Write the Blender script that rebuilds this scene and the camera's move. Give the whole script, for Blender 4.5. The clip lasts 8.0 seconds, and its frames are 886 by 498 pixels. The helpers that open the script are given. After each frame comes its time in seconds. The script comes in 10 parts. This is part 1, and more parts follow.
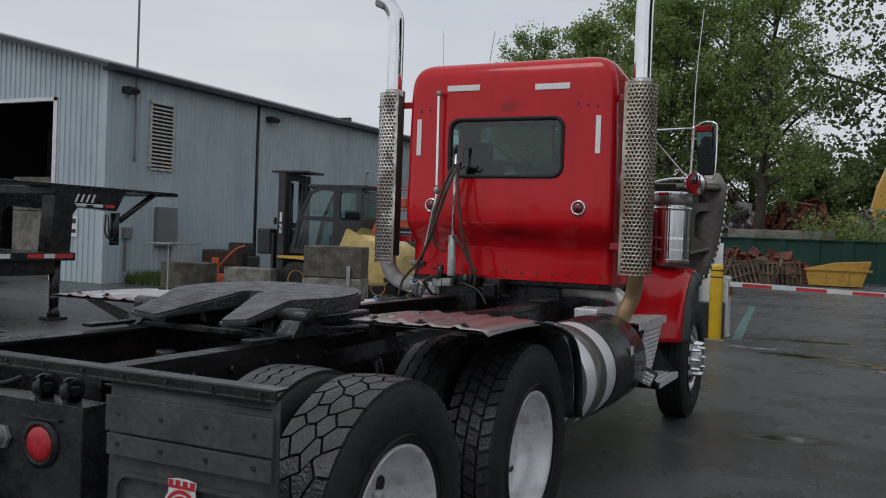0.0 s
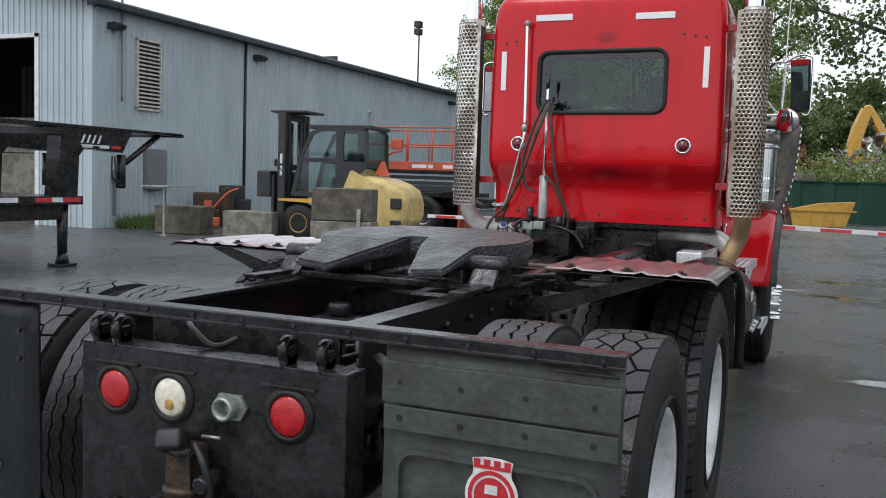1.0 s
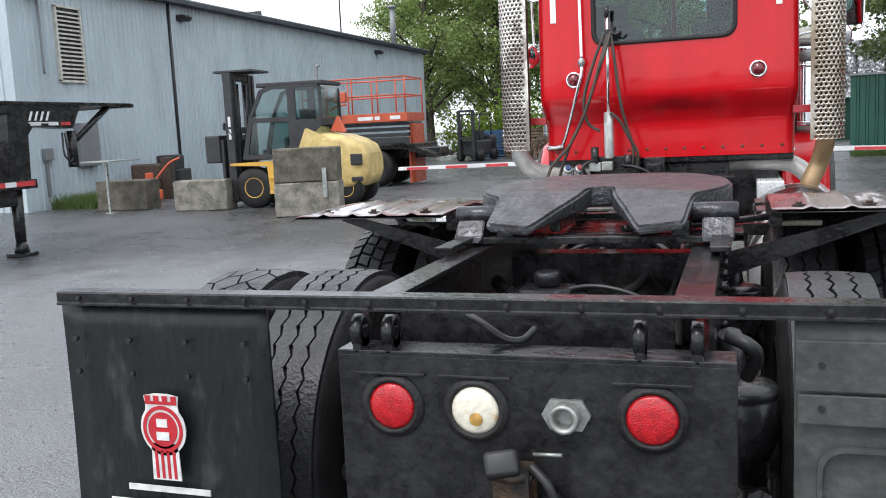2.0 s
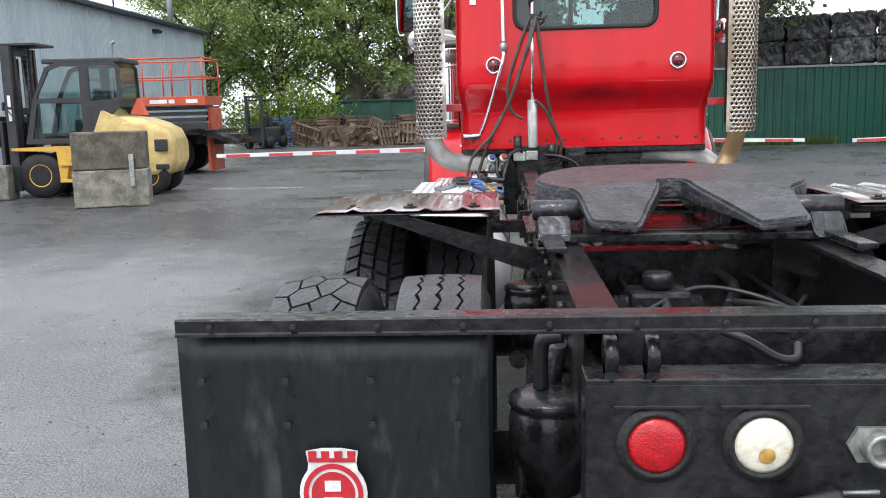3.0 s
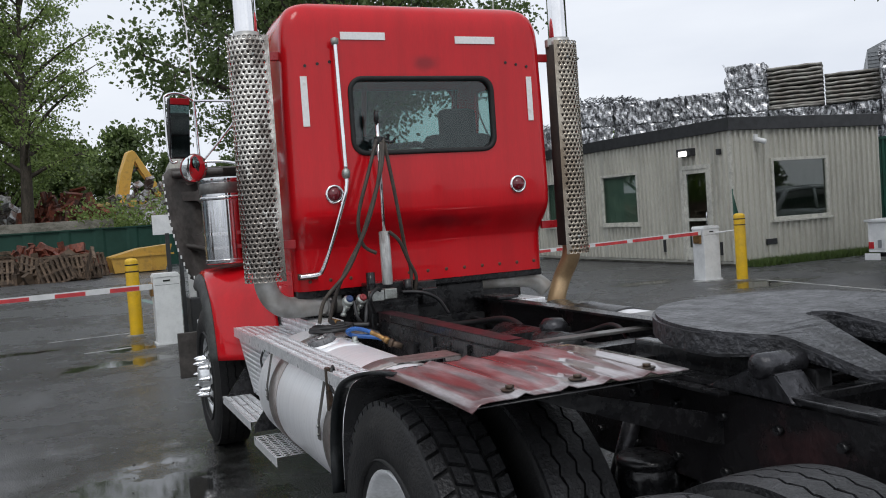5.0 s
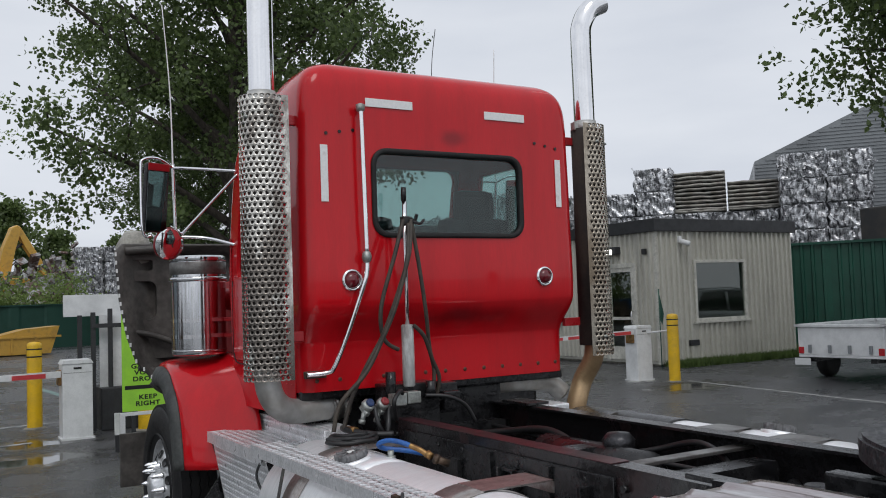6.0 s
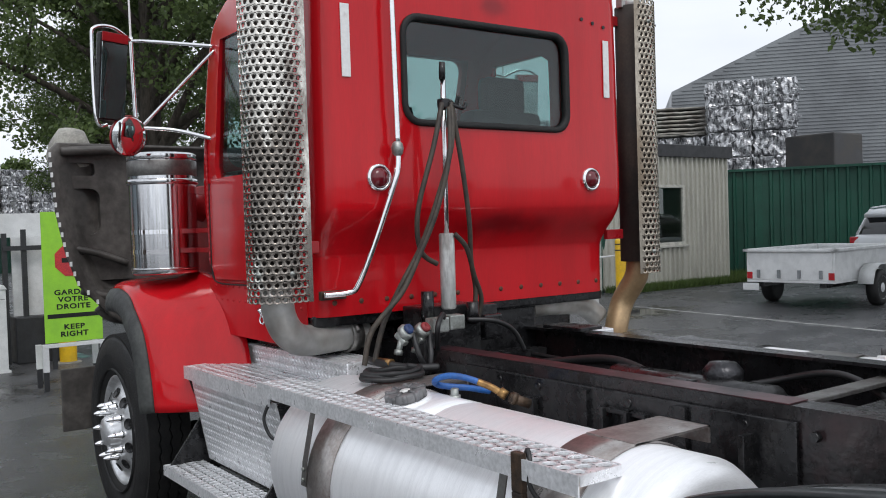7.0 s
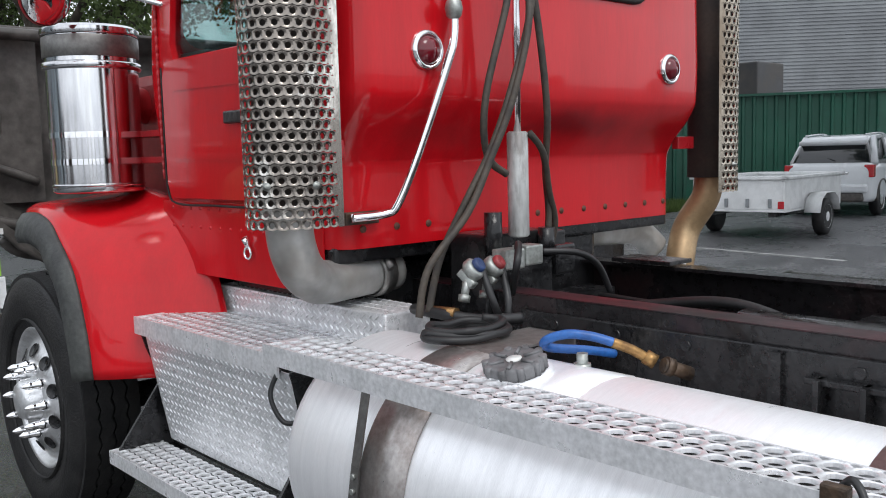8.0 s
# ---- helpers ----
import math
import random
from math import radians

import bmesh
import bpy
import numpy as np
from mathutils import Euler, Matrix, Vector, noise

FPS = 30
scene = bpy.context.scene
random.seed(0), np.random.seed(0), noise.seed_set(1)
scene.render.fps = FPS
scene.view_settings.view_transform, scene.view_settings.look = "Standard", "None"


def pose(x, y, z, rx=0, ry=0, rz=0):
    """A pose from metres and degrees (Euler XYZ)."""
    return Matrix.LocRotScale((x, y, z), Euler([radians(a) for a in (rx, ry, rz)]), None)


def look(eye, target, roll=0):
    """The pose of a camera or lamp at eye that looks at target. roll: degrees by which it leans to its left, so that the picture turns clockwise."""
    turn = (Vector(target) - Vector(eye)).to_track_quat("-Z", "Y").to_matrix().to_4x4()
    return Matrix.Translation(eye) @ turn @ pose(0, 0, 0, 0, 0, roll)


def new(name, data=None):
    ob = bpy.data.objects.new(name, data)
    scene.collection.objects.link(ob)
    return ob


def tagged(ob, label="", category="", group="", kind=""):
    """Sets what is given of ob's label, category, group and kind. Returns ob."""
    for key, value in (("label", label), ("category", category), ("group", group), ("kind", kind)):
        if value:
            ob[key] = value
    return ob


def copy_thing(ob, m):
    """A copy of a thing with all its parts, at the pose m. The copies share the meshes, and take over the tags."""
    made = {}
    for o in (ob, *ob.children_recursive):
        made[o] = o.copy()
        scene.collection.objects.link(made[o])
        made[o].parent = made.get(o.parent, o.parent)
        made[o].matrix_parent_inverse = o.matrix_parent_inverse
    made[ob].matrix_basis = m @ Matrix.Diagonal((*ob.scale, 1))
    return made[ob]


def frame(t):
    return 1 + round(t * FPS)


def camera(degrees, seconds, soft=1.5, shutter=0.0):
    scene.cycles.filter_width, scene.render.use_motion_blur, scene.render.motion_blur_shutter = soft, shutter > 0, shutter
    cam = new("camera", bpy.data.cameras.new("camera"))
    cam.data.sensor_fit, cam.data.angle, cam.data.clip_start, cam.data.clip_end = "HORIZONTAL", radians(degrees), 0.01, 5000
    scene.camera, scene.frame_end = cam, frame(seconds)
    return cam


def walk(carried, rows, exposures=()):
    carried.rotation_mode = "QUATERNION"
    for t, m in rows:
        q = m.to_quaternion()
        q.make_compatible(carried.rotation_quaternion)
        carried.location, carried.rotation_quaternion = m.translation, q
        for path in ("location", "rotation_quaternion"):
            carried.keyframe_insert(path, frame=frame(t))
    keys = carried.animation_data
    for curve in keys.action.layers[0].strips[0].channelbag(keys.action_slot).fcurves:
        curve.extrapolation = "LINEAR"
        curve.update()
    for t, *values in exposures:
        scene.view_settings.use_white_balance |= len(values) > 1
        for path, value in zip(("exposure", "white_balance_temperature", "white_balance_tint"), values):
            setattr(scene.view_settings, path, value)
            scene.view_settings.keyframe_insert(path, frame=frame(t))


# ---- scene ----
cam = camera(53.1, 8.0, 1.0)
PATH = [
    (0, (2.608, -6.355, 1.548), (1.73, -4.558, 1.521), 2.1),
    (0.5, (2.122, -6.32, 1.505), (1.254, -4.521, 1.416), 1.9),
    (1, (1.603, -6.404, 1.504), (0.803, -4.578, 1.35), 1.9),
    (1.5, (1.06, -6.382, 1.495), (0.323, -4.535, 1.28), -0.6),
    (1.7, (0.826, -6.353, 1.5), (0.119, -4.497, 1.259), -1.6),
    (2.8, (-0.384, -6.162, 1.507), (-0.638, -4.203, 1.19), -2.4),
    (3, (-0.593, -6.101, 1.52), (-0.72, -4.13, 1.208), -1.5),
    (3.5, (-1.088, -5.979, 1.568), (-0.879, -4.01, 1.287), -0.6),
    (4, (-1.511, -5.696, 1.603), (-1.063, -3.753, 1.446), -0.9),
    (4.2, (-1.671, -5.589, 1.617), (-1.131, -3.666, 1.498), -1.0),
    (5.3, (-2.254, -4.779, 1.644), (-1.386, -2.978, 1.594), -3.5),
    (5.5, (-2.352, -4.599, 1.639), (-1.432, -2.823, 1.631), -2.3),
    (6, (-2.506, -4.134, 1.687), (-1.49, -2.416, 1.8), -2.0),
    (6.5, (-2.534, -3.621, 1.664), (-1.482, -1.926, 1.798), -2.3),
    (6.7, (-2.545, -3.378, 1.61), (-1.456, -1.702, 1.69), -2.4),
    (6.8, (-2.543, -3.257, 1.595), (-1.413, -1.607, 1.628), -2.1),
    (6.9, (-2.54, -3.167, 1.585), (-1.379, -1.539, 1.57), -1.6),
    (7, (-2.545, -3.074, 1.595), (-1.363, -1.461, 1.543), -1.8),
    (7.5, (-2.434, -2.493, 1.532), (-1.213, -0.917, 1.376), -2.0),
    (8, (-2.319, -1.936, 1.501), (-0.982, -0.463, 1.29), -1.5),
]
walk(cam, [(t, look(eye, target, roll)) for t, eye, target, roll in PATH],
     [(0, -0.25), (0.5, 0.18), (1, 0.58), (1.5, 0.98), (3, 1.35), (3.5, 0.7), (4, 0.15), (5.5, 0.26), (6, 0.0), (6.5, -0.08), (7, 0.4), (7.5, 0.8), (8, 0.72)])

# ---- light ----
world = bpy.data.worlds.new("overcast_sky")
scene.world = world
world.use_nodes = True
wn, wl = world.node_tree.nodes, world.node_tree.links
wn.clear()
w_out, w_bg = wn.new("ShaderNodeOutputWorld"), wn.new("ShaderNodeBackground")
sky = wn.new("ShaderNodeTexSky")
sky.sky_type, sky.sun_disc = "NISHITA", False
sky.sun_elevation, sky.sun_rotation = radians(52), radians(200)
sky.air_density, sky.dust_density = 1.0, 3.0
grey = wn.new("ShaderNodeHueSaturation")
grey.inputs["Saturation"].default_value = 0.12
w_co, w_no = wn.new("ShaderNodeTexCoord"), wn.new("ShaderNodeTexNoise")
w_map = wn.new("ShaderNodeMapping")
w_map.inputs["Scale"].default_value = (1.2, 1.2, 5.0)
w_no.inputs["Scale"].default_value, w_no.inputs["Detail"].default_value = 1.6, 6
w_rmp = wn.new("ShaderNodeValToRGB")
w_rmp.color_ramp.elements[0].position, w_rmp.color_ramp.elements[0].color = 0.3, (5.5, 5.9, 6.65, 1)
w_rmp.color_ramp.elements[1].position, w_rmp.color_ramp.elements[1].color = 0.75, (7.4, 7.7, 8.2, 1)
w_mix = wn.new("ShaderNodeMix")
w_mix.data_type = "RGBA"
w_mix.inputs["Factor"].default_value = 0.85
wl.new(sky.outputs[0], grey.inputs["Color"])
wl.new(w_co.outputs["Generated"], w_map.inputs[0])
wl.new(w_map.outputs[0], w_no.inputs["Vector"])
wl.new(w_no.outputs["Fac"], w_rmp.inputs[0])
wl.new(grey.outputs[0], w_mix.inputs["A"])
wl.new(w_rmp.outputs[0], w_mix.inputs["B"])
wl.new(w_mix.outputs["Result"], w_bg.inputs["Color"])
w_bg.inputs["Strength"].default_value = 0.12
wl.new(w_bg.outputs[0], w_out.inputs[0])

sun = new("sun", bpy.data.lights.new("sun", "SUN"))
sun.data.energy, sun.data.angle, sun.data.color = 0.7, radians(25), (1.0, 0.98, 0.96)
sun.matrix_world = look((-10, -25, 40), (0, 0, 0))


# ---- materials ----
def mat(name, col, rough=0.5, metal=0.0, col2=None, scale=6.0, lo=0.42, hi=0.62, rvar=0.12, bump=0.0, bscale=80.0,
        coat=0.0, stretch=(1, 1, 1), fine=0.18, vary=0.0, spec=0.5):
    """Two scales of variation: patches of col2 and a fine grain, with relief."""
    m = bpy.data.materials.new(name)
    m.use_nodes = True
    n, l = m.node_tree.nodes, m.node_tree.links
    b = n["Principled BSDF"]
    co, mp = n.new("ShaderNodeTexCoord"), n.new("ShaderNodeMapping")
    mp.inputs["Scale"].default_value = stretch
    l.new(co.outputs["Object"], mp.inputs[0])
    big, small = n.new("ShaderNodeTexNoise"), n.new("ShaderNodeTexNoise")
    big.inputs["Scale"].default_value, big.inputs["Detail"].default_value = scale, 7
    big.inputs["Roughness"].default_value = 0.65
    small.inputs["Scale"].default_value, small.inputs["Detail"].default_value = bscale, 4
    l.new(mp.outputs[0], big.inputs["Vector"])
    l.new(mp.outputs[0], small.inputs["Vector"])
    rmp = n.new("ShaderNodeMapRange")
    rmp.inputs["From Min"].default_value, rmp.inputs["From Max"].default_value = lo, hi
    l.new(big.outputs["Fac"], rmp.inputs["Value"])
    mix = n.new("ShaderNodeMix")
    mix.data_type = "RGBA"
    c2 = col2 or tuple(c * 0.72 for c in col)
    mix.inputs["A"].default_value, mix.inputs["B"].default_value = (*col, 1), (*c2, 1)
    l.new(rmp.outputs[0], mix.inputs["Factor"])
    val = n.new("ShaderNodeMapRange")
    val.inputs["To Min"].default_value, val.inputs["To Max"].default_value = 1 - fine, 1 + fine
    val.inputs["From Min"].default_value, val.inputs["From Max"].default_value = 0.3, 0.7
    l.new(small.outputs["Fac"], val.inputs["Value"])
    hsv = n.new("ShaderNodeHueSaturation")
    l.new(mix.outputs["Result"], hsv.inputs["Color"])
    if vary:
        info = n.new("ShaderNodeObjectInfo")
        vr = n.new("ShaderNodeMapRange")
        vr.inputs["To Min"].default_value, vr.inputs["To Max"].default_value = 1 - vary, 1 + vary
        l.new(info.outputs["Random"], vr.inputs["Value"])
        mul = n.new("ShaderNodeMath")
        mul.operation = "MULTIPLY"
        l.new(val.outputs[0], mul.inputs[0])
        l.new(vr.outputs[0], mul.inputs[1])
        l.new(mul.outputs[0], hsv.inputs["Value"])
    else:
        l.new(val.outputs[0], hsv.inputs["Value"])
    l.new(hsv.outputs[0], b.inputs["Base Color"])
    rr = n.new("ShaderNodeMapRange")
    rr.inputs["From Min"].default_value, rr.inputs["From Max"].default_value = 0.3, 0.7
    rr.inputs["To Min"].default_value, rr.inputs["To Max"].default_value = max(0.02, rough - rvar), min(1, rough + rvar)
    l.new(big.outputs["Fac"], rr.inputs["Value"])
    l.new(rr.outputs[0], b.inputs["Roughness"])
    b.inputs["Metallic"].default_value = metal
    b.inputs["Coat Weight"].default_value = coat
    b.inputs["Specular IOR Level"].default_value = spec
    if coat:
        b.inputs["Coat Roughness"].default_value = 0.035
    if bump:
        bp = n.new("ShaderNodeBump")
        bp.inputs["Strength"].default_value, bp.inputs["Distance"].default_value = bump, 0.01
        l.new(small.outputs["Fac"], bp.inputs["Height"])
        l.new(bp.outputs[0], b.inputs["Normal"])
    return m


def glass(name, tint, rough=0.0, ior=1.6):
    m = bpy.data.materials.new(name)
    m.use_nodes = True
    n, l = m.node_tree.nodes, m.node_tree.links
    n.remove(n["Principled BSDF"])
    tr, gl, lw, pw, fr, mx = (n.new(k) for k in ("ShaderNodeBsdfTransparent", "ShaderNodeBsdfGlossy", "ShaderNodeLayerWeight", "ShaderNodeMath", "ShaderNodeMapRange", "ShaderNodeMixShader"))
    tr.inputs[0].default_value = (*tint, 1)
    gl.inputs["Roughness"].default_value = rough
    lw.inputs["Blend"].default_value = 0.5
    pw.operation = "POWER"
    pw.inputs[1].default_value = 5.0
    fr.inputs["To Min"].default_value = ((ior - 1) / (ior + 1)) ** 2
    l.new(lw.outputs["Facing"], pw.inputs[0])
    l.new(pw.outputs[0], fr.inputs["Value"])
    l.new(fr.outputs[0], mx.inputs[0])
    l.new(tr.outputs[0], mx.inputs[1])
    l.new(gl.outputs[0], mx.inputs[2])
    l.new(mx.outputs[0], n["Material Output"].inputs[0])
    return m


def glow(name, col, power):
    m = bpy.data.materials.new(name)
    m.use_nodes = True
    b = m.node_tree.nodes["Principled BSDF"]
    b.inputs["Base Color"].default_value = (*col, 1)
    b.inputs["Emission Color"].default_value = (*col, 1)
    b.inputs["Emission Strength"].default_value = power
    return m


RED = mat("red_truck_paint", (0.56, 0.007, 0.013), 0.18, col2=(0.48, 0.007, 0.012), scale=6.0, stretch=(1, 1, 0.12), coat=0.42, rvar=0.05, fine=0.04, bscale=160, spec=0.2)
RED_OLD = mat("faded_red_paint", (0.40, 0.012, 0.018), 0.34, col2=(0.30, 0.01, 0.014), scale=3, coat=0.15, fine=0.08)


def soot(m, spots):
    """Soft dull stains on a paint: spots of (x, y, z, rx, ry, rz)."""
    n, l = m.node_tree.nodes, m.node_tree.links
    b = n["Principled BSDF"]
    co, rag = n.new("ShaderNodeTexCoord"), n.new("ShaderNodeTexNoise")
    rag.inputs["Scale"].default_value, rag.inputs["Detail"].default_value = 9.0, 5
    l.new(co.outputs["Object"], rag.inputs["Vector"])
    for x, y, z, rx, ry, rz in spots:
        mp, ln, ad, rg, mx = (n.new(k) for k in ("ShaderNodeMapping", "ShaderNodeVectorMath", "ShaderNodeMath", "ShaderNodeMapRange", "ShaderNodeMix"))
        mp.vector_type, ln.operation, ad.operation, mx.data_type = "TEXTURE", "LENGTH", "ADD", "RGBA"
        mp.inputs["Location"].default_value, mp.inputs["Scale"].default_value = (x, y, z), (rx, ry, rz)
        l.new(co.outputs["Object"], mp.inputs[0])
        l.new(mp.outputs[0], ln.inputs[0])
        l.new(ln.outputs["Value"], ad.inputs[0])
        l.new(rag.outputs["Fac"], ad.inputs[1])
        rg.inputs["From Min"].default_value, rg.inputs["From Max"].default_value = 0.6, 1.5
        rg.inputs["To Min"].default_value, rg.inputs["To Max"].default_value = 0.62, 0.0
        rg.interpolation_type = "SMOOTHSTEP"
        l.new(ad.outputs[0], rg.inputs["Value"])
        l.new(b.inputs["Base Color"].links[0].from_socket, mx.inputs["A"])
        mx.inputs["B"].default_value = (0.12, 0.006, 0.010, 1)
        l.new(rg.outputs[0], mx.inputs["Factor"])
        l.new(mx.outputs["Result"], b.inputs["Base Color"])


soot(RED, ((0.02, 0.0, 2.57, 0.13, 0.2, 0.07), (0.08, 0.05, 1.60, 0.34, 0.3, 0.07)))
# upright grey streaks in the colour imitate reflected bands on the canister
CANISTER = mat("polished_canister", (0.74, 0.75, 0.76), 0.13, 1.0, rvar=0.05, fine=0.1, col2=(0.55, 0.55, 0.56), scale=5, bscale=60, stretch=(1, 1, 0.08))
RUST_BOLT = mat("rusty_bolt_head", (0.16, 0.045, 0.022), 0.6, col2=(0.05, 0.025, 0.018), scale=60)
MAST_WHITE = mat("scratched_white_paint", (0.52, 0.53, 0.52), 0.42, 0.2, col2=(0.26, 0.25, 0.24), scale=14, lo=0.5, hi=0.62, stretch=(1, 1, 0.3))
SKIP_DARK = mat("dark_steel_container", (0.035, 0.035, 0.037), 0.6, col2=(0.06, 0.055, 0.05), scale=1.5, fine=0.2)
CHROME = mat("chrome", (0.86, 0.86, 0.87), 0.06, 1.0, rvar=0.03, fine=0.02, col2=(0.78, 0.78, 0.79))
STAINLESS = mat("perforated_stainless", (0.70, 0.67, 0.61), 0.20, 1.0, col2=(0.28, 0.25, 0.22), scale=3.4, rvar=0.1, lo=0.46, hi=0.53, fine=0.12, stretch=(1, 1, 0.5))
STAINLESS_TAN = mat("heat_browned_stainless", (0.50, 0.45, 0.375), 0.2, 1.0, col2=(0.24, 0.19, 0.14), scale=3.0, rvar=0.1, lo=0.42, hi=0.6, fine=0.14, stretch=(1, 1, 0.5))
ALU = mat("brushed_aluminium", (0.92, 0.925, 0.94), 0.38, 0.45, col2=(0.84, 0.845, 0.86), scale=3, rvar=0.12, fine=0.06, bump=0.06, stretch=(1, 14, 1))
ALU_TREAD = mat("aluminium_tread", (0.86, 0.865, 0.88), 0.34, 0.5, col2=(0.72, 0.73, 0.74), scale=9, lo=0.45, hi=0.62, rvar=0.12, fine=0.16)
RIM_ALU = mat("polished_rim", (0.80, 0.81, 0.82), 0.36, 0.75, col2=(0.6, 0.6, 0.6), scale=8, fine=0.08)
RIM_WHITE = mat("white_painted_rim", (0.72, 0.73, 0.74), 0.42, 0.25, col2=(0.42, 0.42, 0.41), scale=7, lo=0.5, hi=0.75, fine=0.1)
PIPE = mat("aluminised_pipe", (0.50, 0.50, 0.485), 0.48, 0.5, col2=(0.34, 0.32, 0.29), scale=5, fine=0.1)
TAN_PIPE = mat("heat_tanned_pipe", (0.42, 0.29, 0.16), 0.45, 0.45, col2=(0.30, 0.19, 0.10), scale=5, fine=0.12)
BLACK = mat("black_frame_paint", (0.010, 0.010, 0.011), 0.26, col2=(0.022, 0.022, 0.023), scale=9, rvar=0.16, bump=0.3, bscale=42, fine=0.35, spec=0.35, coat=0.14)
FRAME = mat("worn_black_frame", (0.014, 0.013, 0.014), 0.22, col2=(0.04, 0.018, 0.019), scale=2.6, lo=0.55, hi=0.72, rvar=0.12, bump=0.3, bscale=42, fine=0.3, spec=0.35, coat=0.14)
PLATE = mat("wet_greasy_plate", (0.040, 0.041, 0.046), 0.40, 0.1, col2=(0.016, 0.016, 0.018), scale=11, lo=0.42, hi=0.64, bump=1.0, bscale=48, rvar=0.16, fine=0.35, spec=0.65, coat=0.06)
CAP_GREY = mat("grey_cap_plastic", (0.17, 0.17, 0.175), 0.5, 0.1, col2=(0.07, 0.07, 0.072), scale=20)
FLANGE_RED = mat("worn_maroon_flange", (0.05, 0.010, 0.014), 0.42, col2=(0.014, 0.012, 0.013), scale=7, lo=0.44, hi=0.62, stretch=(1, 0.5, 1), fine=0.2)
GREASE = mat("greasy_steel", (0.055, 0.055, 0.06), 0.3, 0.6, col2=(0.025, 0.025, 0.028), scale=11, bump=0.5, bscale=38, rvar=0.14, fine=0.3)
RUBBER = mat("tyre_rubber", (0.013, 0.013, 0.0135), 0.55, col2=(0.024, 0.0235, 0.023), scale=7, spec=0.3, bump=0.35, bscale=90, fine=0.2)
RUBBER_GREY = mat("worn_tread_rubber", (0.030, 0.030, 0.032), 0.38, col2=(0.017, 0.017, 0.018), scale=9, bump=0.6, bscale=90, fine=0.3, coat=0.04)
FLAP = mat("black_rubber_flap", (0.014, 0.016, 0.017), 0.36, col2=(0.05, 0.053, 0.055), scale=9, lo=0.56, hi=0.74, bump=0.25, bscale=45, fine=0.2, spec=0.3, stretch=(1.4, 1, 0.5))
FLAP_GREY = mat("grey_rubber_flap", (0.060, 0.064, 0.060), 0.55, col2=(0.038, 0.04, 0.04), scale=7, bump=0.25, bscale=45, fine=0.22)
HOSE = mat("black_hose", (0.018, 0.018, 0.019), 0.45, fine=0.2)
HOSE_BROWN = mat("dusty_brown_hose", (0.06, 0.048, 0.036), 0.6, col2=(0.035, 0.03, 0.026), scale=14, fine=0.2)
BLUE_HOSE = mat("blue_hose", (0.02, 0.13, 0.42), 0.35, col2=(0.02, 0.09, 0.3))
BLUE_CAP = mat("dull_blue_rubber", (0.025, 0.055, 0.16), 0.5, col2=(0.02, 0.035, 0.09), scale=20)
RED_CAP = mat("dull_red_rubber", (0.28, 0.03, 0.035), 0.5, col2=(0.18, 0.03, 0.03), scale=20)
BRASS = mat("dirty_brass", (0.36, 0.21, 0.08), 0.42, 0.8, col2=(0.16, 0.09, 0.04), scale=18)
RUSTY = mat("rusty_hitch", (0.085, 0.055, 0.035), 0.48, 0.45, col2=(0.03, 0.026, 0.024), scale=16, bump=0.4, bscale=60)
GALV = mat("galvanised_casting", (0.42, 0.44, 0.42), 0.45, 0.7, col2=(0.25, 0.26, 0.24), scale=14)
FENDER = mat("worn_maroon_fender", (0.13, 0.062, 0.064), 0.40, 0.3, col2=(0.36, 0.345, 0.35), scale=6, lo=0.44, hi=0.62, rvar=0.1, fine=0.2, bump=0.12, bscale=40, stretch=(1.6, 0.3, 1), coat=0.9)
FENDER_BARE = mat("bare_silver_fender", (0.28, 0.25, 0.25), 0.32, 0.5, col2=(0.15, 0.045, 0.045), scale=5, lo=0.52, hi=0.68, rvar=0.1, fine=0.2, bump=0.12, bscale=40, stretch=(1.6, 0.4, 1), coat=0.6)
STRAP = mat("brown_steel_strap", (0.40, 0.375, 0.36), 0.36, 0.75, col2=(0.24, 0.20, 0.185), scale=9, fine=0.15)
STRAP_GREY = mat("grey_steel_strap", (0.22, 0.215, 0.205), 0.42, 0.8, col2=(0.14, 0.13, 0.125), scale=7, fine=0.15)
LENS_RED = mat("red_lens", (0.50, 0.008, 0.014), 0.2, col2=(0.34, 0.005, 0.01), scale=60, coat=0.4, fine=0.2, bscale=220, bump=0.3)
AMBER = mat("amber_bulb", (0.50, 0.30, 0.07), 0.4, col2=(0.36, 0.2, 0.05), scale=50)
LENS_DARK = mat("dark_red_lens", (0.15, 0.004, 0.012), 0.15, coat=0.5, scale=40)
LENS_WHITE = mat("yellowed_white_lens", (0.72, 0.68, 0.56), 0.25, col2=(0.5, 0.34, 0.14), scale=16, lo=0.58, hi=0.7, coat=0.3)
TAPE = mat("worn_white_tape", (0.80, 0.80, 0.79), 0.42, col2=(0.6, 0.54, 0.52), scale=14, lo=0.6, hi=0.78, fine=0.06)
WHITE_MARK = mat("white_print", (0.75, 0.75, 0.73), 0.5, col2=(0.5, 0.5, 0.48), scale=40)
RED_MARK = mat("red_print", (0.50, 0.02, 0.03), 0.5, col2=(0.4, 0.02, 0.03), scale=40)
PLASTIC = mat("dark_brown_plastic", (0.05, 0.045, 0.041), 0.5, col2=(0.10, 0.09, 0.082), scale=4, bump=0.3, bscale=25, fine=0.25)
PANEL_BEIGE = mat("dull_beige_plastic", (0.34, 0.33, 0.29), 0.6, col2=(0.22, 0.21, 0.19), scale=9)
SEAT = mat("grey_seat_cloth", (0.06, 0.062, 0.066), 0.8)
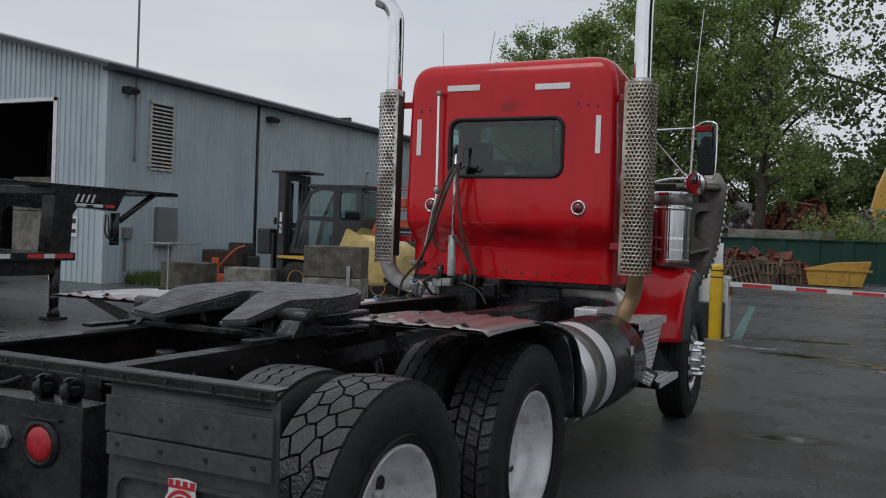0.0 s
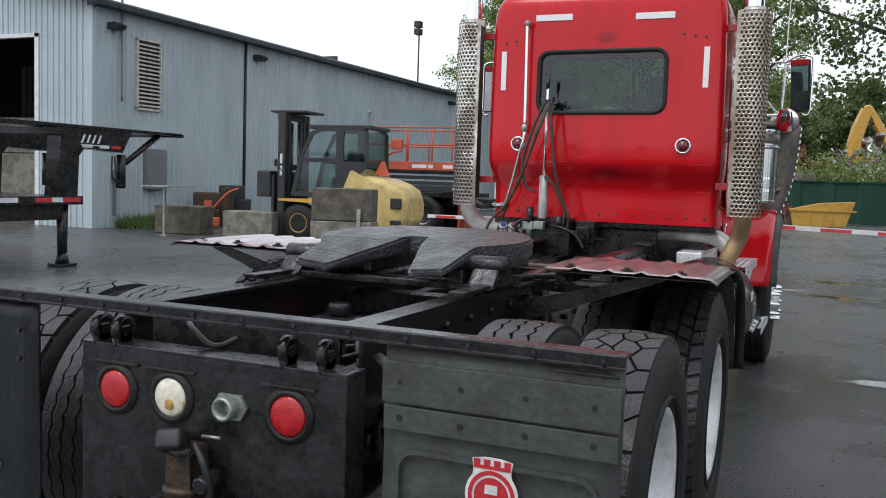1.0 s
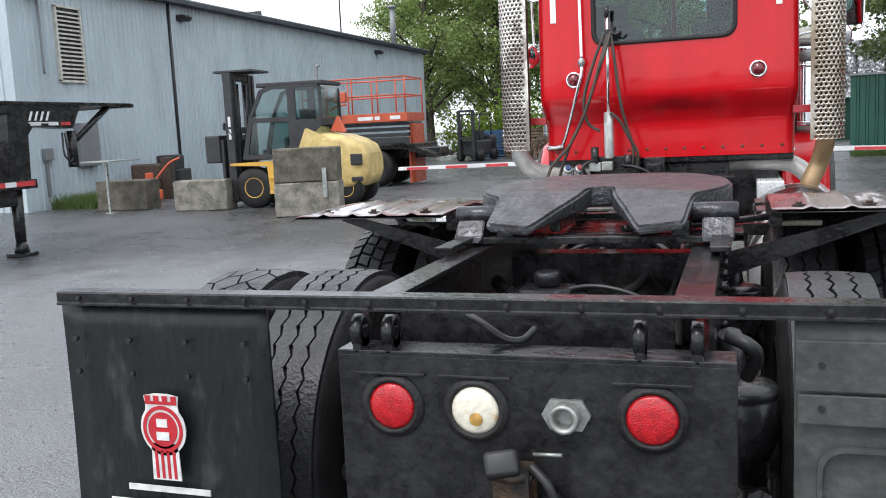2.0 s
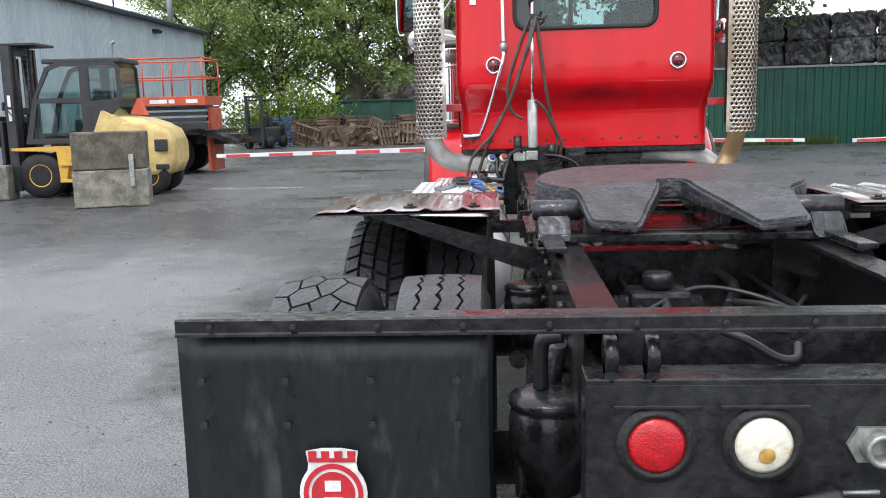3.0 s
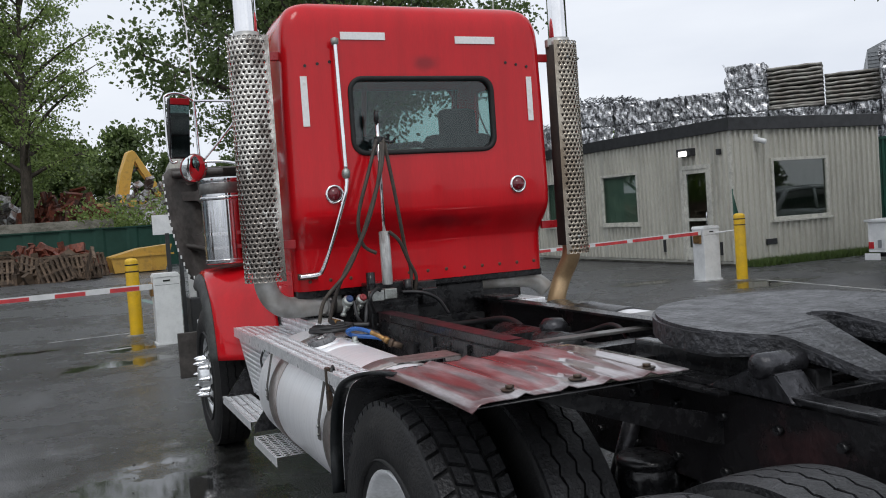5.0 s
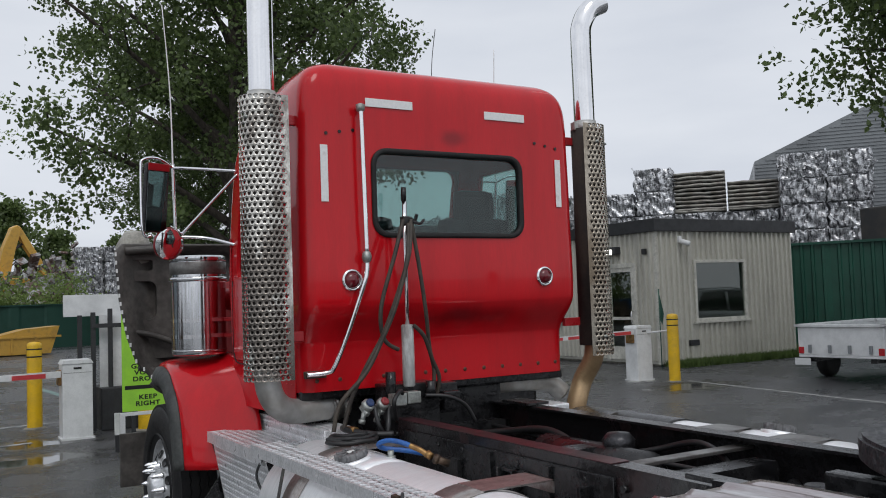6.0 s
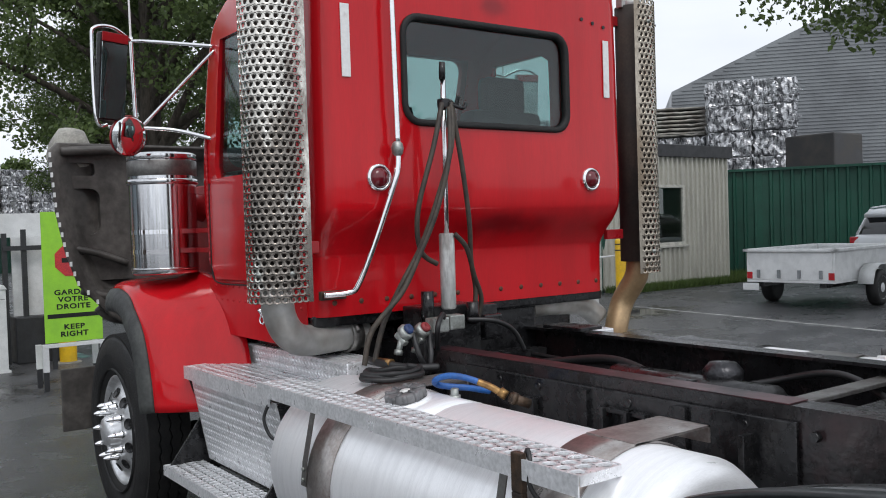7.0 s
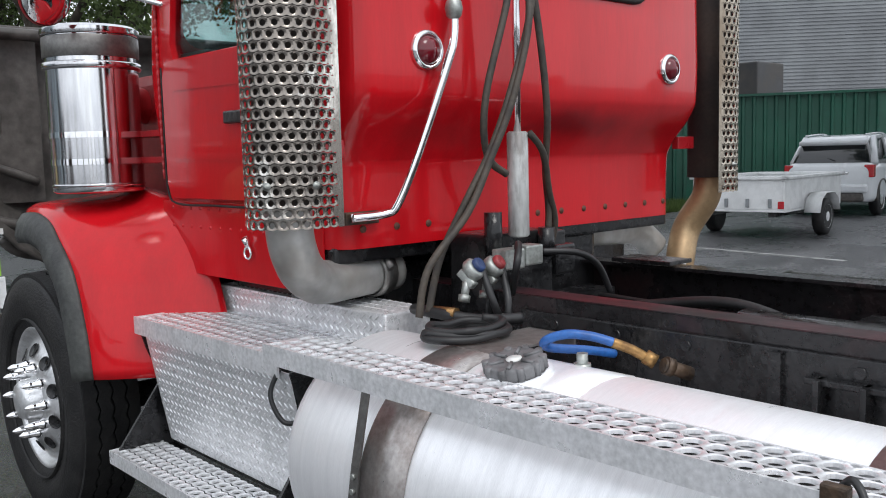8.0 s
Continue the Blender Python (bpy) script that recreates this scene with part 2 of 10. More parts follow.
CAB_GLASS = glass("cab_glass", (0.66, 0.76, 0.75), 0.05, 1.6)
SHED_GLASS = glass("shed_glass", (0.74, 0.80, 0.76), ior=1.9)
MIRROR = mat("mirror_glass", (0.88, 0.9, 0.9), 0.02, 1.0, rvar=0.0, fine=0.0, col2=(0.86, 0.88, 0.88))


# ---- mesh tools ----
def box(bm, x0, x1, y0, y1, z0, z1, bevel=0.0, m=None):
    r = bmesh.ops.create_cube(bm, size=1.0, matrix=Matrix.Translation(((x0 + x1) / 2, (y0 + y1) / 2, (z0 + z1) / 2)) @ Matrix.Diagonal((x1 - x0, y1 - y0, z1 - z0, 1)))
    vs = r["verts"]
    if bevel:
        es = list({e for v in vs for e in v.link_edges})
        out = bmesh.ops.bevel(bm, geom=es, offset=bevel, segments=2, affect="EDGES", profile=0.6)
        vs = list({v for f in out["faces"] for v in f.verts} | {v for v in vs if v.is_valid})
    if m is not None:
        bmesh.ops.transform(bm, matrix=m, verts=vs)
    return bm


def boxes(*args):
    bm = bmesh.new()
    for a in args:
        box(bm, *a)
    return bm


def ring_loft(bm, rings, cap=True, close=False):
    """Quads between rings of points (all closed, of one length)."""
    vs = [[bm.verts.new(p) for p in r] for r in rings]
    k = len(vs[0])
    pairs = list(zip(vs, vs[1:])) + ([(vs[-1], vs[0])] if close else [])
    for a, b in pairs:
        for i in range(k):
            f = bm.faces.new((a[i], a[(i + 1) % k], b[(i + 1) % k], b[i]))
            f.smooth = True
    if cap and not close:
        bm.faces.new(list(reversed(vs[0])))
        bm.faces.new(vs[-1])
    return bm


def basis(d):
    d = Vector(d).normalized()
    a = Vector((0, 0, 1)) if abs(d.z) < 0.9 else Vector((1, 0, 0))
    u = d.cross(a).normalized()
    return u, d.cross(u).normalized()


def smooth_path(pts, n=8):
    pts = [Vector(p) for p in pts]
    if len(pts) < 3:
        return pts
    out = []
    for i in range(len(pts) - 1):
        p0, p1, p2, p3 = pts[max(i - 1, 0)], pts[i], pts[i + 1], pts[min(i + 2, len(pts) - 1)]
        for j in range(n):
            t = j / n
            out.append(0.5 * ((2 * p1) + (p2 - p0) * t + (2 * p0 - 5 * p1 + 4 * p2 - p3) * t * t + (3 * p1 - p0 - 3 * p2 + p3) * t ** 3))
    return out + [pts[-1]]


def tube(bm, pts, r, seg=10, n=8, cap=True):
    """A round bar or hose along a smooth path; r may be one radius or one a point."""
    path = smooth_path(pts, n)
    rs = [r] * len(path) if not isinstance(r, (list, tuple)) else [float(np.interp(i / (len(path) - 1), np.linspace(0, 1, len(r)), r)) for i in range(len(path))]
    u = basis(path[1] - path[0])[0]
    rings = []
    for i, p in enumerate(path):
        d = (path[min(i + 1, len(path) - 1)] - path[max(i - 1, 0)]).normalized()
        u = (u - d * u.dot(d)).normalized()
        w = d.cross(u)
        rings.append([p + (u * math.cos(a) + w * math.sin(a)) * rs[i] for a in (2 * math.pi * k / seg for k in range(seg))])
    return ring_loft(bm, rings, cap)


def cyl(bm, p0, p1, r, seg=16, r2=None, bevel=0.0):
    p0, p1 = Vector(p0), Vector(p1)
    d = (p1 - p0).normalized()
    u, w = basis(d)
    r2 = r if r2 is None else r2
    prof = [(0, r), ((p1 - p0).length, r2)]
    if bevel:
        L = (p1 - p0).length
        prof = [(0, r - bevel), (bevel, r), (L - bevel, r2), (L, r2 - bevel)]
    return ring_loft(bm, [[p0 + d * h + (u * math.cos(a) + w * math.sin(a)) * q for a in (2 * math.pi * k / seg for k in range(seg))] for h, q in prof])


def lathe(bm, prof, c, axis, seg=32, cap=False):
    """prof: (distance along the axis, radius)."""
    c, d = Vector(c), Vector(axis).normalized()
    u, w = basis(d)
    return ring_loft(bm, [[c + d * h + (u * math.cos(a) + w * math.sin(a)) * max(q, 1e-4) for a in (2 * math.pi * k / seg for k in range(seg))] for h, q in prof], cap)


def prism(bm, outline, lift, flat=True):
    """A plate: outline (3D points in a plane) pushed out by the vector lift."""
    lift = Vector(lift)
    a = [bm.verts.new(p) for p in outline]
    b = [bm.verts.new(Vector(p) + lift) for p in outline]
    bm.faces.new(a)
    bm.faces.new(list(reversed(b)))
    k = len(a)
    for i in range(k):
        bm.faces.new((a[i], b[i], b[(i + 1) % k], a[(i + 1) % k]))
    return bm


def sheet(bm, rows, thick=0.004):
    """A bent sheet from a grid of points, given a thickness."""
    vs = [[bm.verts.new(p) for p in r] for r in rows]
    fs = []
    for a, b in zip(vs, vs[1:]):
        for i in range(len(a) - 1):
            f = bm.faces.new((a[i], a[i + 1], b[i + 1], b[i]))
            f.smooth = True
            fs.append(f)
    if thick:
        bmesh.ops.recalc_face_normals(bm, faces=fs)
        bmesh.ops.solidify(bm, geom=fs, thickness=thick)
    return bm


def holed(bm, place, nu, nv, pu, pv, r, stagger=True, seg=8, back=None):
    """A sheet of nu x nv cells with a round hole in each; place(u, v) gives the point, back(u, v) the far rim of a hole. Metres along u and v."""
    for j in range(nv):
        off = (0.5 * pu if j % 2 else 0.0) if stagger else 0.0
        for i in range(nu):
            cu, cv = i * pu + pu / 2 + off, j * pv + pv / 2
            if cu + pu / 2 > nu * pu + 1e-6:
                continue
            outer, inner = [], []
            for k in range(seg):
                a = 2 * math.pi * k / seg
                s = 1 / max(abs(math.cos(a)), abs(math.sin(a)))
                outer.append(bm.verts.new(place(cu + pu / 2 * math.cos(a) * s, cv + pv / 2 * math.sin(a) * s)))
                inner.append(bm.verts.new(place(cu + r * math.cos(a), cv + r * math.sin(a))))
            for k in range(seg):
                q = (k + 1) % seg
                f = bm.faces.new((outer[k], outer[q], inner[q], inner[k]))
                f.smooth = True
            if back:
                deep = [bm.verts.new(back(cu + 0.94 * r * math.cos(2 * math.pi * k / seg), cv + 0.94 * r * math.sin(2 * math.pi * k / seg))) for k in range(seg)]
                for k in range(seg):
                    q = (k + 1) % seg
                    bm.faces.new((inner[k], inner[q], deep[q], deep[k]))
        if off:
            for u0, u1 in ((0, pu / 2), (nu * pu - pu / 2, nu * pu)):
                bm.faces.new([bm.verts.new(place(u, v)) for u, v in ((u0, j * pv), (u1, j * pv), (u1, (j + 1) * pv), (u0, (j + 1) * pv))])
    bmesh.ops.remove_doubles(bm, verts=bm.verts, dist=0.0002)
    return bm


def done(name, bm, material, smooth=False):
    bmesh.ops.recalc_face_normals(bm, faces=bm.faces)
    me = bpy.data.meshes.new(name)
    bm.to_mesh(me)
    bm.free()
    me.materials.append(material)
    if smooth:
        for p in me.polygons:
            p.use_smooth = True
    return me


def part(name, bm, material, parent, label="", smooth=False):
    ob = new(name, done(name, bm, material, smooth))
    ob.parent = parent
    return tagged(ob, label)


def more(name, src, parent, m):
    """Another part on the same mesh."""
    ob = new(name, src.data)
    ob.parent = parent
    ob.matrix_basis = m
    return ob


def thing(name, label, category, m=None, group="", kind=""):
    ob = new(name)
    ob.empty_display_size = 0.2
    if m is not None:
        ob.matrix_basis = m
    return tagged(ob, label, category, group, kind)


def single(name, bm, material, label, category, m=None, group="", kind="", smooth=False):
    ob = new(name, done(name, bm, material, smooth))
    if m is not None:
        ob.matrix_basis = m
    return tagged(ob, label, category, group, kind)


def carve(ob, *cutters):
    """Cut solids out of a mesh for good."""
    for bm in cutters:
        cut = new("cutter", done("cutter", bm, BLACK))
        md = ob.modifiers.new("cut", "BOOLEAN")
        md.operation, md.object, md.solver = "DIFFERENCE", cut, "EXACT"
        bpy.context.view_layer.update()
        me = bpy.data.meshes.new_from_object(ob.evaluated_get(bpy.context.evaluated_depsgraph_get()))
        ob.modifiers.clear()
        ob.data = me
        bpy.data.objects.remove(cut)


def rounded(w, h, r, n=5):
    """Outline of a rounded rectangle about 0, 0."""
    out = []
    for cx, cy, a0 in ((w / 2 - r, h / 2 - r, 0), (-w / 2 + r, h / 2 - r, 90), (-w / 2 + r, -h / 2 + r, 180), (w / 2 - r, -h / 2 + r, 270)):
        out += [(cx + r * math.cos(radians(a0 + 90 * k / n)), cy + r * math.sin(radians(a0 + 90 * k / n))) for k in range(n + 1)]
    return out


def series(name, bm, material, parent, places, label="", smooth=False):
    """One small piece repeated as parts on one mesh."""
    first = part(name, bm, material, parent, label, smooth)
    first.matrix_basis = places[0]
    for m in places[1:]:
        more(name, first, parent, m)
    return first


def windowed(bm, outline, holes, lift):
    """A plate with openings: loops of 3D points in a plane, pushed out by lift."""
    es = []
    for loop in [outline] + holes:
        vs = [bm.verts.new(p) for p in loop]
        es += [bm.edges.new((vs[i], vs[(i + 1) % len(vs)])) for i in range(len(vs))]
    got = bmesh.ops.triangle_fill(bm, use_beauty=True, edges=es)
    fs = [g for g in got["geom"] if isinstance(g, bmesh.types.BMFace)]
    out = bmesh.ops.extrude_face_region(bm, geom=fs)
    bmesh.ops.translate(bm, verts=[v for v in out["geom"] if isinstance(v, bmesh.types.BMVert)], vec=lift)
    return bm

# ---- ground ----
def wet_asphalt():
    m = bpy.data.materials.new("wet_asphalt")
    m.use_nodes = True
    n, l = m.node_tree.nodes, m.node_tree.links
    b = n["Principled BSDF"]
    co = n.new("ShaderNodeTexCoord")

    def noise_(scale, detail, rough=0.6):
        k = n.new("ShaderNodeTexNoise")
        k.inputs["Scale"].default_value, k.inputs["Detail"].default_value, k.inputs["Roughness"].default_value = scale, detail, rough
        l.new(co.outputs["Object"], k.inputs["Vector"])
        return k

    def rng(src, a, b_, c, d):
        k = n.new("ShaderNodeMapRange")
        for key, v in zip(("From Min", "From Max", "To Min", "To Max"), (a, b_, c, d)):
            k.inputs[key].default_value = v
        l.new(src, k.inputs["Value"])
        return k.outputs[0]

    b.inputs["Specular IOR Level"].default_value = 0.55
    wide, mid, grain = noise_(0.22, 5), noise_(1.7, 6), noise_(62, 3, 0.75)
    add = n.new("ShaderNodeMath")
    add.operation = "MULTIPLY_ADD"
    l.new(wide.outputs["Fac"], add.inputs[0])
    add.inputs[1].default_value = 0.65
    l.new(rng(mid.outputs["Fac"], 0, 1, 0, 0.35), add.inputs[2])
    wet = rng(add.outputs[0], 0.42, 0.60, 0.0, 1.0)
    mix = n.new("ShaderNodeMix")
    mix.data_type = "RGBA"
    mix.inputs["A"].default_value, mix.inputs["B"].default_value = (0.042, 0.043, 0.046, 1), (0.082, 0.083, 0.087, 1)
    l.new(wet, mix.inputs["Factor"])
    hsv = n.new("ShaderNodeHueSaturation")
    l.new(mix.outputs["Result"], hsv.inputs["Color"])
    l.new(rng(grain.outputs["Fac"], 0.3, 0.7, 0.5, 1.65), hsv.inputs["Value"])
    l.new(hsv.outputs[0], b.inputs["Base Color"])
    # standing water: soft ragged pools, each an ellipse of the plan
    edge = noise_(2.6, 5)
    # a paler stretch: the wet ground's sky sheen put into the base colour
    sheen_at, sheen_len, sheen_add = n.new("ShaderNodeMapping"), n.new("ShaderNodeVectorMath"), n.new("ShaderNodeMath")
    sheen_at.vector_type, sheen_len.operation, sheen_add.operation = "TEXTURE", "LENGTH", "ADD"
    sheen_at.inputs["Location"].default_value, sheen_at.inputs["Scale"].default_value = (-5.2, -1.8, 0), (4.2, 5.6, 1)
    l.new(co.outputs["Object"], sheen_at.inputs[0])
    l.new(sheen_at.outputs[0], sheen_len.inputs[0])
    l.new(sheen_len.outputs["Value"], sheen_add.inputs[0])
    l.new(rng(mid.outputs["Fac"], 0.25, 0.75, -0.3, 0.3), sheen_add.inputs[1])
    # mask of the painted sheen, ragged at its rim
    worn = rng(sheen_add.outputs[0], 0.7, 1.1, 1.0, 0.0)
    pale = n.new("ShaderNodeMix")
    pale.data_type = "RGBA"
    l.new(worn, pale.inputs["Factor"])
    l.new(mix.outputs["Result"], pale.inputs["A"])
    pale.inputs["B"].default_value = (0.18, 0.184, 0.19, 1)
    l.new(pale.outputs["Result"], hsv.inputs["Color"])
    pool = None
    for cx, cy, rx, ry, turn in POOLS:
        mp = n.new("ShaderNodeMapping")
        mp.vector_type = "TEXTURE"
        mp.inputs["Location"].default_value = (cx, cy, 0)
        mp.inputs["Rotation"].default_value = (0, 0, radians(turn))
        mp.inputs["Scale"].default_value = (rx, ry, 1)
        l.new(co.outputs["Object"], mp.inputs[0])
        ln = n.new("ShaderNodeVectorMath")
        ln.operation = "LENGTH"
        l.new(mp.outputs[0], ln.inputs[0])
        if pool is None:
            pool = ln.outputs["Value"]
        else:
            mn = n.new("ShaderNodeMath")
            mn.operation = "MINIMUM"
            l.new(pool, mn.inputs[0])
            l.new(ln.outputs["Value"], mn.inputs[1])
            pool = mn.outputs[0]
    rag = n.new("ShaderNodeMath")
    rag.operation = "ADD"
    l.new(pool, rag.inputs[0])
    l.new(rng(edge.outputs["Fac"], 0.25, 0.75, -0.55, 0.55), rag.inputs[1])
    water = rng(rag.outputs[0], 0.5, 1.2, 1.0, 0.0)
    damp = rng(rag.outputs[0], 0.9, 1.7, 1.0, 0.0)
    dry = n.new("ShaderNodeMath")
    dry.operation = "SUBTRACT"
    dry.inputs[0].default_value = 1.0
    l.new(water, dry.inputs[1])
    rw = n.new("ShaderNodeMix")
    l.new(water, rw.inputs["Factor"])
    l.new(rng(wet, 0, 1, 0.20, 0.40), rw.inputs["A"])
    rw.inputs["B"].default_value = 0.06
    l.new(rw.outputs["Result"], b.inputs["Roughness"])
    wc = n.new("ShaderNodeMix")
    wc.data_type = "RGBA"
    l.new(damp, wc.inputs["Factor"])
    l.new(hsv.outputs[0], wc.inputs["A"])
    wc.inputs["B"].default_value = (0.018, 0.018, 0.017, 1)
    l.new(wc.outputs["Result"], b.inputs["Base Color"])
    bp = n.new("ShaderNodeBump")
    bp.inputs["Distance"].default_value = 0.015
    ml = n.new("ShaderNodeMath")
    ml.operation = "MULTIPLY"
    l.new(dry.outputs[0], ml.inputs[0])
    ml.inputs[1].default_value = 0.9
    l.new(ml.outputs[0], bp.inputs["Strength"])
    stones, relief = n.new("ShaderNodeTexVoronoi"), n.new("ShaderNodeMath")
    stones.inputs["Scale"].default_value, relief.operation = 75, "MULTIPLY_ADD"
    l.new(co.outputs["Object"], stones.inputs["Vector"])
    l.new(stones.outputs["Distance"], relief.inputs[0])
    relief.inputs[1].default_value = -0.7
    l.new(grain.outputs["Fac"], relief.inputs[2])
    l.new(relief.outputs[0], bp.inputs["Height"])
    l.new(bp.outputs[0], b.inputs["Normal"])
    return m


POOLS = ((-1.75, 0.65, 0.75, 1.6, -8), (-1.5, 7.1, 0.95, 0.62, 20), (1.95, 1.4, 0.32, 0.16, 10), (1.9, 9.9, 1.1, 0.26, 5), (1.7, 7.6, 0.7, 0.24, -10), (2.6, 7.0, 0.7, 0.18, -15),
         (-1.3, 8.6, 0.8, 0.5, 0), (9.3, 7.2, 1.1, 0.6, 10), (8.4, 9.4, 0.7, 0.35, 0), (-4.2, 16.5, 0.9, 0.3, 0), (-3.0, 9.5, 1.2, 0.2, 0))
ASPHALT = wet_asphalt()
bm = bmesh.new()
bmesh.ops.create_grid(bm, x_segments=40, y_segments=40, size=600)
single("ground", bm, ASPHALT, "dark wet asphalt yard with damp patches", "ground", kind="structure")


# loose grit and bits on the asphalt
def grit(n, seed):
    rs = np.random.RandomState(seed)
    v, f = [], []
    corner = np.array([(1, 0, 0), (0, 1, 0), (-1, 0, 0), (0, -1, 0), (0, 0, 0.7)], float)
    for i in range(n):
        x, y = rs.uniform(-6.5, 6.5), rs.uniform(-6.5, 14)
        if abs(x) < 1.4 and -4.6 < y < 3:
            continue
        s, a = rs.uniform(0.004, 0.011) * (1.7 if rs.rand() < 0.08 else 1.0), rs.uniform(0, 6.28)
        c, d = math.cos(a), math.sin(a)
        p = corner * np.array([s, s * rs.uniform(0.5, 1.0), s])
        k = len(v)
        v += [(x + q[0] * c - q[1] * d, y + q[0] * d + q[1] * c, q[2]) for q in p]
        f += [(k, k + 1, k + 4), (k + 1, k + 2, k + 4), (k + 2, k + 3, k + 4), (k + 3, k, k + 4)]
    me = bpy.data.meshes.new("grit")
    me.from_pydata(v, [], f)
    me.materials.append(mat("dark_grit", (0.05, 0.045, 0.04), 0.6, col2=(0.02, 0.018, 0.016), scale=0.8))
    tagged(new("grit", me), "scattered small stones and bits on the asphalt", "grit", kind="stuff")


grit(3800, 6)

# ---- the truck ----
truck = thing("tractor_unit", "red day-cab tractor truck with bare chassis, parked on wet asphalt", "truck")

# frame
for s in (-1, 1):
    bm = bmesh.new()
    prof = [(0.43, 0.80), (0.34, 0.80), (0.34, 0.812), (0.418, 0.812), (0.418, 1.078), (0.34, 1.078), (0.34, 1.09), (0.43, 1.09)]
    ys = [-4.26, -3.2, -2.2, -1.2, -0.2, 1.0, 2.3]
    ring_loft(bm, [[(s * x, y, z) for x, z in prof] for y in ys])
    for f in bm.faces:
        f.smooth = False
    rail = part("frame_rail", bm, FRAME, truck, "black channel rail with worn maroon top flange")
    bm = bmesh.new()
    cyl(bm, (0, 0, 0), (s * 0.02, 0, 0), 0.014, 6)
    series("bolt", bm, BLACK, rail, [pose(s * 0.43, float(y), z) for y in np.arange(-3.9, 0.2, 0.21) for z in (0.86, 1.02)])
    if s > 0:
        continue
    bm = boxes((-0.43, -0.34, -1.72, 0.3, 1.091, 1.094))
    part("flange_paint", bm, FLANGE_RED, rail, "worn maroon paint on the top flange")
bm = boxes((0.431, 0.445, -1.2, -0.3, 0.78, 1.05, 0.004))
part("frame_plate", bm, BLACK, truck)
bm = boxes((-0.445, -0.431, -1.75, -0.2, 0.78, 1.05, 0.004), (-0.46, -0.445, -1.4, -1.36, 0.8, 1.04), (-0.46, -0.445, -1.0, -0.97, 0.8, 1.04), (-0.47, -0.445, -0.75, -0.62, 0.84, 0.98, 0.004), (-0.49, -0.445, -1.10, -1.085, 0.86, 1.0, 0.003), (-0.49, -0.445, -1.20, -1.185, 0.86, 1.0, 0.003), (-0.475, -0.445, -1.26, -1.06, 0.985, 1.0, 0.003), (-0.49, -0.445, -1.62, -1.60, 0.86, 1.0, 0.003))
part("frame_plate", bm, BLACK, truck)
for y, z0, z1 in ((-4.18, 0.82, 1.05), (-3.0, 0.82, 1.02), (-1.75, 0.82, 1.02), (-0.95, 0.84, 1.0), (0.1, 0.82, 1.0)):
    bm = bmesh.new()
    prism(bm, [(-0.34, y + u, z) for u, z in ((-0.05, z0), (0.07, z0), (0.07, z0 + 0.012), (-0.036, z0 + 0.012), (-0.036, z1 - 0.012), (0.07, z1 - 0.012), (0.07, z1), (-0.05, z1))], (0.68, 0, 0))
    part("cross_member", bm, BLACK, truck)
bm = boxes((-0.42, 0.42, -1.62, -1.55, 1.035, 1.05, 0.003))
part("cross_strap", bm, STRAP_GREY, truck, "bare metal cross strap")

# tail panel with its lamps
bm = boxes((-0.43, 0.48, -4.43, -4.415, 0.32, 0.985, 0.004), (-0.43, 0.48, -4.43, -4.33, 0.98, 0.994, 0.003), (-0.43, -0.415, -4.415, -4.33, 0.4, 0.98), (0.465, 0.48, -4.415, -4.33, 0.4, 0.98))
tail = part("tail_panel", bm, BLACK, truck, "black steel tail panel with lamp cutouts")
for x in (-0.294, -0.09, 0.306):
    part("lamp_hood", boxes((x - 0.085, x + 0.085, -4.442, -4.43, 0.937, 0.945, 0.002)), BLACK, tail)


def lamp_disc(bm, c, r, d=0.014, axis=(0, -1, 0)):
    return lathe(bm, [(0, r), (d * 0.6, r), (d, r * 0.85), (d * 1.15, r * 0.4), (d * 1.2, 0)], c, axis, 28)


for x, m_, nm in ((-0.294, LENS_RED, "tail_lamp"), (0.306, LENS_RED, "tail_lamp"), (-0.09, LENS_WHITE, "reversing_lamp")):
    bm = bmesh.new()
    lathe(bm, [(0, 0.078), (0.007, 0.077), (0.008, 0.070), (0.012, 0.068), (0.014, 0.062), (0.009, 0.056), (0, 0.056)], (x, -4.43, 0.863), (0, -1, 0), 32)
    part("lamp_grommet", bm, RUBBER, tail)
    bm = bmesh.new()
    lamp_disc(bm, (x, -4.43, 0.863), 0.056)
    part(nm, bm, m_, tail, "round red lens" if m_ is LENS_RED else "round yellowed white lens")
    if m_ is LENS_WHITE:
        bm = bmesh.new()
        lathe(bm, [(0, 0.016), (0.0015, 0.013), (0.002, 0)], (x + 0.004, -4.4475, 0.845), (0, -1, 0), 14)
        part("bulb", bm, AMBER, tail, "amber bulb behind the lens")
# socket
bm = bmesh.new()
prism(bm, [(0.12 + 0.055 * math.cos(a), -4.432, 0.865 + 0.045 * math.sin(a)) for a in (radians(k) for k in (0, 50, 130, 180, 230, 310))], (0, -0.012, 0))
lathe(bm, [(0.0, 0.034), (0.045, 0.034), (0.05, 0.03), (0.046, 0.022), (0.01, 0.02)], (0.12, -4.432, 0.865), (0, -1, 0), 20)
part("trailer_socket", bm, GALV, tail, "grey cast trailer socket")
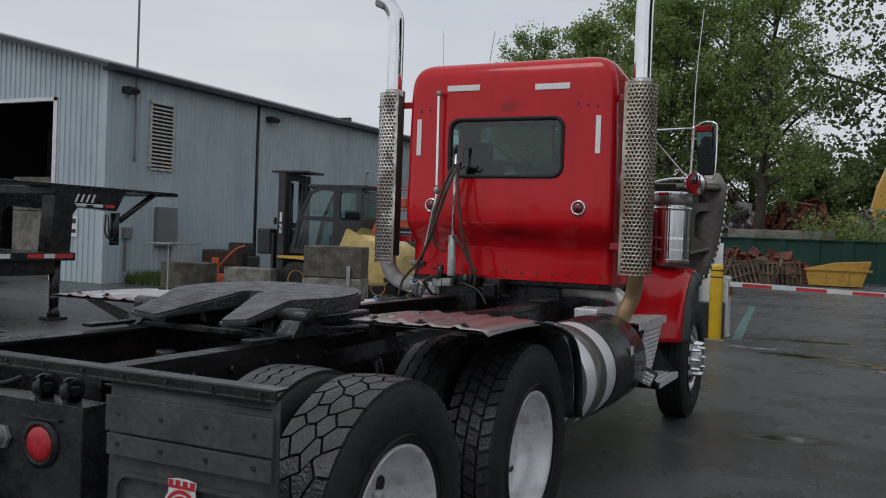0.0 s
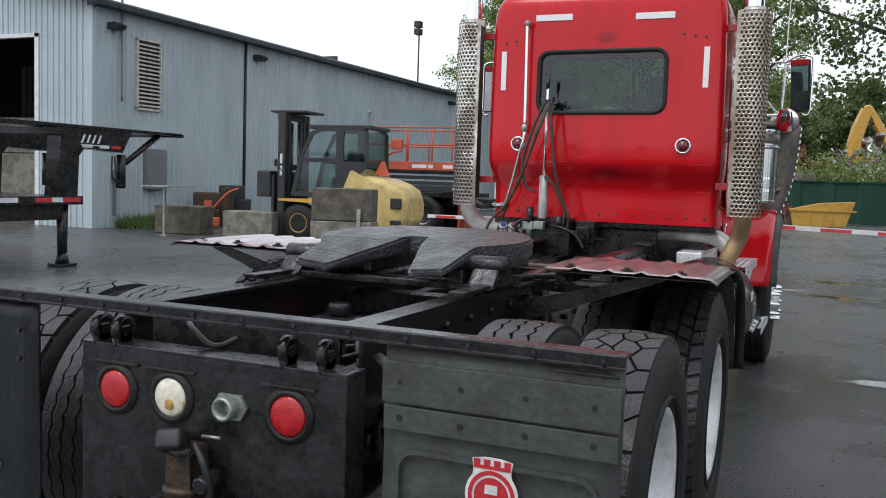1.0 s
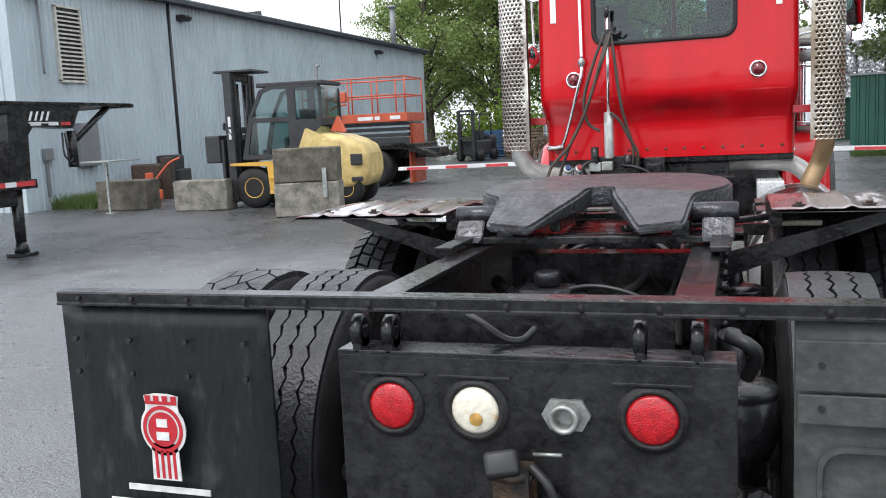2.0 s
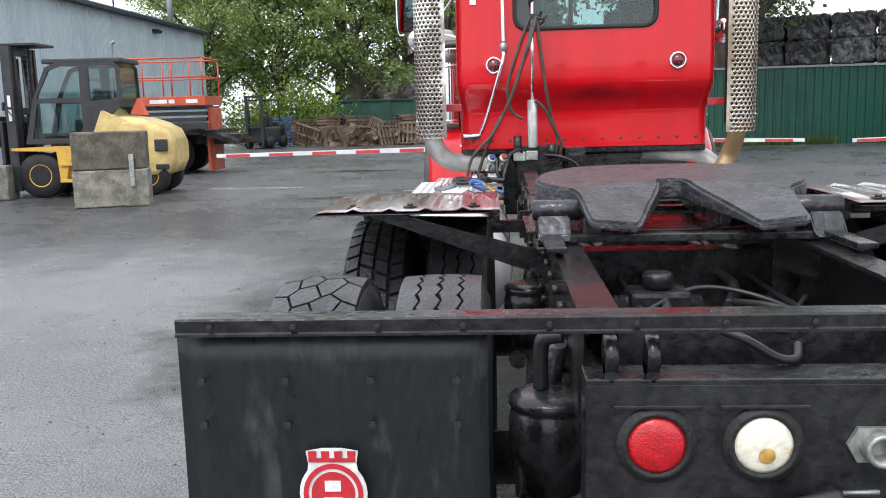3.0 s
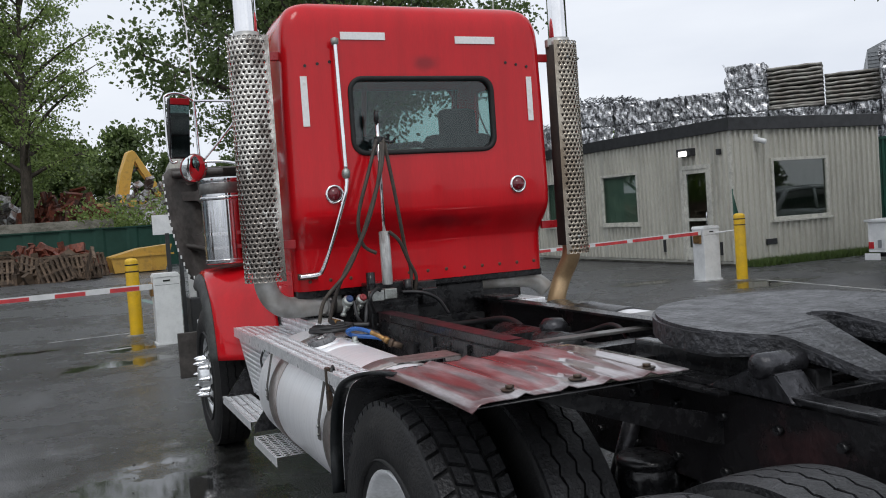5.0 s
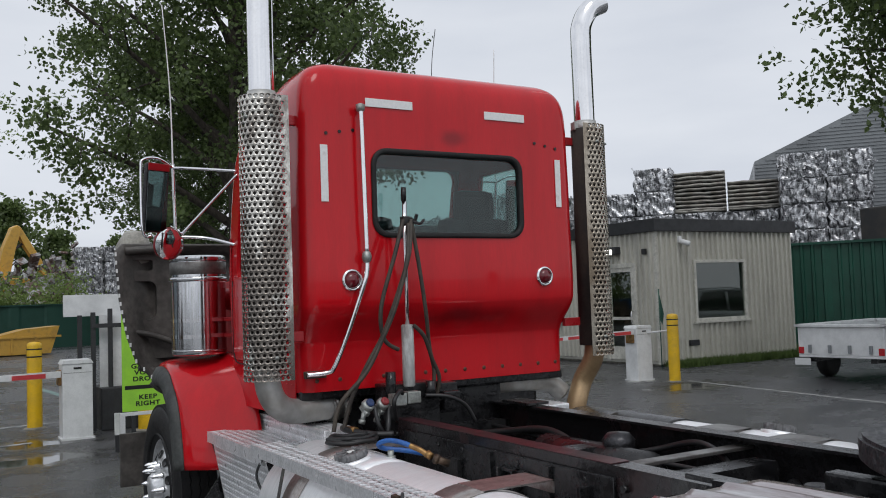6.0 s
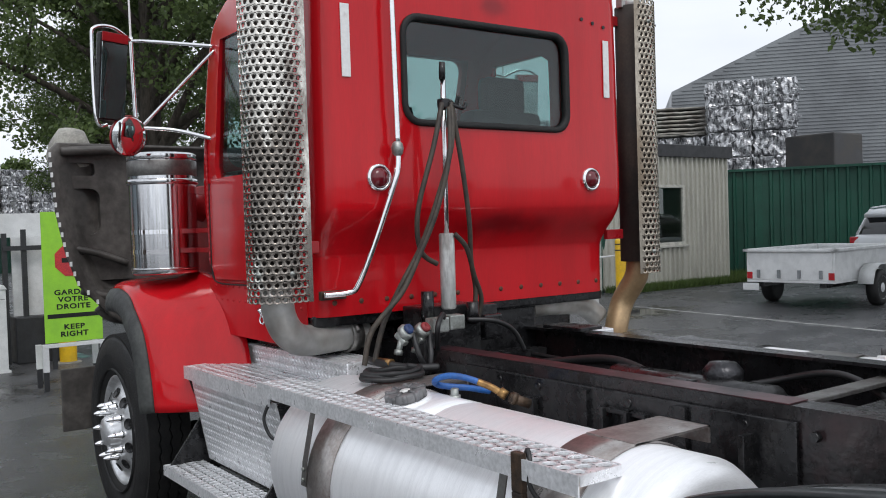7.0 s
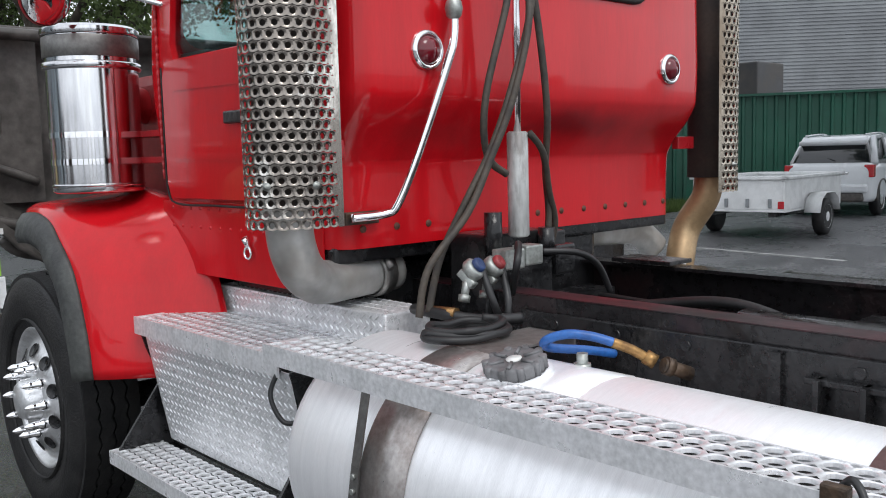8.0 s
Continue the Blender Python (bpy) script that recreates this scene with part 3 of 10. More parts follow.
# air coupling on a bracket: cast body, cap and fittings
bm = bmesh.new()
prism(bm, [(0.005 + x, -4.52, z) for x, z in ((-0.055, 0.44), (0.06, 0.44), (0.055, 0.56), (0.04, 0.58), (0.036, 0.665), (0.05, 0.68), (0.05, 0.70), (-0.045, 0.70), (-0.045, 0.68), (-0.03, 0.665), (-0.034, 0.58), (-0.05, 0.56))], (0, 0.08, 0))
bmesh.ops.bevel(bm, geom=bm.edges[:], offset=0.007, segments=2, affect="EDGES")
raised = [part("air_coupling", bm, RUSTY, tail, "rusty brown cast air coupling")]
for z, r in ((0.685, 0.048), (0.575, 0.058), (0.49, 0.062)):
    bm = bmesh.new()
    lathe(bm, [(-0.012, r * 0.8), (-0.008, r), (0.008, r), (0.012, r * 0.8)], (0.005, -4.49, z), (0, 0.1, 1), 20, True)
    raised.append(part("coupling_ring", bm, RUSTY, tail, "rusty clamp ring", True))
bm = bmesh.new()
box(bm, -0.038, 0.038, -0.035, 0.035, -0.028, 0.03, 0.012, pose(-0.008, -4.52, 0.715, -28, -8, 12))
raised.append(part("coupling_cap", bm, HOSE, tail, "scuffed black rubber cap", True))
bm = bmesh.new()
tube(bm, [(0.05, -4.5, 0.71), (0.095, -4.52, 0.67), (0.11, -4.51, 0.59), (0.085, -4.5, 0.5)], 0.011, 8)
raised.append(part("coupling_hose", bm, HOSE, tail, "", True))
for x, z in ((0.085, 0.615), (0.10, 0.54), (-0.075, 0.53)):
    bm = bmesh.new()
    cyl(bm, (x, -4.45, z), (x + 0.004, -4.53, z - 0.01), 0.026, 8, bevel=0.005)
    raised.append(part("pipe_fitting", bm, GREASE, tail))
bm = bmesh.new()
cyl(bm, (0.05, -4.47, 0.725), (0.115, -4.475, 0.73), 0.005, 6)
raised.append(part("coupling_pin", bm, GALV, tail))
for o in raised:
    o.matrix_basis = pose(0.0, 0, 0.055)
bm = bmesh.new()
cyl(bm, (-0.28, -4.43, 0.5), (-0.28, -4.5, 0.49), 0.04, 14, bevel=0.008)
cyl(bm, (-0.22, -4.43, 0.52), (-0.24, -4.52, 0.5), 0.022, 12)
part("tow_pin", bm, GREASE, tail)
# lift eyes on the panel and loose cables over it
for x in (-0.38, -0.30, 0.28, 0.40):
    bm = bmesh.new()
    box(bm, x - 0.012, x + 0.012, -4.43, -4.37, 0.98, 1.05, 0.008)
    lathe(bm, [(-0.012, 0.02), (-0.012, 0.04), (0.012, 0.04), (0.012, 0.02), (-0.012, 0.02)], (x, -4.40, 1.035), (1, 0, 0), 16)
    part("lift_eye", bm, BLACK, truck)
for pts, q in (([(-0.14, -4.3, 1.055), (-0.10, -4.33, 1.045), (-0.04, -4.34, 1.01), (0.0, -4.33, 1.005), (0.02, -4.28, 1.02)], 0.009),
               ([(0.5, -4.2, 0.9), (0.52, -4.24, 0.96), (0.5, -4.25, 0.99), (0.46, -4.22, 1.0)], 0.017),
               ([(-0.5, -4.06, 0.86), (-0.5, -4.07, 0.95), (-0.49, -4.08, 0.985), (-0.45, -4.09, 0.995)], 0.019)):
    bm = bmesh.new()
    tube(bm, pts, q)
    part("air_hose", bm, HOSE, truck, "", True)

# mud flaps on their bar
bm = bmesh.new()
prism(bm, [(-1.23, y, z) for y, z in ((-4.449, 1.091), (-4.437, 1.091), (-4.437, 1.118), (-4.385, 1.118), (-4.385, 1.126), (-4.442, 1.126), (-4.446, 1.122), (-4.445, 1.099), (-4.449, 1.096))], (2.43, 0, 0))
bar = part("flap_bar", bm, BLACK, truck, "black angle-iron bar with bolt heads")
bm = bmesh.new()
cyl(bm, (0, 0, 0), (0, -0.006, 0), 0.0065, 6)
series("bolt", bm, GREASE, bar, [pose(float(x), -4.445, 1.11) for x in np.arange(-1.16, 1.18, 0.165)])
bm = boxes((1.045, 1.19, -4.455, -4.445, 1.072, 1.080, 0.002))
part("rail_lip", bm, BLACK, bar)


def flap(x0, x1, material, label, grey):
    bm = bmesh.new()
    rows = []
    for z in np.linspace(0.24, 1.092, 15):
        rows.append([(x, -4.425 + 0.012 * math.sin(z * 5 + x * 3) * (1.07 - z), z) for x in np.linspace(x0, x1, 9)])
    sheet(bm, rows, 0.012)
    fl = part("mud_flap", bm, material, truck, label)
    if grey:
        bm = boxes((x0, x1, -4.446, -4.438, 0.945, 1.05, 0.003), (x0 + 0.005, x1 - 0.003, -4.444, -4.438, 0.875, 0.938, 0.003))
        part("stiffener_strip", bm, material, fl)
        bm = bmesh.new()
        cx, cz = (x0 + x1) / 2, 0.55
        out = [(cx + u, -4.445, cz + v) for u, v in rounded(0.52, 0.56, 0.05)]
        inn = [(cx + u, -4.445, cz + v) for u, v in rounded(0.50, 0.54, 0.045)]
        a, b = [bm.verts.new(p) for p in out], [bm.verts.new(p) for p in inn]
        c, d = [bm.verts.new(Vector(p) + Vector((0, 0.012, 0))) for p in out], [bm.verts.new(Vector(p) + Vector((0, 0.012, 0))) for p in inn]
        k = len(a)
        for i in range(k):
            q = (i + 1) % k
            bm.faces.new((a[i], a[q], b[q], b[i]))
            bm.faces.new((a[i], c[i], c[q], a[q]))
            bm.faces.new((b[i], b[q], d[q], d[i]))
        part("raised_border", bm, material, fl)
    bm = bmesh.new()
    cyl(bm, (0, 0, 0), (0, -0.013, 0), 0.0075, 8)
    series("rivet", bm, BLACK, fl, [pose(float(x), -4.436, z) for x in np.linspace(x0 + 0.05, x1 - 0.06, 4) for z in (1.0, 0.91)])
    return fl


flap_r = flap(0.59, 1.195, FLAP_GREY, "grey-black rubber mud flap with bolted stiffener", True)
flap_l = flap(-1.235, -0.62, FLAP, "black rubber mud flap with scuffs and white print", False)


def badge(cx, top, parent, tall):
    """A crowned oval mark in red and white, with no letters."""
    y = -4.452
    bm = bmesh.new()
    r = 0.068
    prism(bm, [(cx + r * math.cos(a), y, top - 0.092 + r * 1.05 * math.sin(a)) for a in (2 * math.pi * k / 28 for k in range(28))], (0, 0.003, 0))
    prism(bm, [(cx + u, y + 0.0004, top + v) for u, v in ((-0.055, -0.07), (-0.048, -0.03), (-0.052, -0.004), (-0.02, 0.002), (0.02, 0.002), (0.052, -0.004), (0.048, -0.03), (0.055, -0.07))], (0, 0.003, 0))
    if tall:
        prism(bm, [(cx + u, y, top + v) for u, v in ((-0.04, -0.13), (-0.043, -0.23), (0.043, -0.23), (0.04, -0.13))], (0, 0.003, 0))
    part("badge_ground", bm, WHITE_MARK, parent, "white badge outline")
    bm = bmesh.new()
    for ro, ri in ((0.060, 0.050), (0.044, 0.0)):
        ang = [2 * math.pi * k / 32 for k in range(32)]
        o = [(cx + ro * math.cos(q), y - 0.001, top - 0.092 + ro * 1.05 * math.sin(q)) for q in ang]
        i = [(cx + ri * math.cos(q), y - 0.001, top - 0.092 + ri * 1.05 * math.sin(q)) for q in ang]
        if ri:
            windowed(bm, o, [i], (0, -0.001, 0))
        else:
            prism(bm, o, (0, -0.001, 0))
    for u in (-0.039, -0.013, 0.013, 0.039):
        prism(bm, [(cx + u + e, y - 0.001, top + v) for e, v in ((-0.0075, -0.017), (-0.0085, -0.003), (0.0085, -0.003), (0.0075, -0.017))], (0, -0.001, 0))
    prism(bm, [(cx + u, y - 0.001, top + v) for u, v in ((-0.047, -0.026), (-0.047, -0.0175), (0.047, -0.0175), (0.047, -0.026))], (0, -0.001, 0))
    if tall:
        for u in (-0.027, -0.009, 0.009, 0.027):
            box(bm, cx + u - 0.004, cx + u + 0.004, y - 0.002, y, top - 0.225, top - 0.15)
    part("badge_fill", bm, RED_MARK, parent, "red badge centre")
    bm = bmesh.new()
    box(bm, cx - 0.016, cx + 0.016, y - 0.004, y - 0.0025, top - 0.086, top - 0.064)
    box(bm, cx - 0.019, cx + 0.019, y - 0.004, y - 0.0025, top - 0.121, top - 0.099)
    part("badge_bar", bm, WHITE_MARK, parent)


badge(0.895, 0.845, flap_r, False)
badge(-0.93, 0.862, flap_l, True)
bm = bmesh.new()
for z, x0, x1, h in ((0.602, -1.06, -0.81, 0.016), (0.56, -1.12, -0.965, 0.014), (0.56, -0.945, -0.765, 0.014), (0.51, -1.05, -0.95, 0.010), (0.51, -0.935, -0.83, 0.010)):
    box(bm, x0, x1, -4.444, -4.4405, z - h / 2, z + h / 2)
part("print_bar", bm, WHITE_MARK, flap_l, "white printed line")


# wheels
R_T = 0.528


def tyre_shape(bm, w, r=R_T, rim=0.292):
    h = w / 2
    prof = [(-h * 0.72, rim), (-h * 0.86, rim + 0.03), (-h, rim + 0.11), (-h * 0.97, rim + 0.17), (-h * 0.86, r - 0.035), (-h * 0.80, r - 0.016),
            (0, r - 0.010), (h * 0.80, r - 0.016), (h * 0.86, r - 0.035), (h * 0.97, rim + 0.17), (h, rim + 0.11), (h * 0.86, rim + 0.03), (h * 0.72, rim)]
    lathe(bm, prof, (0, 0, 0), (1, 0, 0), 56)
    for s in (-1, 1):
        for rr in (rim + 0.045, rim + 0.12):
            lathe(bm, [(s * h * 0.9, rr - 0.004), (s * (h * 0.9 + 0.014), rr), (s * h * 0.9, rr + 0.004)], (0, 0, 0), (1, 0, 0), 56)
    return bm


def crown_r(v, w, r=R_T):
    return r - 0.010 - 0.006 * (abs(v) / (w * 0.4)) ** 2 if abs(v) < w * 0.4 else r - 0.016 - (abs(v) - w * 0.4) * 0.9


def blocks(bm, polys, w, depth=0.016):
    """Tread blocks: outlines in (metres round, metres across) lifted off the casing."""
    for poly in polys:
        lo, hi = [], []
        for u, v in poly:
            a, q = u / R_T, crown_r(v, w)
            lo.append(bm.verts.new((v, (q - 0.006) * math.sin(a), (q - 0.006) * math.cos(a))))
            hi.append(bm.verts.new((v, (q + depth) * math.sin(a), (q + depth) * math.cos(a))))
        bm.faces.new(hi)
        for i in range(len(lo)):
            j = (i + 1) % len(lo)
            bm.faces.new((lo[i], lo[j], hi[j], hi[i]))
    return bm


def tread_giraffe(w, n=26, gap=0.92):
    """Large uneven six-sided blocks parted by thin grooves."""
    rnd, cols = random.Random(5), 4
    L, cw = 2 * math.pi * R_T / n, w * 0.84 / cols
    jit = {(b, k): (rnd.uniform(-0.02, 0.02), rnd.uniform(-0.009, 0.009)) for b in range(cols + 1) for k in range(2 * n)}

    def spot(b, k):
        ju, jv = jit[b, k % (2 * n)]
        edge = 0.0 if b in (0, cols) else (0.012 if (k + b) % 2 == 0 else -0.012)
        return k * L / 2 + ju + (b - cols / 2) * 0.010, -w * 0.42 + b * cw + edge + (0.0 if b in (0, cols) else jv)

    polys = []
    for c in range(cols):
        for i in range(n):
            k0 = 2 * i + c % 2
            ring = [spot(c, k0), spot(c + 1, k0), spot(c + 1, k0 + 1), spot(c + 1, k0 + 2), spot(c, k0 + 2), spot(c, k0 + 1)]
            mu, mv = sum(q[0] for q in ring) / 6, sum(q[1] for q in ring) / 6
            polys.append([(mu + (u - mu) * gap, mv + (v - mv) * (gap - 0.01)) for u, v in ring])
    return polys


def tread_rib(w):
    """Five ribs parted by notched grooves."""
    polys, n = [], 96
    L, cw = 2 * math.pi * R_T / n, w * 0.82 / 4
    for c in range(4):
        v0 = -w * 0.41 + c * cw
        for i in range(n):
            z0, z1 = (0.006, -0.006) if i % 2 else (-0.006, 0.006)
            lo, hi = 0.0 if c == 0 else 1.0, 0.0 if c == 3 else 1.0
            nick = 0.004 if i % 2 and c in (1, 2) else 0.0
            polys.append([(i * L, v0 + 0.0035 + z0 * lo), (i * L + L, v0 + 0.0035 + z1 * lo + nick), (i * L + L, v0 + cw - 0.0035 + z1 * hi - nick), (i * L, v0 + cw - 0.0035 + z0 * hi)])
    return polys


def tread_lug(w):
    polys, n = [], 48
    L, cw = 2 * math.pi * R_T / n, w * 0.86 / 4
    for c in range(4):
        v0 = -w * 0.43 + c * cw
        for i in range(n):
            u0, k = (i + 0.5 * (c % 2)) * L, L * 0.25 * (1 if c in (0, 3) else -1)
            polys.append([(u0 + 0.009, v0 + 0.007), (u0 + L - 0.006, v0 + 0.007), (u0 + L - 0.006 + k, v0 + cw - 0.006), (u0 + 0.009 + k, v0 + cw - 0.006)])
    return polys


def wheel(at, tread, dish, outer, label):
    """A wheel at a place; dish: 'deep' (outer dual), 'steer' or 'inner'. outer: +1 or -1, the side that looks out."""
    w = 0.275
    bm = bmesh.new()
    o = outer
    if dish == "deep":
        prof = [(0.10, 0.300), (0.118, 0.305), (0.122, 0.298), (0.112, 0.285), (0.08, 0.268), (0.02, 0.258), (-0.03, 0.245), (-0.045, 0.22), (-0.045, 0.13), (-0.04, 0.105), (-0.01, 0.098), (0.0, 0.09), (0.005, 0.07), (0.005, 0)]
    elif dish == "steer":
        prof = [(0.08, 0.300), (0.104, 0.305), (0.108, 0.297), (0.098, 0.285), (0.075, 0.272), (0.07, 0.255), (0.095, 0.23), (0.118, 0.19), (0.122, 0.16), (0.118, 0.1), (0.12, 0.09), (0.17, 0.085), (0.19, 0.07), (0.195, 0)]
    else:
        prof = [(-0.11, 0.30), (-0.11, 0.27), (0.1, 0.27), (0.11, 0.30)]
    lathe(bm, [(h * o, r) for h, r in prof], (0, 0, 0), (1, 0, 0), 48)
    lathe(bm, [(-0.1, 0.29), (0.09, 0.29)], (0, 0, 0), (1, 0, 0), 32)
    rim = part("wheel", bm, RIM_ALU if dish == "steer" else RIM_WHITE, truck, label, True)
    rim.matrix_basis = pose(*at)
    bm = bmesh.new()
    tyre_shape(bm, w)
    for k in range(72):
        a = 2 * math.pi * k / 72
        for e in (-1, 1):
            box(bm, e * w * 0.455 - 0.012, e * w * 0.455 + 0.012, -0.008, 0.008, -0.024, 0.016, 0, Matrix.Rotation(a, 4, "X") @ pose(0, 0, R_T - 0.036, 0, e * 22, 0))
    part("tyre", bm, RUBBER, rim)
    part("tread", blocks(bmesh.new(), tread(w), w), RUBBER_GREY if dish != "steer" else RUBBER, rim, "worn wet tread")
    if dish == "inner":
        return rim
    rb, hx = (0.142, -0.045) if dish == "deep" else (0.143, 0.12)
    nut = None
    for k in range(10):
        a = 2 * math.pi * k / 10
        m_ = pose(o * hx, rb * math.cos(a), rb * math.sin(a))
        if nut is None:
            bm = bmesh.new()
            if dish == "steer":
                lathe(bm, [(0, 0.022), (0.02, 0.024), (0.03, 0.017), (0.055, 0.017), (0.075, 0.012), (0.09, 0.003)], (0, 0, 0), (o, 0, 0), 12)
            else:
                cyl(bm, (0, 0, 0), (o * 0.03, 0, 0), 0.018, 6)
            nut = part("lug_nut", bm, CHROME if dish == "steer" else RIM_WHITE, rim, "pointed chrome nut cover" if dish == "steer" else "", True)
            nut.matrix_basis = m_
        else:
            more("lug_nut", nut, rim, m_)
    # the disc is uncut: black dishes stand for the shade in its hand holes
    hole, hr = None, 0.205 if dish == "steer" else 0.19
    for k in range(10 if dish == "steer" else 5):
        a = 2 * math.pi * (k + 0.5) / (10 if dish == "steer" else 5)
        hh = 0.1085 if dish == "steer" else -0.043
        m_ = Matrix.Rotation(a, 4, "X") @ pose(o * 0.114, 0.206, 0, 0, 0, o * 30) if dish == "steer" else pose(o * hh, hr * math.cos(a), hr * math.sin(a))
        if hole is None:
            bm = bmesh.new()
            lathe(bm, [(0.001, 0.031), (0.004, 0.029), (0.002, 0.027), (-0.001, 0.025), (-0.001, 0)], (0, 0, 0), (o, 0, 0), 16)
            hole = part("hand_hole", bm, BLACK, rim)
            hole.matrix_basis = m_
        else:
            more("hand_hole", hole, rim, m_)
    return rim


for y, outer_tread, right_tread in ((-3.68, tread_giraffe, lambda w: tread_giraffe(w, 33, 0.89)), (-2.36, tread_lug, tread_lug)):
    for s in (-1, 1):
        wheel((s * 1.065 - 0.018, y, R_T - 0.005), outer_tread if s < 0 else right_tread, "deep", s, "outer dual wheel, dull white rim and worn wet tyre")
        wheel((s * 0.735 - 0.018, y, R_T - 0.005), tread_rib, "inner", s, "inner dual wheel with ribbed worn tyre")
for s in (-1, 1):
    wheel((s * 1.02, 1.95, R_T - 0.005), tread_rib, "steer", s, "steer wheel with polished aluminium disc")

# axles, springs and lines under the frame
for y in (-3.68, -2.36):
    bm = bmesh.new()
    cyl(bm, (-0.95, y, 0.53), (0.95, y, 0.53), 0.075, 16)
    lathe(bm, [(-0.24, 0.08), (-0.16, 0.17), (0, 0.21), (0.16, 0.17), (0.24, 0.08)], (0, y, 0.55), (1, 0, 0), 24, True)
    part("drive_axle", bm, BLACK, truck, "", True)
    for s in (-1, 1):
        bm = bmesh.new()
        lathe(bm, [(0, 0.075), (0.06, 0.08), (0.07, 0.088), (0.10, 0.098), (0.17, 0.1), (0.20, 0.094), (0.205, 0.09), (0.212, 0.098), (0.228, 0.098), (0.236, 0.088), (0.244, 0.06), (0.246, 0)], (s * 0.478, y - 0.38, 0.61), (0, 0, 1), 28, True)
        part("air_spring", bm, BLACK, truck, "black rubber air spring", True)
        bm = bmesh.new()
        tube(bm, [(s * 0.47, y + 0.62, 0.62), (s * 0.5, y + 0.1, 0.48), (s * 0.53, y - 0.5, 0.58)], 0.035, 8)
        box(bm, s * 0.5 - 0.06, s * 0.5 + 0.06, y - 0.1, y + 0.1, 0.45, 0.64, 0.01)
        part("suspension_arm", bm, BLACK, truck)
        bm = bmesh.new()
        cyl(bm, (s * 0.5, y - 0.15, 0.55), (s * 0.46, y - 0.3, 0.95), 0.03, 12)
        part("shock_absorber", bm, GREASE, truck)
bm = bmesh.new()
cyl(bm, (0, -2.1, 0.62), (0, 1.5, 0.72), 0.055, 16)
cyl(bm, (0, -3.4, 0.6), (0, -2.6, 0.6), 0.05, 16)
part("drive_shaft", bm, GREASE, truck, "", True)
bm = bmesh.new()
cyl(bm, (-0.9, 1.95, 0.45), (0.9, 1.95, 0.45), 0.06, 12)
part("front_axle", bm, BLACK, truck)
bm = bmesh.new()
rnd = random.Random(3)
for k in range(9):
    x, y, z = rnd.uniform(-0.3, 0.3), rnd.uniform(-4.0, -0.6), rnd.uniform(0.82, 0.98)
    tube(bm, [(x, y, z), (x + rnd.uniform(-0.1, 0.1), y + 0.25, z + rnd.uniform(-0.05, 0.08)), (x + rnd.uniform(-0.1, 0.1), y + 0.6, z), (-x, y + 1.0, z - 0.05)], 0.012 + 0.008 * rnd.random(), 8)
for x in (-0.28, -0.2, 0.25):
    tube(bm, [(x, -4.1, 0.95), (x + 0.02, -3.2, 0.92), (x, -2.2, 0.95), (x - 0.03, -1.0, 0.96), (x, 0.1, 0.98)], 0.011, 8)
part("brake_line", bm, HOSE, truck)
for x, y in ((-0.12, -3.45), (0.1, -2.15)):
    bm = bmesh.new()
    box(bm, x - 0.09, x + 0.09, y - 0.07, y + 0.07, 0.86, 0.97, 0.015)
    cyl(bm, (x, y, 0.97), (x, y, 1.02), 0.045, 14, bevel=0.008)
    cyl(bm, (x - 0.13, y, 0.92), (x + 0.13, y, 0.92), 0.03, 12)
    part("brake_valve", bm, GREASE, truck)
for s in (-1, 1):
    bm = bmesh.new()
    cyl(bm, (s * 0.16, -1.3, 0.9), (s * 0.16, -0.55, 0.9), 0.11, 20, bevel=0.02)
    part("air_tank", bm, BLACK, truck, "", True)
bm = bmesh.new()
lathe(bm, [(0, 0.07), (0.03, 0.075), (0.06, 0.05), (0.065, 0)], (0.2, -1.05, 1.0), (0, 0, 1), 20)
part("valve_cap", bm, GREASE, truck, "", True)

for y in (-3.68, -2.36):
    for s in (-1, 1):
        bm = bmesh.new()
        tube(bm, [(s * 0.04, y + 0.02, 0.80), (s * 0.2, y + 0.28, 0.87), (s * 0.37, y + 0.52, 0.93)], 0.028, 12)
        part("torque_rod", bm, GREASE, truck, "greasy steel torque rod", True)
        bm = bmesh.new()
        lathe(bm, [(0, 0.03), (0.02, 0.075), (0.07, 0.08), (0.085, 0.086), (0.1, 0.08), (0.15, 0.075), (0.165, 0.03), (0.17, 0)], (s * 0.3, y - 0.22, 0.66), (0, -0.9, 0.35), 20, True)
        part("brake_chamber", bm, BLACK, truck, "round black brake chamber", True)
        bm = bmesh.new()
        tube(bm, [(s * 0.3, y - 0.3, 0.74), (s * 0.26, y - 0.28, 0.9), (s * 0.16, y - 0.1, 0.97), (s * 0.1, y + 0.2, 0.93)], 0.013, 8)
        part("brake_hose", bm, HOSE, truck, "", True)
for x0, y0 in ((-0.06, -4.02), (0.16, -3.9)):
    bm = bmesh.new()
    tube(bm, [(x0, y0, 0.93), (x0 + 0.01, y0 - 0.02, 0.985), (x0 + 0.05, y0 - 0.03, 1.0), (x0 + 0.14, y0 - 0.03, 1.0), (x0 + 0.17, y0 - 0.02, 0.97), (x0 + 0.17, y0, 0.9)], 0.011, 8)
    part("line_clip", bm, STRAP_GREY, truck, "bent grey steel line clip", True)
for pts in ([(-0.3, -3.95, 0.92), (-0.1, -4.0, 0.96), (0.12, -3.8, 0.93), (0.3, -3.5, 0.95)], [(-0.2, -3.6, 0.92), (0.0, -3.45, 0.97), (0.2, -3.5, 0.94), (0.33, -3.75, 0.88)]):
    bm = bmesh.new()
    tube(bm, pts, 0.008, 8)
    part("air_hose", bm, HOSE, truck, "", True)

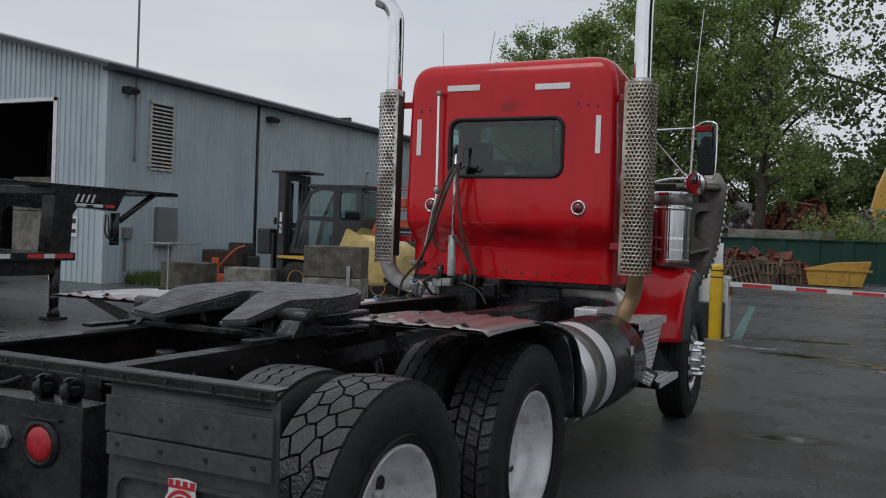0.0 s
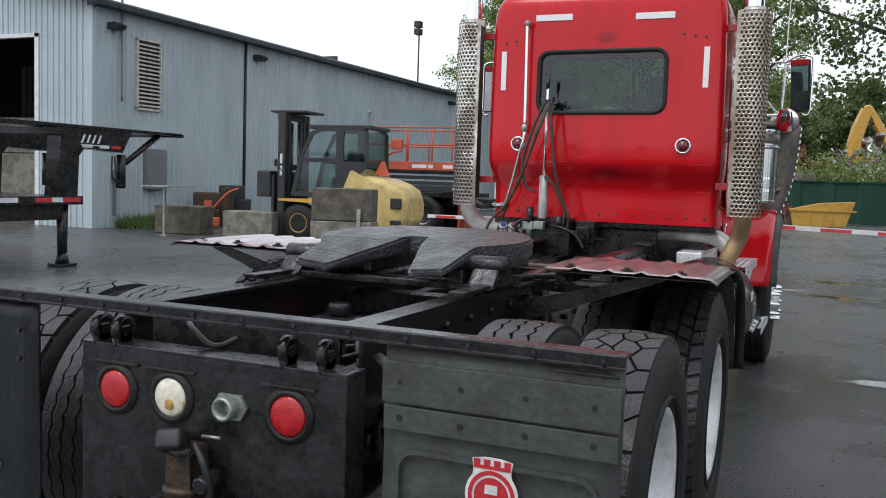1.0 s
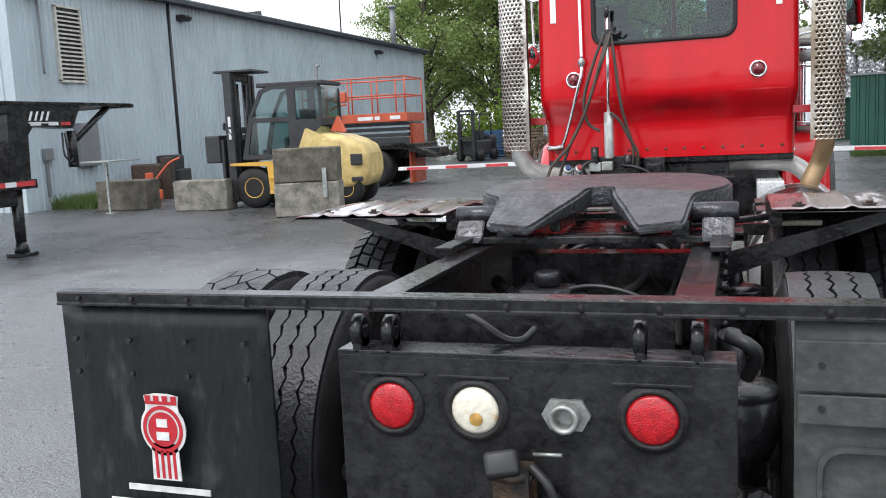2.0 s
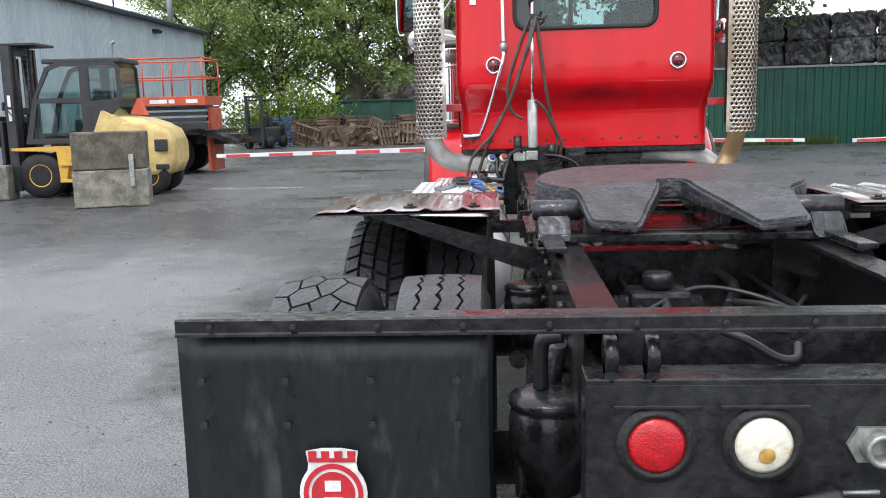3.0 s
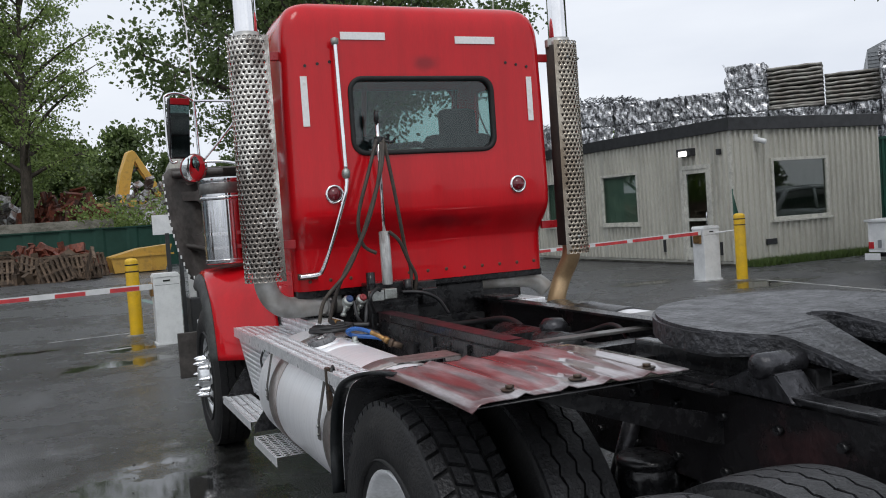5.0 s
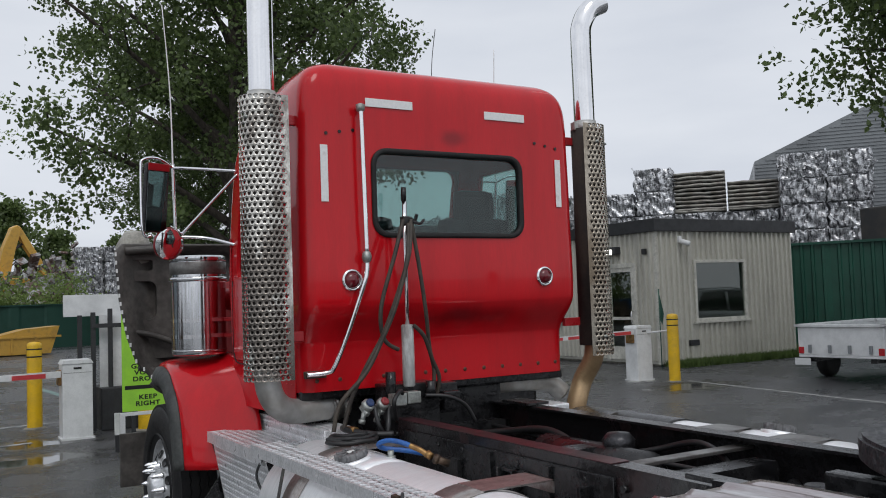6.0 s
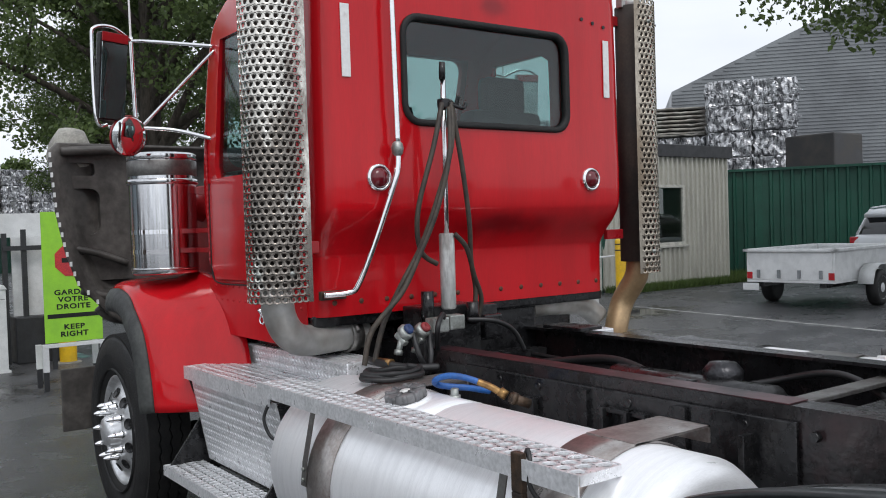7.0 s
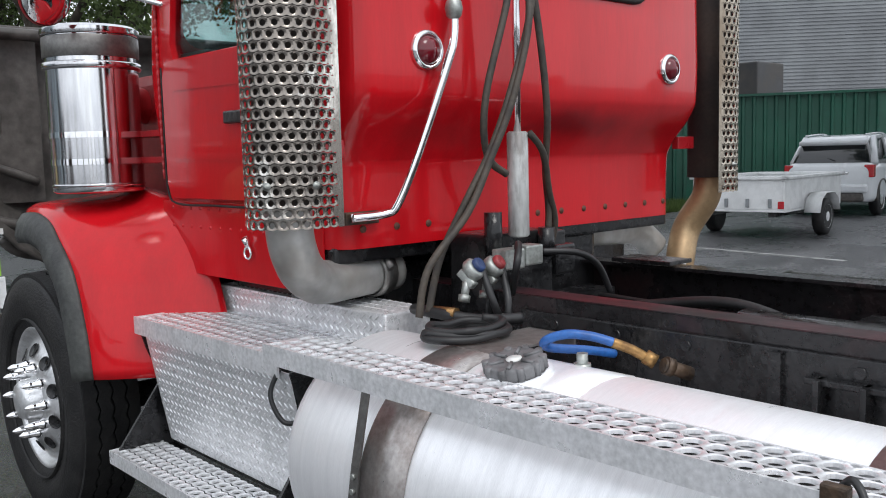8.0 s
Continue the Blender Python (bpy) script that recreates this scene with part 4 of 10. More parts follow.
# fifth wheel
bm = bmesh.new()
outer = [(p.x, p.y) for p in smooth_path([(0.0, -2.50, 0), (0.18, -2.525, 0), (0.33, -2.62, 0), (0.43, -2.77, 0), (0.462, -2.92, 0), (0.45, -3.03, 0), (0.405, -3.13, 0), (0.35, -3.21, 0), (0.335, -3.30, 0), (0.325, -3.44, 0), (0.31, -3.465, 0)], 4)]
throat = [(p.x, p.y) for p in smooth_path([(0.185, -3.465, 0), (0.165, -3.44, 0), (0.115, -3.28, 0), (0.062, -3.12, 0), (0.045, -3.04, 0), (0.036, -3.0, 0), (0.0, -2.985, 0)], 4)]


def plate_z(x, y):
    """The plate leans back a little and its two ramps fall off behind a slanted crease."""
    crease = -3.05 - 0.5 * max(0.0, abs(x) - 0.05)
    return 1.287 - 0.05 * max(0.0, -2.5 - y) - 0.2 * max(0.0, crease - y) - 0.05 * max(0.0, y + 2.6)


half = outer + throat
loop = half + [(-x, y) for x, y in reversed(half[1:-1])]
windowed(bm, [(x, y, 0) for x, y in loop], [], (0, 0, -0.075))
for y in (-3.38, -3.30, -3.24, -3.18, -3.12, -3.06, -2.8, -2.60):
    bmesh.ops.bisect_plane(bm, geom=bm.verts[:] + bm.edges[:] + bm.faces[:], plane_co=(0, y, 0), plane_no=(0, 1, 0))
for v in bm.verts:
    thin = min(1.0, max(0.0, (-3.05 - v.co.y) / 0.35)) * 0.045 if v.co.z < -0.01 else 0.0
    v.co.z += plate_z(v.co.x, v.co.y) + thin
bmesh.ops.remove_doubles(bm, verts=bm.verts, dist=0.0005)
bmesh.ops.recalc_face_normals(bm, faces=bm.faces)
es = [e for e in bm.edges if len(e.link_faces) == 2 and e.calc_face_angle(0) > 0.9]
bmesh.ops.bevel(bm, geom=es, offset=0.010, segments=2, affect="EDGES")
fw = part("coupling_plate", bm, PLATE, truck, "greasy wet cast fifth-wheel plate")
bm = bmesh.new()
for s in (-1, 1):
    box(bm, s * 0.30 - 0.03, s * 0.30 + 0.03, -3.3, -2.5, 1.10, 1.17, 0.01)
    box(bm, s * 0.14 - 0.02, s * 0.14 + 0.02, -3.2, -2.6, 1.12, 1.17, 0.008)
tube(bm, [(0.1, -3.2, 1.13), (0.35, -3.0, 1.12), (0.62, -2.75, 1.12)], 0.013, 8)
part("locking_gear", bm, BLACK, fw)
for s in (-1, 1):
    bm = bmesh.new()
    prism(bm, [(s * 0.37, y, z) for y, z in ((-3.38, 1.105), (-3.34, 1.12), (-3.30, 1.175), (-3.20, 1.175), (-3.08, 1.12), (-3.0, 1.105))], (s * 0.10, 0, 0))
    bmesh.ops.bevel(bm, geom=bm.edges[:], offset=0.005, segments=2, affect="EDGES")
    part("pivot_bracket", bm, GREASE, fw, "wet grey cast pivot bracket")
    bm = bmesh.new()
    cyl(bm, (s * 0.33, -3.25, 1.19), (s * 0.485, -3.25, 1.19), 0.034, 20, bevel=0.006)
    part("pivot_pin", bm, GREASE, fw, "wet grey pivot pin", True)
part("mounting_plate", boxes((-0.50, 0.50, -3.12, -2.68, 1.092, 1.104, 0.003)), BLACK, truck)
for q in ((-0.46, -0.40, -3.6, -2.1, 1.105, 1.122, 0.004), (0.40, 0.46, -3.6, -2.1, 1.105, 1.122, 0.004)):
    part("mounting_rail", boxes(q), BLACK, truck)
for q in ((-0.40, 0.40, -3.34, -3.29, 1.095, 1.12, 0.004), (-0.40, 0.40, -2.62, -2.56, 1.105, 1.125, 0.004)):
    part("mounting_bar", boxes(q), BLACK, truck)

# quarter fenders over the front drive wheels
for s in (-1, 1):
    prof = [(p.y, p.z) for p in smooth_path([(0, y, z) for y, z in ((-3.115, 1.182), (-2.9, 1.187), (-2.55, 1.185), (-2.3, 1.155), (-2.1, 1.11), (-1.95, 1.05), (-1.85, 0.94), (-1.80, 0.8), (-1.785, 0.62))], 3)]
    rows = []
    xs = np.linspace(0.59, 1.24, 27)
    arch, prof = prof, [(p.y, p.z) for p in smooth_path([(0, y, z) for y, z in ((-3.115, 1.182), (-2.95, 1.187), (-2.75, 1.188), (-2.6, 1.186), (-2.5, 1.182))], 3)]
    for i, (y, z) in enumerate(prof):
        p_, q_ = prof[max(i - 1, 0)], prof[min(i + 1, len(prof) - 1)]
        a = math.atan2(p_[1] - q_[1], q_[0] - p_[0])
        row = []
        for x in xs:
            rib = 0.010 if any(abs(x - c) < 0.014 for c in (0.715, 0.84, 0.965, 1.09)) else 0.0
            lip = -0.022 * max(0, (x - 1.21) / 0.03)
            row.append((s * x, y + (rib + lip) * math.sin(a), z + (rib + lip) * math.cos(a)))
        rows.append(row)
    bm = bmesh.new()
    sheet(bm, rows, 0.004)
    qf = part("quarter_fender", bm, FENDER if s < 0 else FENDER_BARE, truck, "worn maroon ribbed fender" if s < 0 else "bare silver ribbed fender with maroon remains")
    # black sheet just below the ribbed top
    bm = bmesh.new()
    sheet(bm, [[(s * x, y, z - 0.012) for x in (0.6, 0.9, 1.225)] for y, z in prof], 0.003)
    part("fender_liner", bm, BLACK, qf, "black sheet under the fender")
    bm = bmesh.new()
    sheet(bm, [[(s * x, y, z - 0.006) for x in (1.19, 1.215, 1.237)] for y, z in arch if y > -2.62], 0.01)
    part("arch_flange", bm, FLAP, qf, "black rubber arch flange")
    # black sheet along the inside of the arch
    bm = bmesh.new()
    sheet(bm, [[(s * x, y - 0.015, z - (d if s < 0 else 0.012)) for x, d in ((0.62, 0.10), (0.95, 0.09), (1.02, 0.03), (1.19, 0.012))] for y, z in arch if y > -2.62], 0.004)
    part("fender_liner", bm, BLACK, qf, "black sheet under the fender")
    bm = bmesh.new()
    prism(bm, [(s * 0.43, -3.05, 0.93), (s * 0.43, -3.05, 1.02), (s * 0.98, -3.05, 1.17), (s * 1.04, -3.05, 1.17), (s * 1.04, -3.05, 1.155)], (0, 0.012, 0))
    part("fender_strut", bm, BLACK, qf)
    bm = boxes((min(s * 0.43, s * 0.62), max(s * 0.43, s * 0.62), -2.4, -2.37, 1.0, 1.05), (min(s * 0.59, s * 0.63), max(s * 0.59, s * 0.63), -2.95, -2.37, 1.10, 1.165))
    part("fender_bracket", bm, BLACK, qf)
    bm = bmesh.new()
    cyl(bm, (0, 0, 0), (0, 0, 0.004), 0.024, 12)
    cyl(bm, (0, 0, 0.004), (0, 0, 0.013), 0.011, 6)
    series("bolt", bm, RUSTY, qf, [pose(s * x, -3.05, 1.187) for x in (0.68, 0.9, 1.1)])
bm = boxes((0.62, 0.78, -2.75, -2.70, 1.08, 1.1, 0.004))
part("side_marker", bm, LENS_WHITE, truck)

# tanks
for s in (-1, 1):
    cx, cz, R = s * 0.84, 0.715, 0.31
    bm = bmesh.new()
    prof = [(-1.775, 0.0), (-1.775, R - 0.06), (-1.76, R - 0.02), (-1.72, R), (-1.2, R), (-0.6, R), (-0.05, R), (-0.02, R - 0.012), (0.0, R - 0.05), (0.0, 0)]
    lathe(bm, prof, (cx, 0, cz), (0, 1, 0), 56)
    tank = part("fuel_tank", bm, ALU, truck, "brushed aluminium cylindrical fuel tank", True)
    for y, hw in (((-0.42, 0.078), (-1.48, 0.085)) if s < 0 else ((-1.56, 0.11), (-1.13, 0.10))):
        bm = bmesh.new()
        lathe(bm, [(y - hw, R + 0.001), (y - hw, R + 0.007), (y + hw, R + 0.007), (y + hw, R + 0.001)], (cx, 0, cz), (0, 1, 0), 56)
        box(bm, min(s * 0.56, s * 0.86), max(s * 0.56, s * 0.86), y - hw, y + hw, cz + R + 0.002, cz + R + 0.008)
        box(bm, min(s * 0.56, s * 0.567), max(s * 0.56, s * 0.567), y - hw, y + hw, cz + R - 0.04, cz + R + 0.008)
        part("tank_strap", bm, STRAP if s < 0 else STRAP_GREY, tank, "dull brown steel strap" if s < 0 else "dull grey steel strap")
    bm = bmesh.new()
    base = Vector((cx + s * 0.075, -0.62 if s < 0 else -1.345, cz + 0.302))
    up = Vector((s * 0.22, 0, 0.975)).normalized()
    lathe(bm, [(-0.01, 0.085), (0.006, 0.083), (0.008, 0.07)], base, up, 28)
    part("filler_neck", bm, ALU, tank, "", True)
    bm = bmesh.new()
    lathe(bm, [(0.006, 0.066), (0.032, 0.066), (0.036, 0.06), (0.034, 0.03), (0.034, 0)], base, up, 28)
    u, w = basis(up)
    for k in range(6):
        a = 2 * math.pi * k / 6
        d = u * math.cos(a) + w * math.sin(a)
        tube(bm, [base + d * 0.024 + up * 0.036, base + d * 0.06 + up * 0.036], 0.005, 6)
    part("filler_cap", bm, CAP_GREY, tank, "grey ribbed filler cap")
    for k in range(10):
        a = 2 * math.pi * k / 10
        c = base + (u * math.cos(a) + w * math.sin(a)) * 0.064
        part("grip", cyl(bmesh.new(), c + up * 0.008, c + up * 0.038, 0.009, 8), CAP_GREY, tank)
    bm = bmesh.new()
    lathe(bm, [(0.0345, 0.018), (0.037, 0.018), (0.038, 0)], base, up, 16)
    part("cap_label", bm, WHITE_MARK, tank)
    bm = bmesh.new()
    sheet(bm, [[(cx + s * (R + 0.0015) * math.sin(radians(a)), y, cz + (R + 0.0015) * math.cos(radians(a))) for a in (-16, -8, 0, 8, 16, 24)] for y in ((-0.82, -0.7, -0.55, -0.44) if s < 0 else (-1.45, -1.4, -1.3, -1.24))], 0.0025)
    part("weld_pad", bm, ALU, tank, "", True)
    if s < 0:
        for y in (-0.34, -1.36):
            bm = bmesh.new()
            prism(bm, [(-1.116, y - 0.014, 0.975), (-1.116, y + 0.014, 0.975), (-1.156, y + 0.012, 0.80), (-1.156, y - 0.016, 0.80)], (-0.005, 0, -0.001))
            prism(bm, [(-1.156, y - 0.016, 0.80), (-1.156, y + 0.012, 0.80), (-1.156, y + 0.03, 0.715), (-1.156, y - 0.005, 0.715)], (-0.005, 0, 0))
            sb = part("walkway_arm", bm, STRAP_GREY, tank, "flat steel arm bolted to the strap")
            bm = bmesh.new()
            cyl(bm, (0, 0, 0), (-0.007, 0, 0), 0.007, 6)
            series("bolt", bm, GALV, sb, [pose(-1.161, y + 0.008, 0.738), pose(-1.161, y + 0.003, 0.775)])
bm = bmesh.new()
cyl(bm, (-0.76, -0.68, 1.0), (-0.76, -0.68, 1.045), 0.014, 6)
cyl(bm, (-0.76, -0.68, 1.0), (-0.76, -0.68, 1.022), 0.02, 12)
part("vent_plug", bm, GALV, truck)
bm = bmesh.new()
lathe(bm, [(-0.80, 0.311), (-0.798, 0.317), (-0.79, 0.32), (-0.40, 0.32), (-0.385, 0.326), (-0.365, 0.326), (-0.35, 0.32), (-0.02, 0.32), (0.0, 0.31), (0.02, 0.25), (0.14, 0.24), (0.14, 0)], (0.84, 0, 0.715), (0, 1, 0), 48)
guard = part("tank_guard", bm, BLACK, truck, "black wrap and end guard on the tank", True)
part("label_bar", boxes((1.158, 1.1625, -0.46, -0.41, 0.80, 0.86)), WHITE_MARK, guard)

# tread plates and steps
for s in (-1, 1):
    def sx(x, s=s):
        return s * x

    if s < 0:
        bm = bmesh.new()
        holed(bm, lambda u, v: (sx(0.985 + v), 0.1 - u, 1.015), 36, 3, 0.048, 0.0455, 0.0165, seg=12, back=lambda u, v: (sx(0.985 + v), 0.1 - u, 1.008))
        strip = part("tank_walkway", bm, ALU_TREAD, truck, "perforated aluminium walkway strip")
        bm = boxes((min(sx(1.121), sx(1.126)), max(sx(1.121), sx(1.126)), -1.628, 0.1, 0.965, 1.017), (min(sx(0.98), sx(0.985)), max(sx(0.98), sx(0.985)), -1.628, 0.1, 0.985, 1.017), (min(sx(0.985), sx(1.121)), max(sx(0.985), sx(1.121)), -1.633, -1.629, 0.99, 1.017))
        part("edge_fold", bm, ALU_TREAD, strip)
        # added black sheet on the tank: stands for the shade seen through the holes
        bm = bmesh.new()
        sheet(bm, [[(sx(0.84 + 0.315 * math.sin(radians(a))), y, 0.715 + 0.315 * math.cos(radians(a))) for a in (27, 31, 35, 39, 43)] for y in (-1.47, -0.7, 0.0)], 0.003)
        part("rubber_pad", bm, RUBBER, strip, "black sheet added under the strip to shade its holes")
    # battery case, its black also gives the step holes above their dark shade
    bm = boxes((min(sx(0.62), sx(0.97)), max(sx(0.62), sx(0.97)), 0.12, 1.03, 0.5, 0.895, 0.01))
    part("battery_case", bm, BLACK, truck)
    bm = bmesh.new()
    holed(bm, lambda u, v: (sx(0.76 + v), 1.05 - u, 0.966), 22, 7, 0.042, 0.0437, 0.0145, seg=10, back=lambda u, v: (sx(0.76 + v), 1.05 - u, 0.959))
    top = part("step_top", bm, ALU_TREAD, truck, "perforated aluminium step top")
    bm = boxes((min(sx(1.066), sx(1.072)), max(sx(1.066), sx(1.072)), 0.12, 1.05, 0.91, 0.97), (min(sx(0.76), sx(1.07)), max(sx(0.76), sx(1.07)), 1.05, 1.056, 0.91, 0.968))
    part("edge_fold", bm, ALU_TREAD, top)
    # sloping tread plate with raised lozenges
    bm = bmesh.new()
    p0, pu, pv = Vector((sx(1.05), 1.02, 0.92)), Vector((0, -1, 0)), Vector((sx(-0.075), 0, -0.40)).normalized()
    nrm = Vector((s, 0, -0.18)).normalized()
    wide = 0.92 if s < 0 else 0.62
    prism(bm, [p0, p0 + pu * wide, p0 + pu * wide + pv * 0.41, p0 + pv * 0.41], -nrm * 0.004)

    def lozenges(bm, p0, pu, pv, nrm, lu, lv, pitch=0.03):
        for i in range(int(lu / pitch)):
            for j in range(int(lv / pitch * 1.6)):
                c = p0 + pu * ((i + 0.5 + 0.5 * (j % 2)) * pitch) + pv * ((j + 0.5) * pitch / 1.6)
                d = (pu * 0.8 + pv * (0.6 if j % 2 else -0.6)).normalized()
                e = nrm.cross(d).normalized()
                a, b = c + d * 0.0135, c - d * 0.0135
                q = [bm.verts.new(x) for x in (a, c + e * 0.0048, b, c - e * 0.0048)]
                t = bm.verts.new(c + nrm * 0.0034)
                for k in range(4):
                    bm.faces.new((q[k], q[(k + 1) % 4], t))

    lozenges(bm, p0, pu, pv, nrm, wide - 0.02, 0.40)
    part("tread_panel", bm, ALU_TREAD, truck, "aluminium tread plate with raised lozenges")
    bm = bmesh.new()
    box(bm, min(sx(0.60), sx(0.775)), max(sx(0.60), sx(0.775)), 0.02, 1.0, 0.9, 1.055, 0.008)
    lozenges(bm, Vector((sx(0.776), 1.0, 1.05)), Vector((0, -1, 0)), Vector((0, 0, -1)), Vector((s, 0, 0)), 0.97, 0.08)
    lozenges(bm, Vector((sx(0.76), 1.0, 1.056)), Vector((0, -1, 0)), Vector((sx(-1), 0, 0)), Vector((0, 0, 1)), 0.97, 0.15)
    part("tread_box", bm, ALU_TREAD, truck, "aluminium tread-plate battery box")
    bm = bmesh.new()
    holed(bm, lambda u, v: (sx(0.99 + v), 1.08 - u, 0.505), 22 if s < 0 else 16, 4, 0.042, 0.045, 0.0145, seg=10, back=lambda u, v: (sx(0.99 + v), 1.08 - u, 0.498))
    low = part("low_step", bm, ALU_TREAD, truck, "perforated aluminium lower step")
    bm = boxes((min(sx(1.17), sx(1.175)), max(sx(1.17), sx(1.175)), 0.155 if s < 0 else 0.408, 1.08, 0.46, 0.507), (min(sx(0.985), sx(1.175)), max(sx(0.985), sx(1.175)), 1.08, 1.085, 0.46, 0.507))
    part("edge_fold", bm, ALU_TREAD, low)
    for y in (1.055, 0.10 if s < 0 else 0.385):
        bm = bmesh.new()
        prism(bm, [(sx(0.78), y, 0.94), (sx(1.05), y, 0.92), (sx(0.99), y, 0.72), (sx(1.16), y, 0.49), (sx(1.16), y, 0.455), (sx(0.78), y, 0.455)], (0, 0.012, 0))
        part("step_bracket", bm, BLACK, truck, "black steel step bracket")
    if s < 0:
        bm = bmesh.new()
        holed(bm, lambda u, v: (sx(0.99 + v), 0.06 - u, 0.44), 13, 4, 0.042, 0.045, 0.0145, seg=10)
        box(bm, sx(1.175), sx(1.17), -0.5, 0.06, 0.395, 0.442)
        part("low_step", bm, ALU_TREAD, truck)
    bm = bmesh.new()
    tube(bm, [(sx(1.06), 0.13, 0.93), (sx(1.085), 0.14, 0.86), (sx(1.07), 0.10, 0.79), (sx(1.03), 0.05, 0.80)], 0.007, 8)
    part("cable_loop", bm, HOSE, truck)
bm = bmesh.new()
box(bm, -0.07, 0.07, -0.03, 0.03, -0.06, 0.06, 0.006)
wl_ = part("work_lamp", bm, BLACK, truck, "square work lamp on the step")
wl_.matrix_basis = pose(1.09, 0.30, 0.56, 10, 25, 10)
bm = bmesh.new()
box(bm, -0.058, 0.058, -0.034, -0.03, -0.048, 0.048)
for i in range(3):
    for j in range(3):
        lathe(bm, [(0.034, 0.014), (0.038, 0.012), (0.039, 0)], ((i - 1) * 0.036, 0, (j - 1) * 0.03), (0, -1, 0), 10)
part("work_lamp_lens", bm, ALU, wl_)

# cab shell
SECT = [(1.235, 0.845, 0.125, 1.25), (1.45, 0.85, 0.125, 1.27), (1.50, 0.853, 0.115, 1.27), (1.55, 0.858, 0.085, 1.28), (1.60, 0.864, 0.045, 1.28), (1.65, 0.867, 0.014, 1.28), (1.70, 0.868, 0.0, 1.29), (1.85, 0.868, -0.004, 1.30),
        (2.1, 0.866, 0.0, 1.27), (2.35, 0.864, 0.0, 1.22), (2.50, 0.86, 0.0, 1.18), (2.60, 0.858, 0.0, 1.12), (2.68, 0.856, 0.0, 0.98), (2.76, 0.85, 0.002, 0.75), (2.82, 0.838, 0.008, 0.56), (2.87, 0.815, 0.022, 0.45), (2.905, 0.785, 0.045, 0.38), (2.93, 0.74, 0.08, 0.33), (2.94, 0.68, 0.12, 0.29)]


def cab_ring(z, w, yr, yf, rc=0.085):
    pts = []
    h = (yf - yr)
    rc = min(rc, h / 2.2)
    for x, y in rounded(2 * w, h, rc, 6):
        pts.append((x, (yr + yf) / 2 + y, z))
    # points along the back keep the panel smooth
    return pts


def finer(sections, n=4):
    """More sections between the given ones, on smooth curves."""
    a = [(q.x, q.y, q.z) for q in smooth_path([(z, w, yr) for z, w, yr, yf in sections], n)]
    b = [q.y for q in smooth_path([(z, yf, 0) for z, w, yr, yf in sections], n)]
    return [(z, w, yr, yf) for (z, w, yr), yf in zip(a, b)]


SECT = finer(SECT)
bm = bmesh.new()
ring_loft(bm, [cab_ring(*q) for q in SECT])
cab = part("cab", bm, RED, truck, "glossy red cab shell with fluted lower back")


def win_cut(cx, cz, w, h, r, y0, y1):
    b = bmesh.new()
    prism(b, [(cx + u, y0, cz + v) for u, v in rounded(w, h, r)], (0, y1 - y0, 0))
    return b


def inner(q):
    z, w, yr, yf = q
    return cab_ring(z, w - 0.035, yr + 0.035, yf - 0.035)


bm_in = bmesh.new()
zz = [q for q in SECT if 1.3 < q[0] < 2.89]
ring_loft(bm_in, [inner((1.27, 0.845, 0.125, 1.62))] + [inner(q) for q in zz])
side = bmesh.new()
prism(side, [(-1.0, y, z) for y, z in ((0.50, 1.9), (0.50, 2.48), (0.56, 2.52), (0.98, 2.52), (1.08, 1.92), (1.06, 1.86), (0.54, 1.86))], (2.0, 0, 0))
carve(cab, bm_in, win_cut(0.0, 2.255, 0.93, 0.44, 0.075, -0.3, 0.3), side, win_cut(0.0, 2.25, 1.46, 0.64, 0.08, 1.0, 1.8))
for p in cab.data.polygons:
    p.use_smooth = False
bm = bmesh.new()
bm.from_mesh(cab.data)
for e in bm.edges:
    if len(e.link_faces) == 2 and e.calc_face_angle(0) < 0.6:
        e.smooth = True
    else:
        e.smooth = False
for f in bm.faces:
    f.smooth = True
bm.to_mesh(cab.data)
bm.free()
cab.data.materials.clear()
cab.data.materials.append(RED)

# rear window with rubber seal
bm = bmesh.new()
prism(bm, [(u, 0.012, 2.255 + v) for u, v in rounded(0.925, 0.435, 0.072)], (0, 0.006, 0))
pane = part("rear_window", bm, CAB_GLASS, cab, "dark tinted rear window")
bm = bmesh.new()
out, inn = rounded(0.962, 0.472, 0.09), rounded(0.905, 0.415, 0.066)
ring_loft(bm, [[(u, -0.010, 2.255 + v) for u, v in out], [(u, -0.016, 2.255 + v) for u, v in [(a * 0.985, b * 0.97) for a, b in out]], [(u, -0.014, 2.255 + v) for u, v in [(a * 1.012, b * 1.03) for a, b in inn]], [(u, -0.006, 2.255 + v) for u, v in inn], [(u, 0.02, 2.255 + v) for u, v in inn], [(u, 0.02, 2.255 + v) for u, v in out]], close=True)
part("window_seal", bm, RUBBER, pane)
for s in (-1, 1):
    bm = bmesh.new()
    prism(bm, [(s * 0.842, y, z) for y, z in ((0.50, 1.88), (0.50, 2.52), (0.98, 2.53), (1.09, 1.9), (1.06, 1.86))], (s * 0.004, 0, 0))
    part("side_window", bm, CAB_GLASS, cab)
bm = bmesh.new()
prism(bm, [(-0.75, 1.275, 1.92), (0.75, 1.275, 1.92), (0.75, 1.10, 2.59), (-0.75, 1.10, 2.59)], (0, 0.005, 0))
part("windscreen", bm, CAB_GLASS, cab)
bm = bmesh.new()
tube(bm, [(0, 1.265, 1.92), (0, 1.09, 2.59)], 0.02, 8)
part("windscreen_post", bm, RED_OLD, cab)
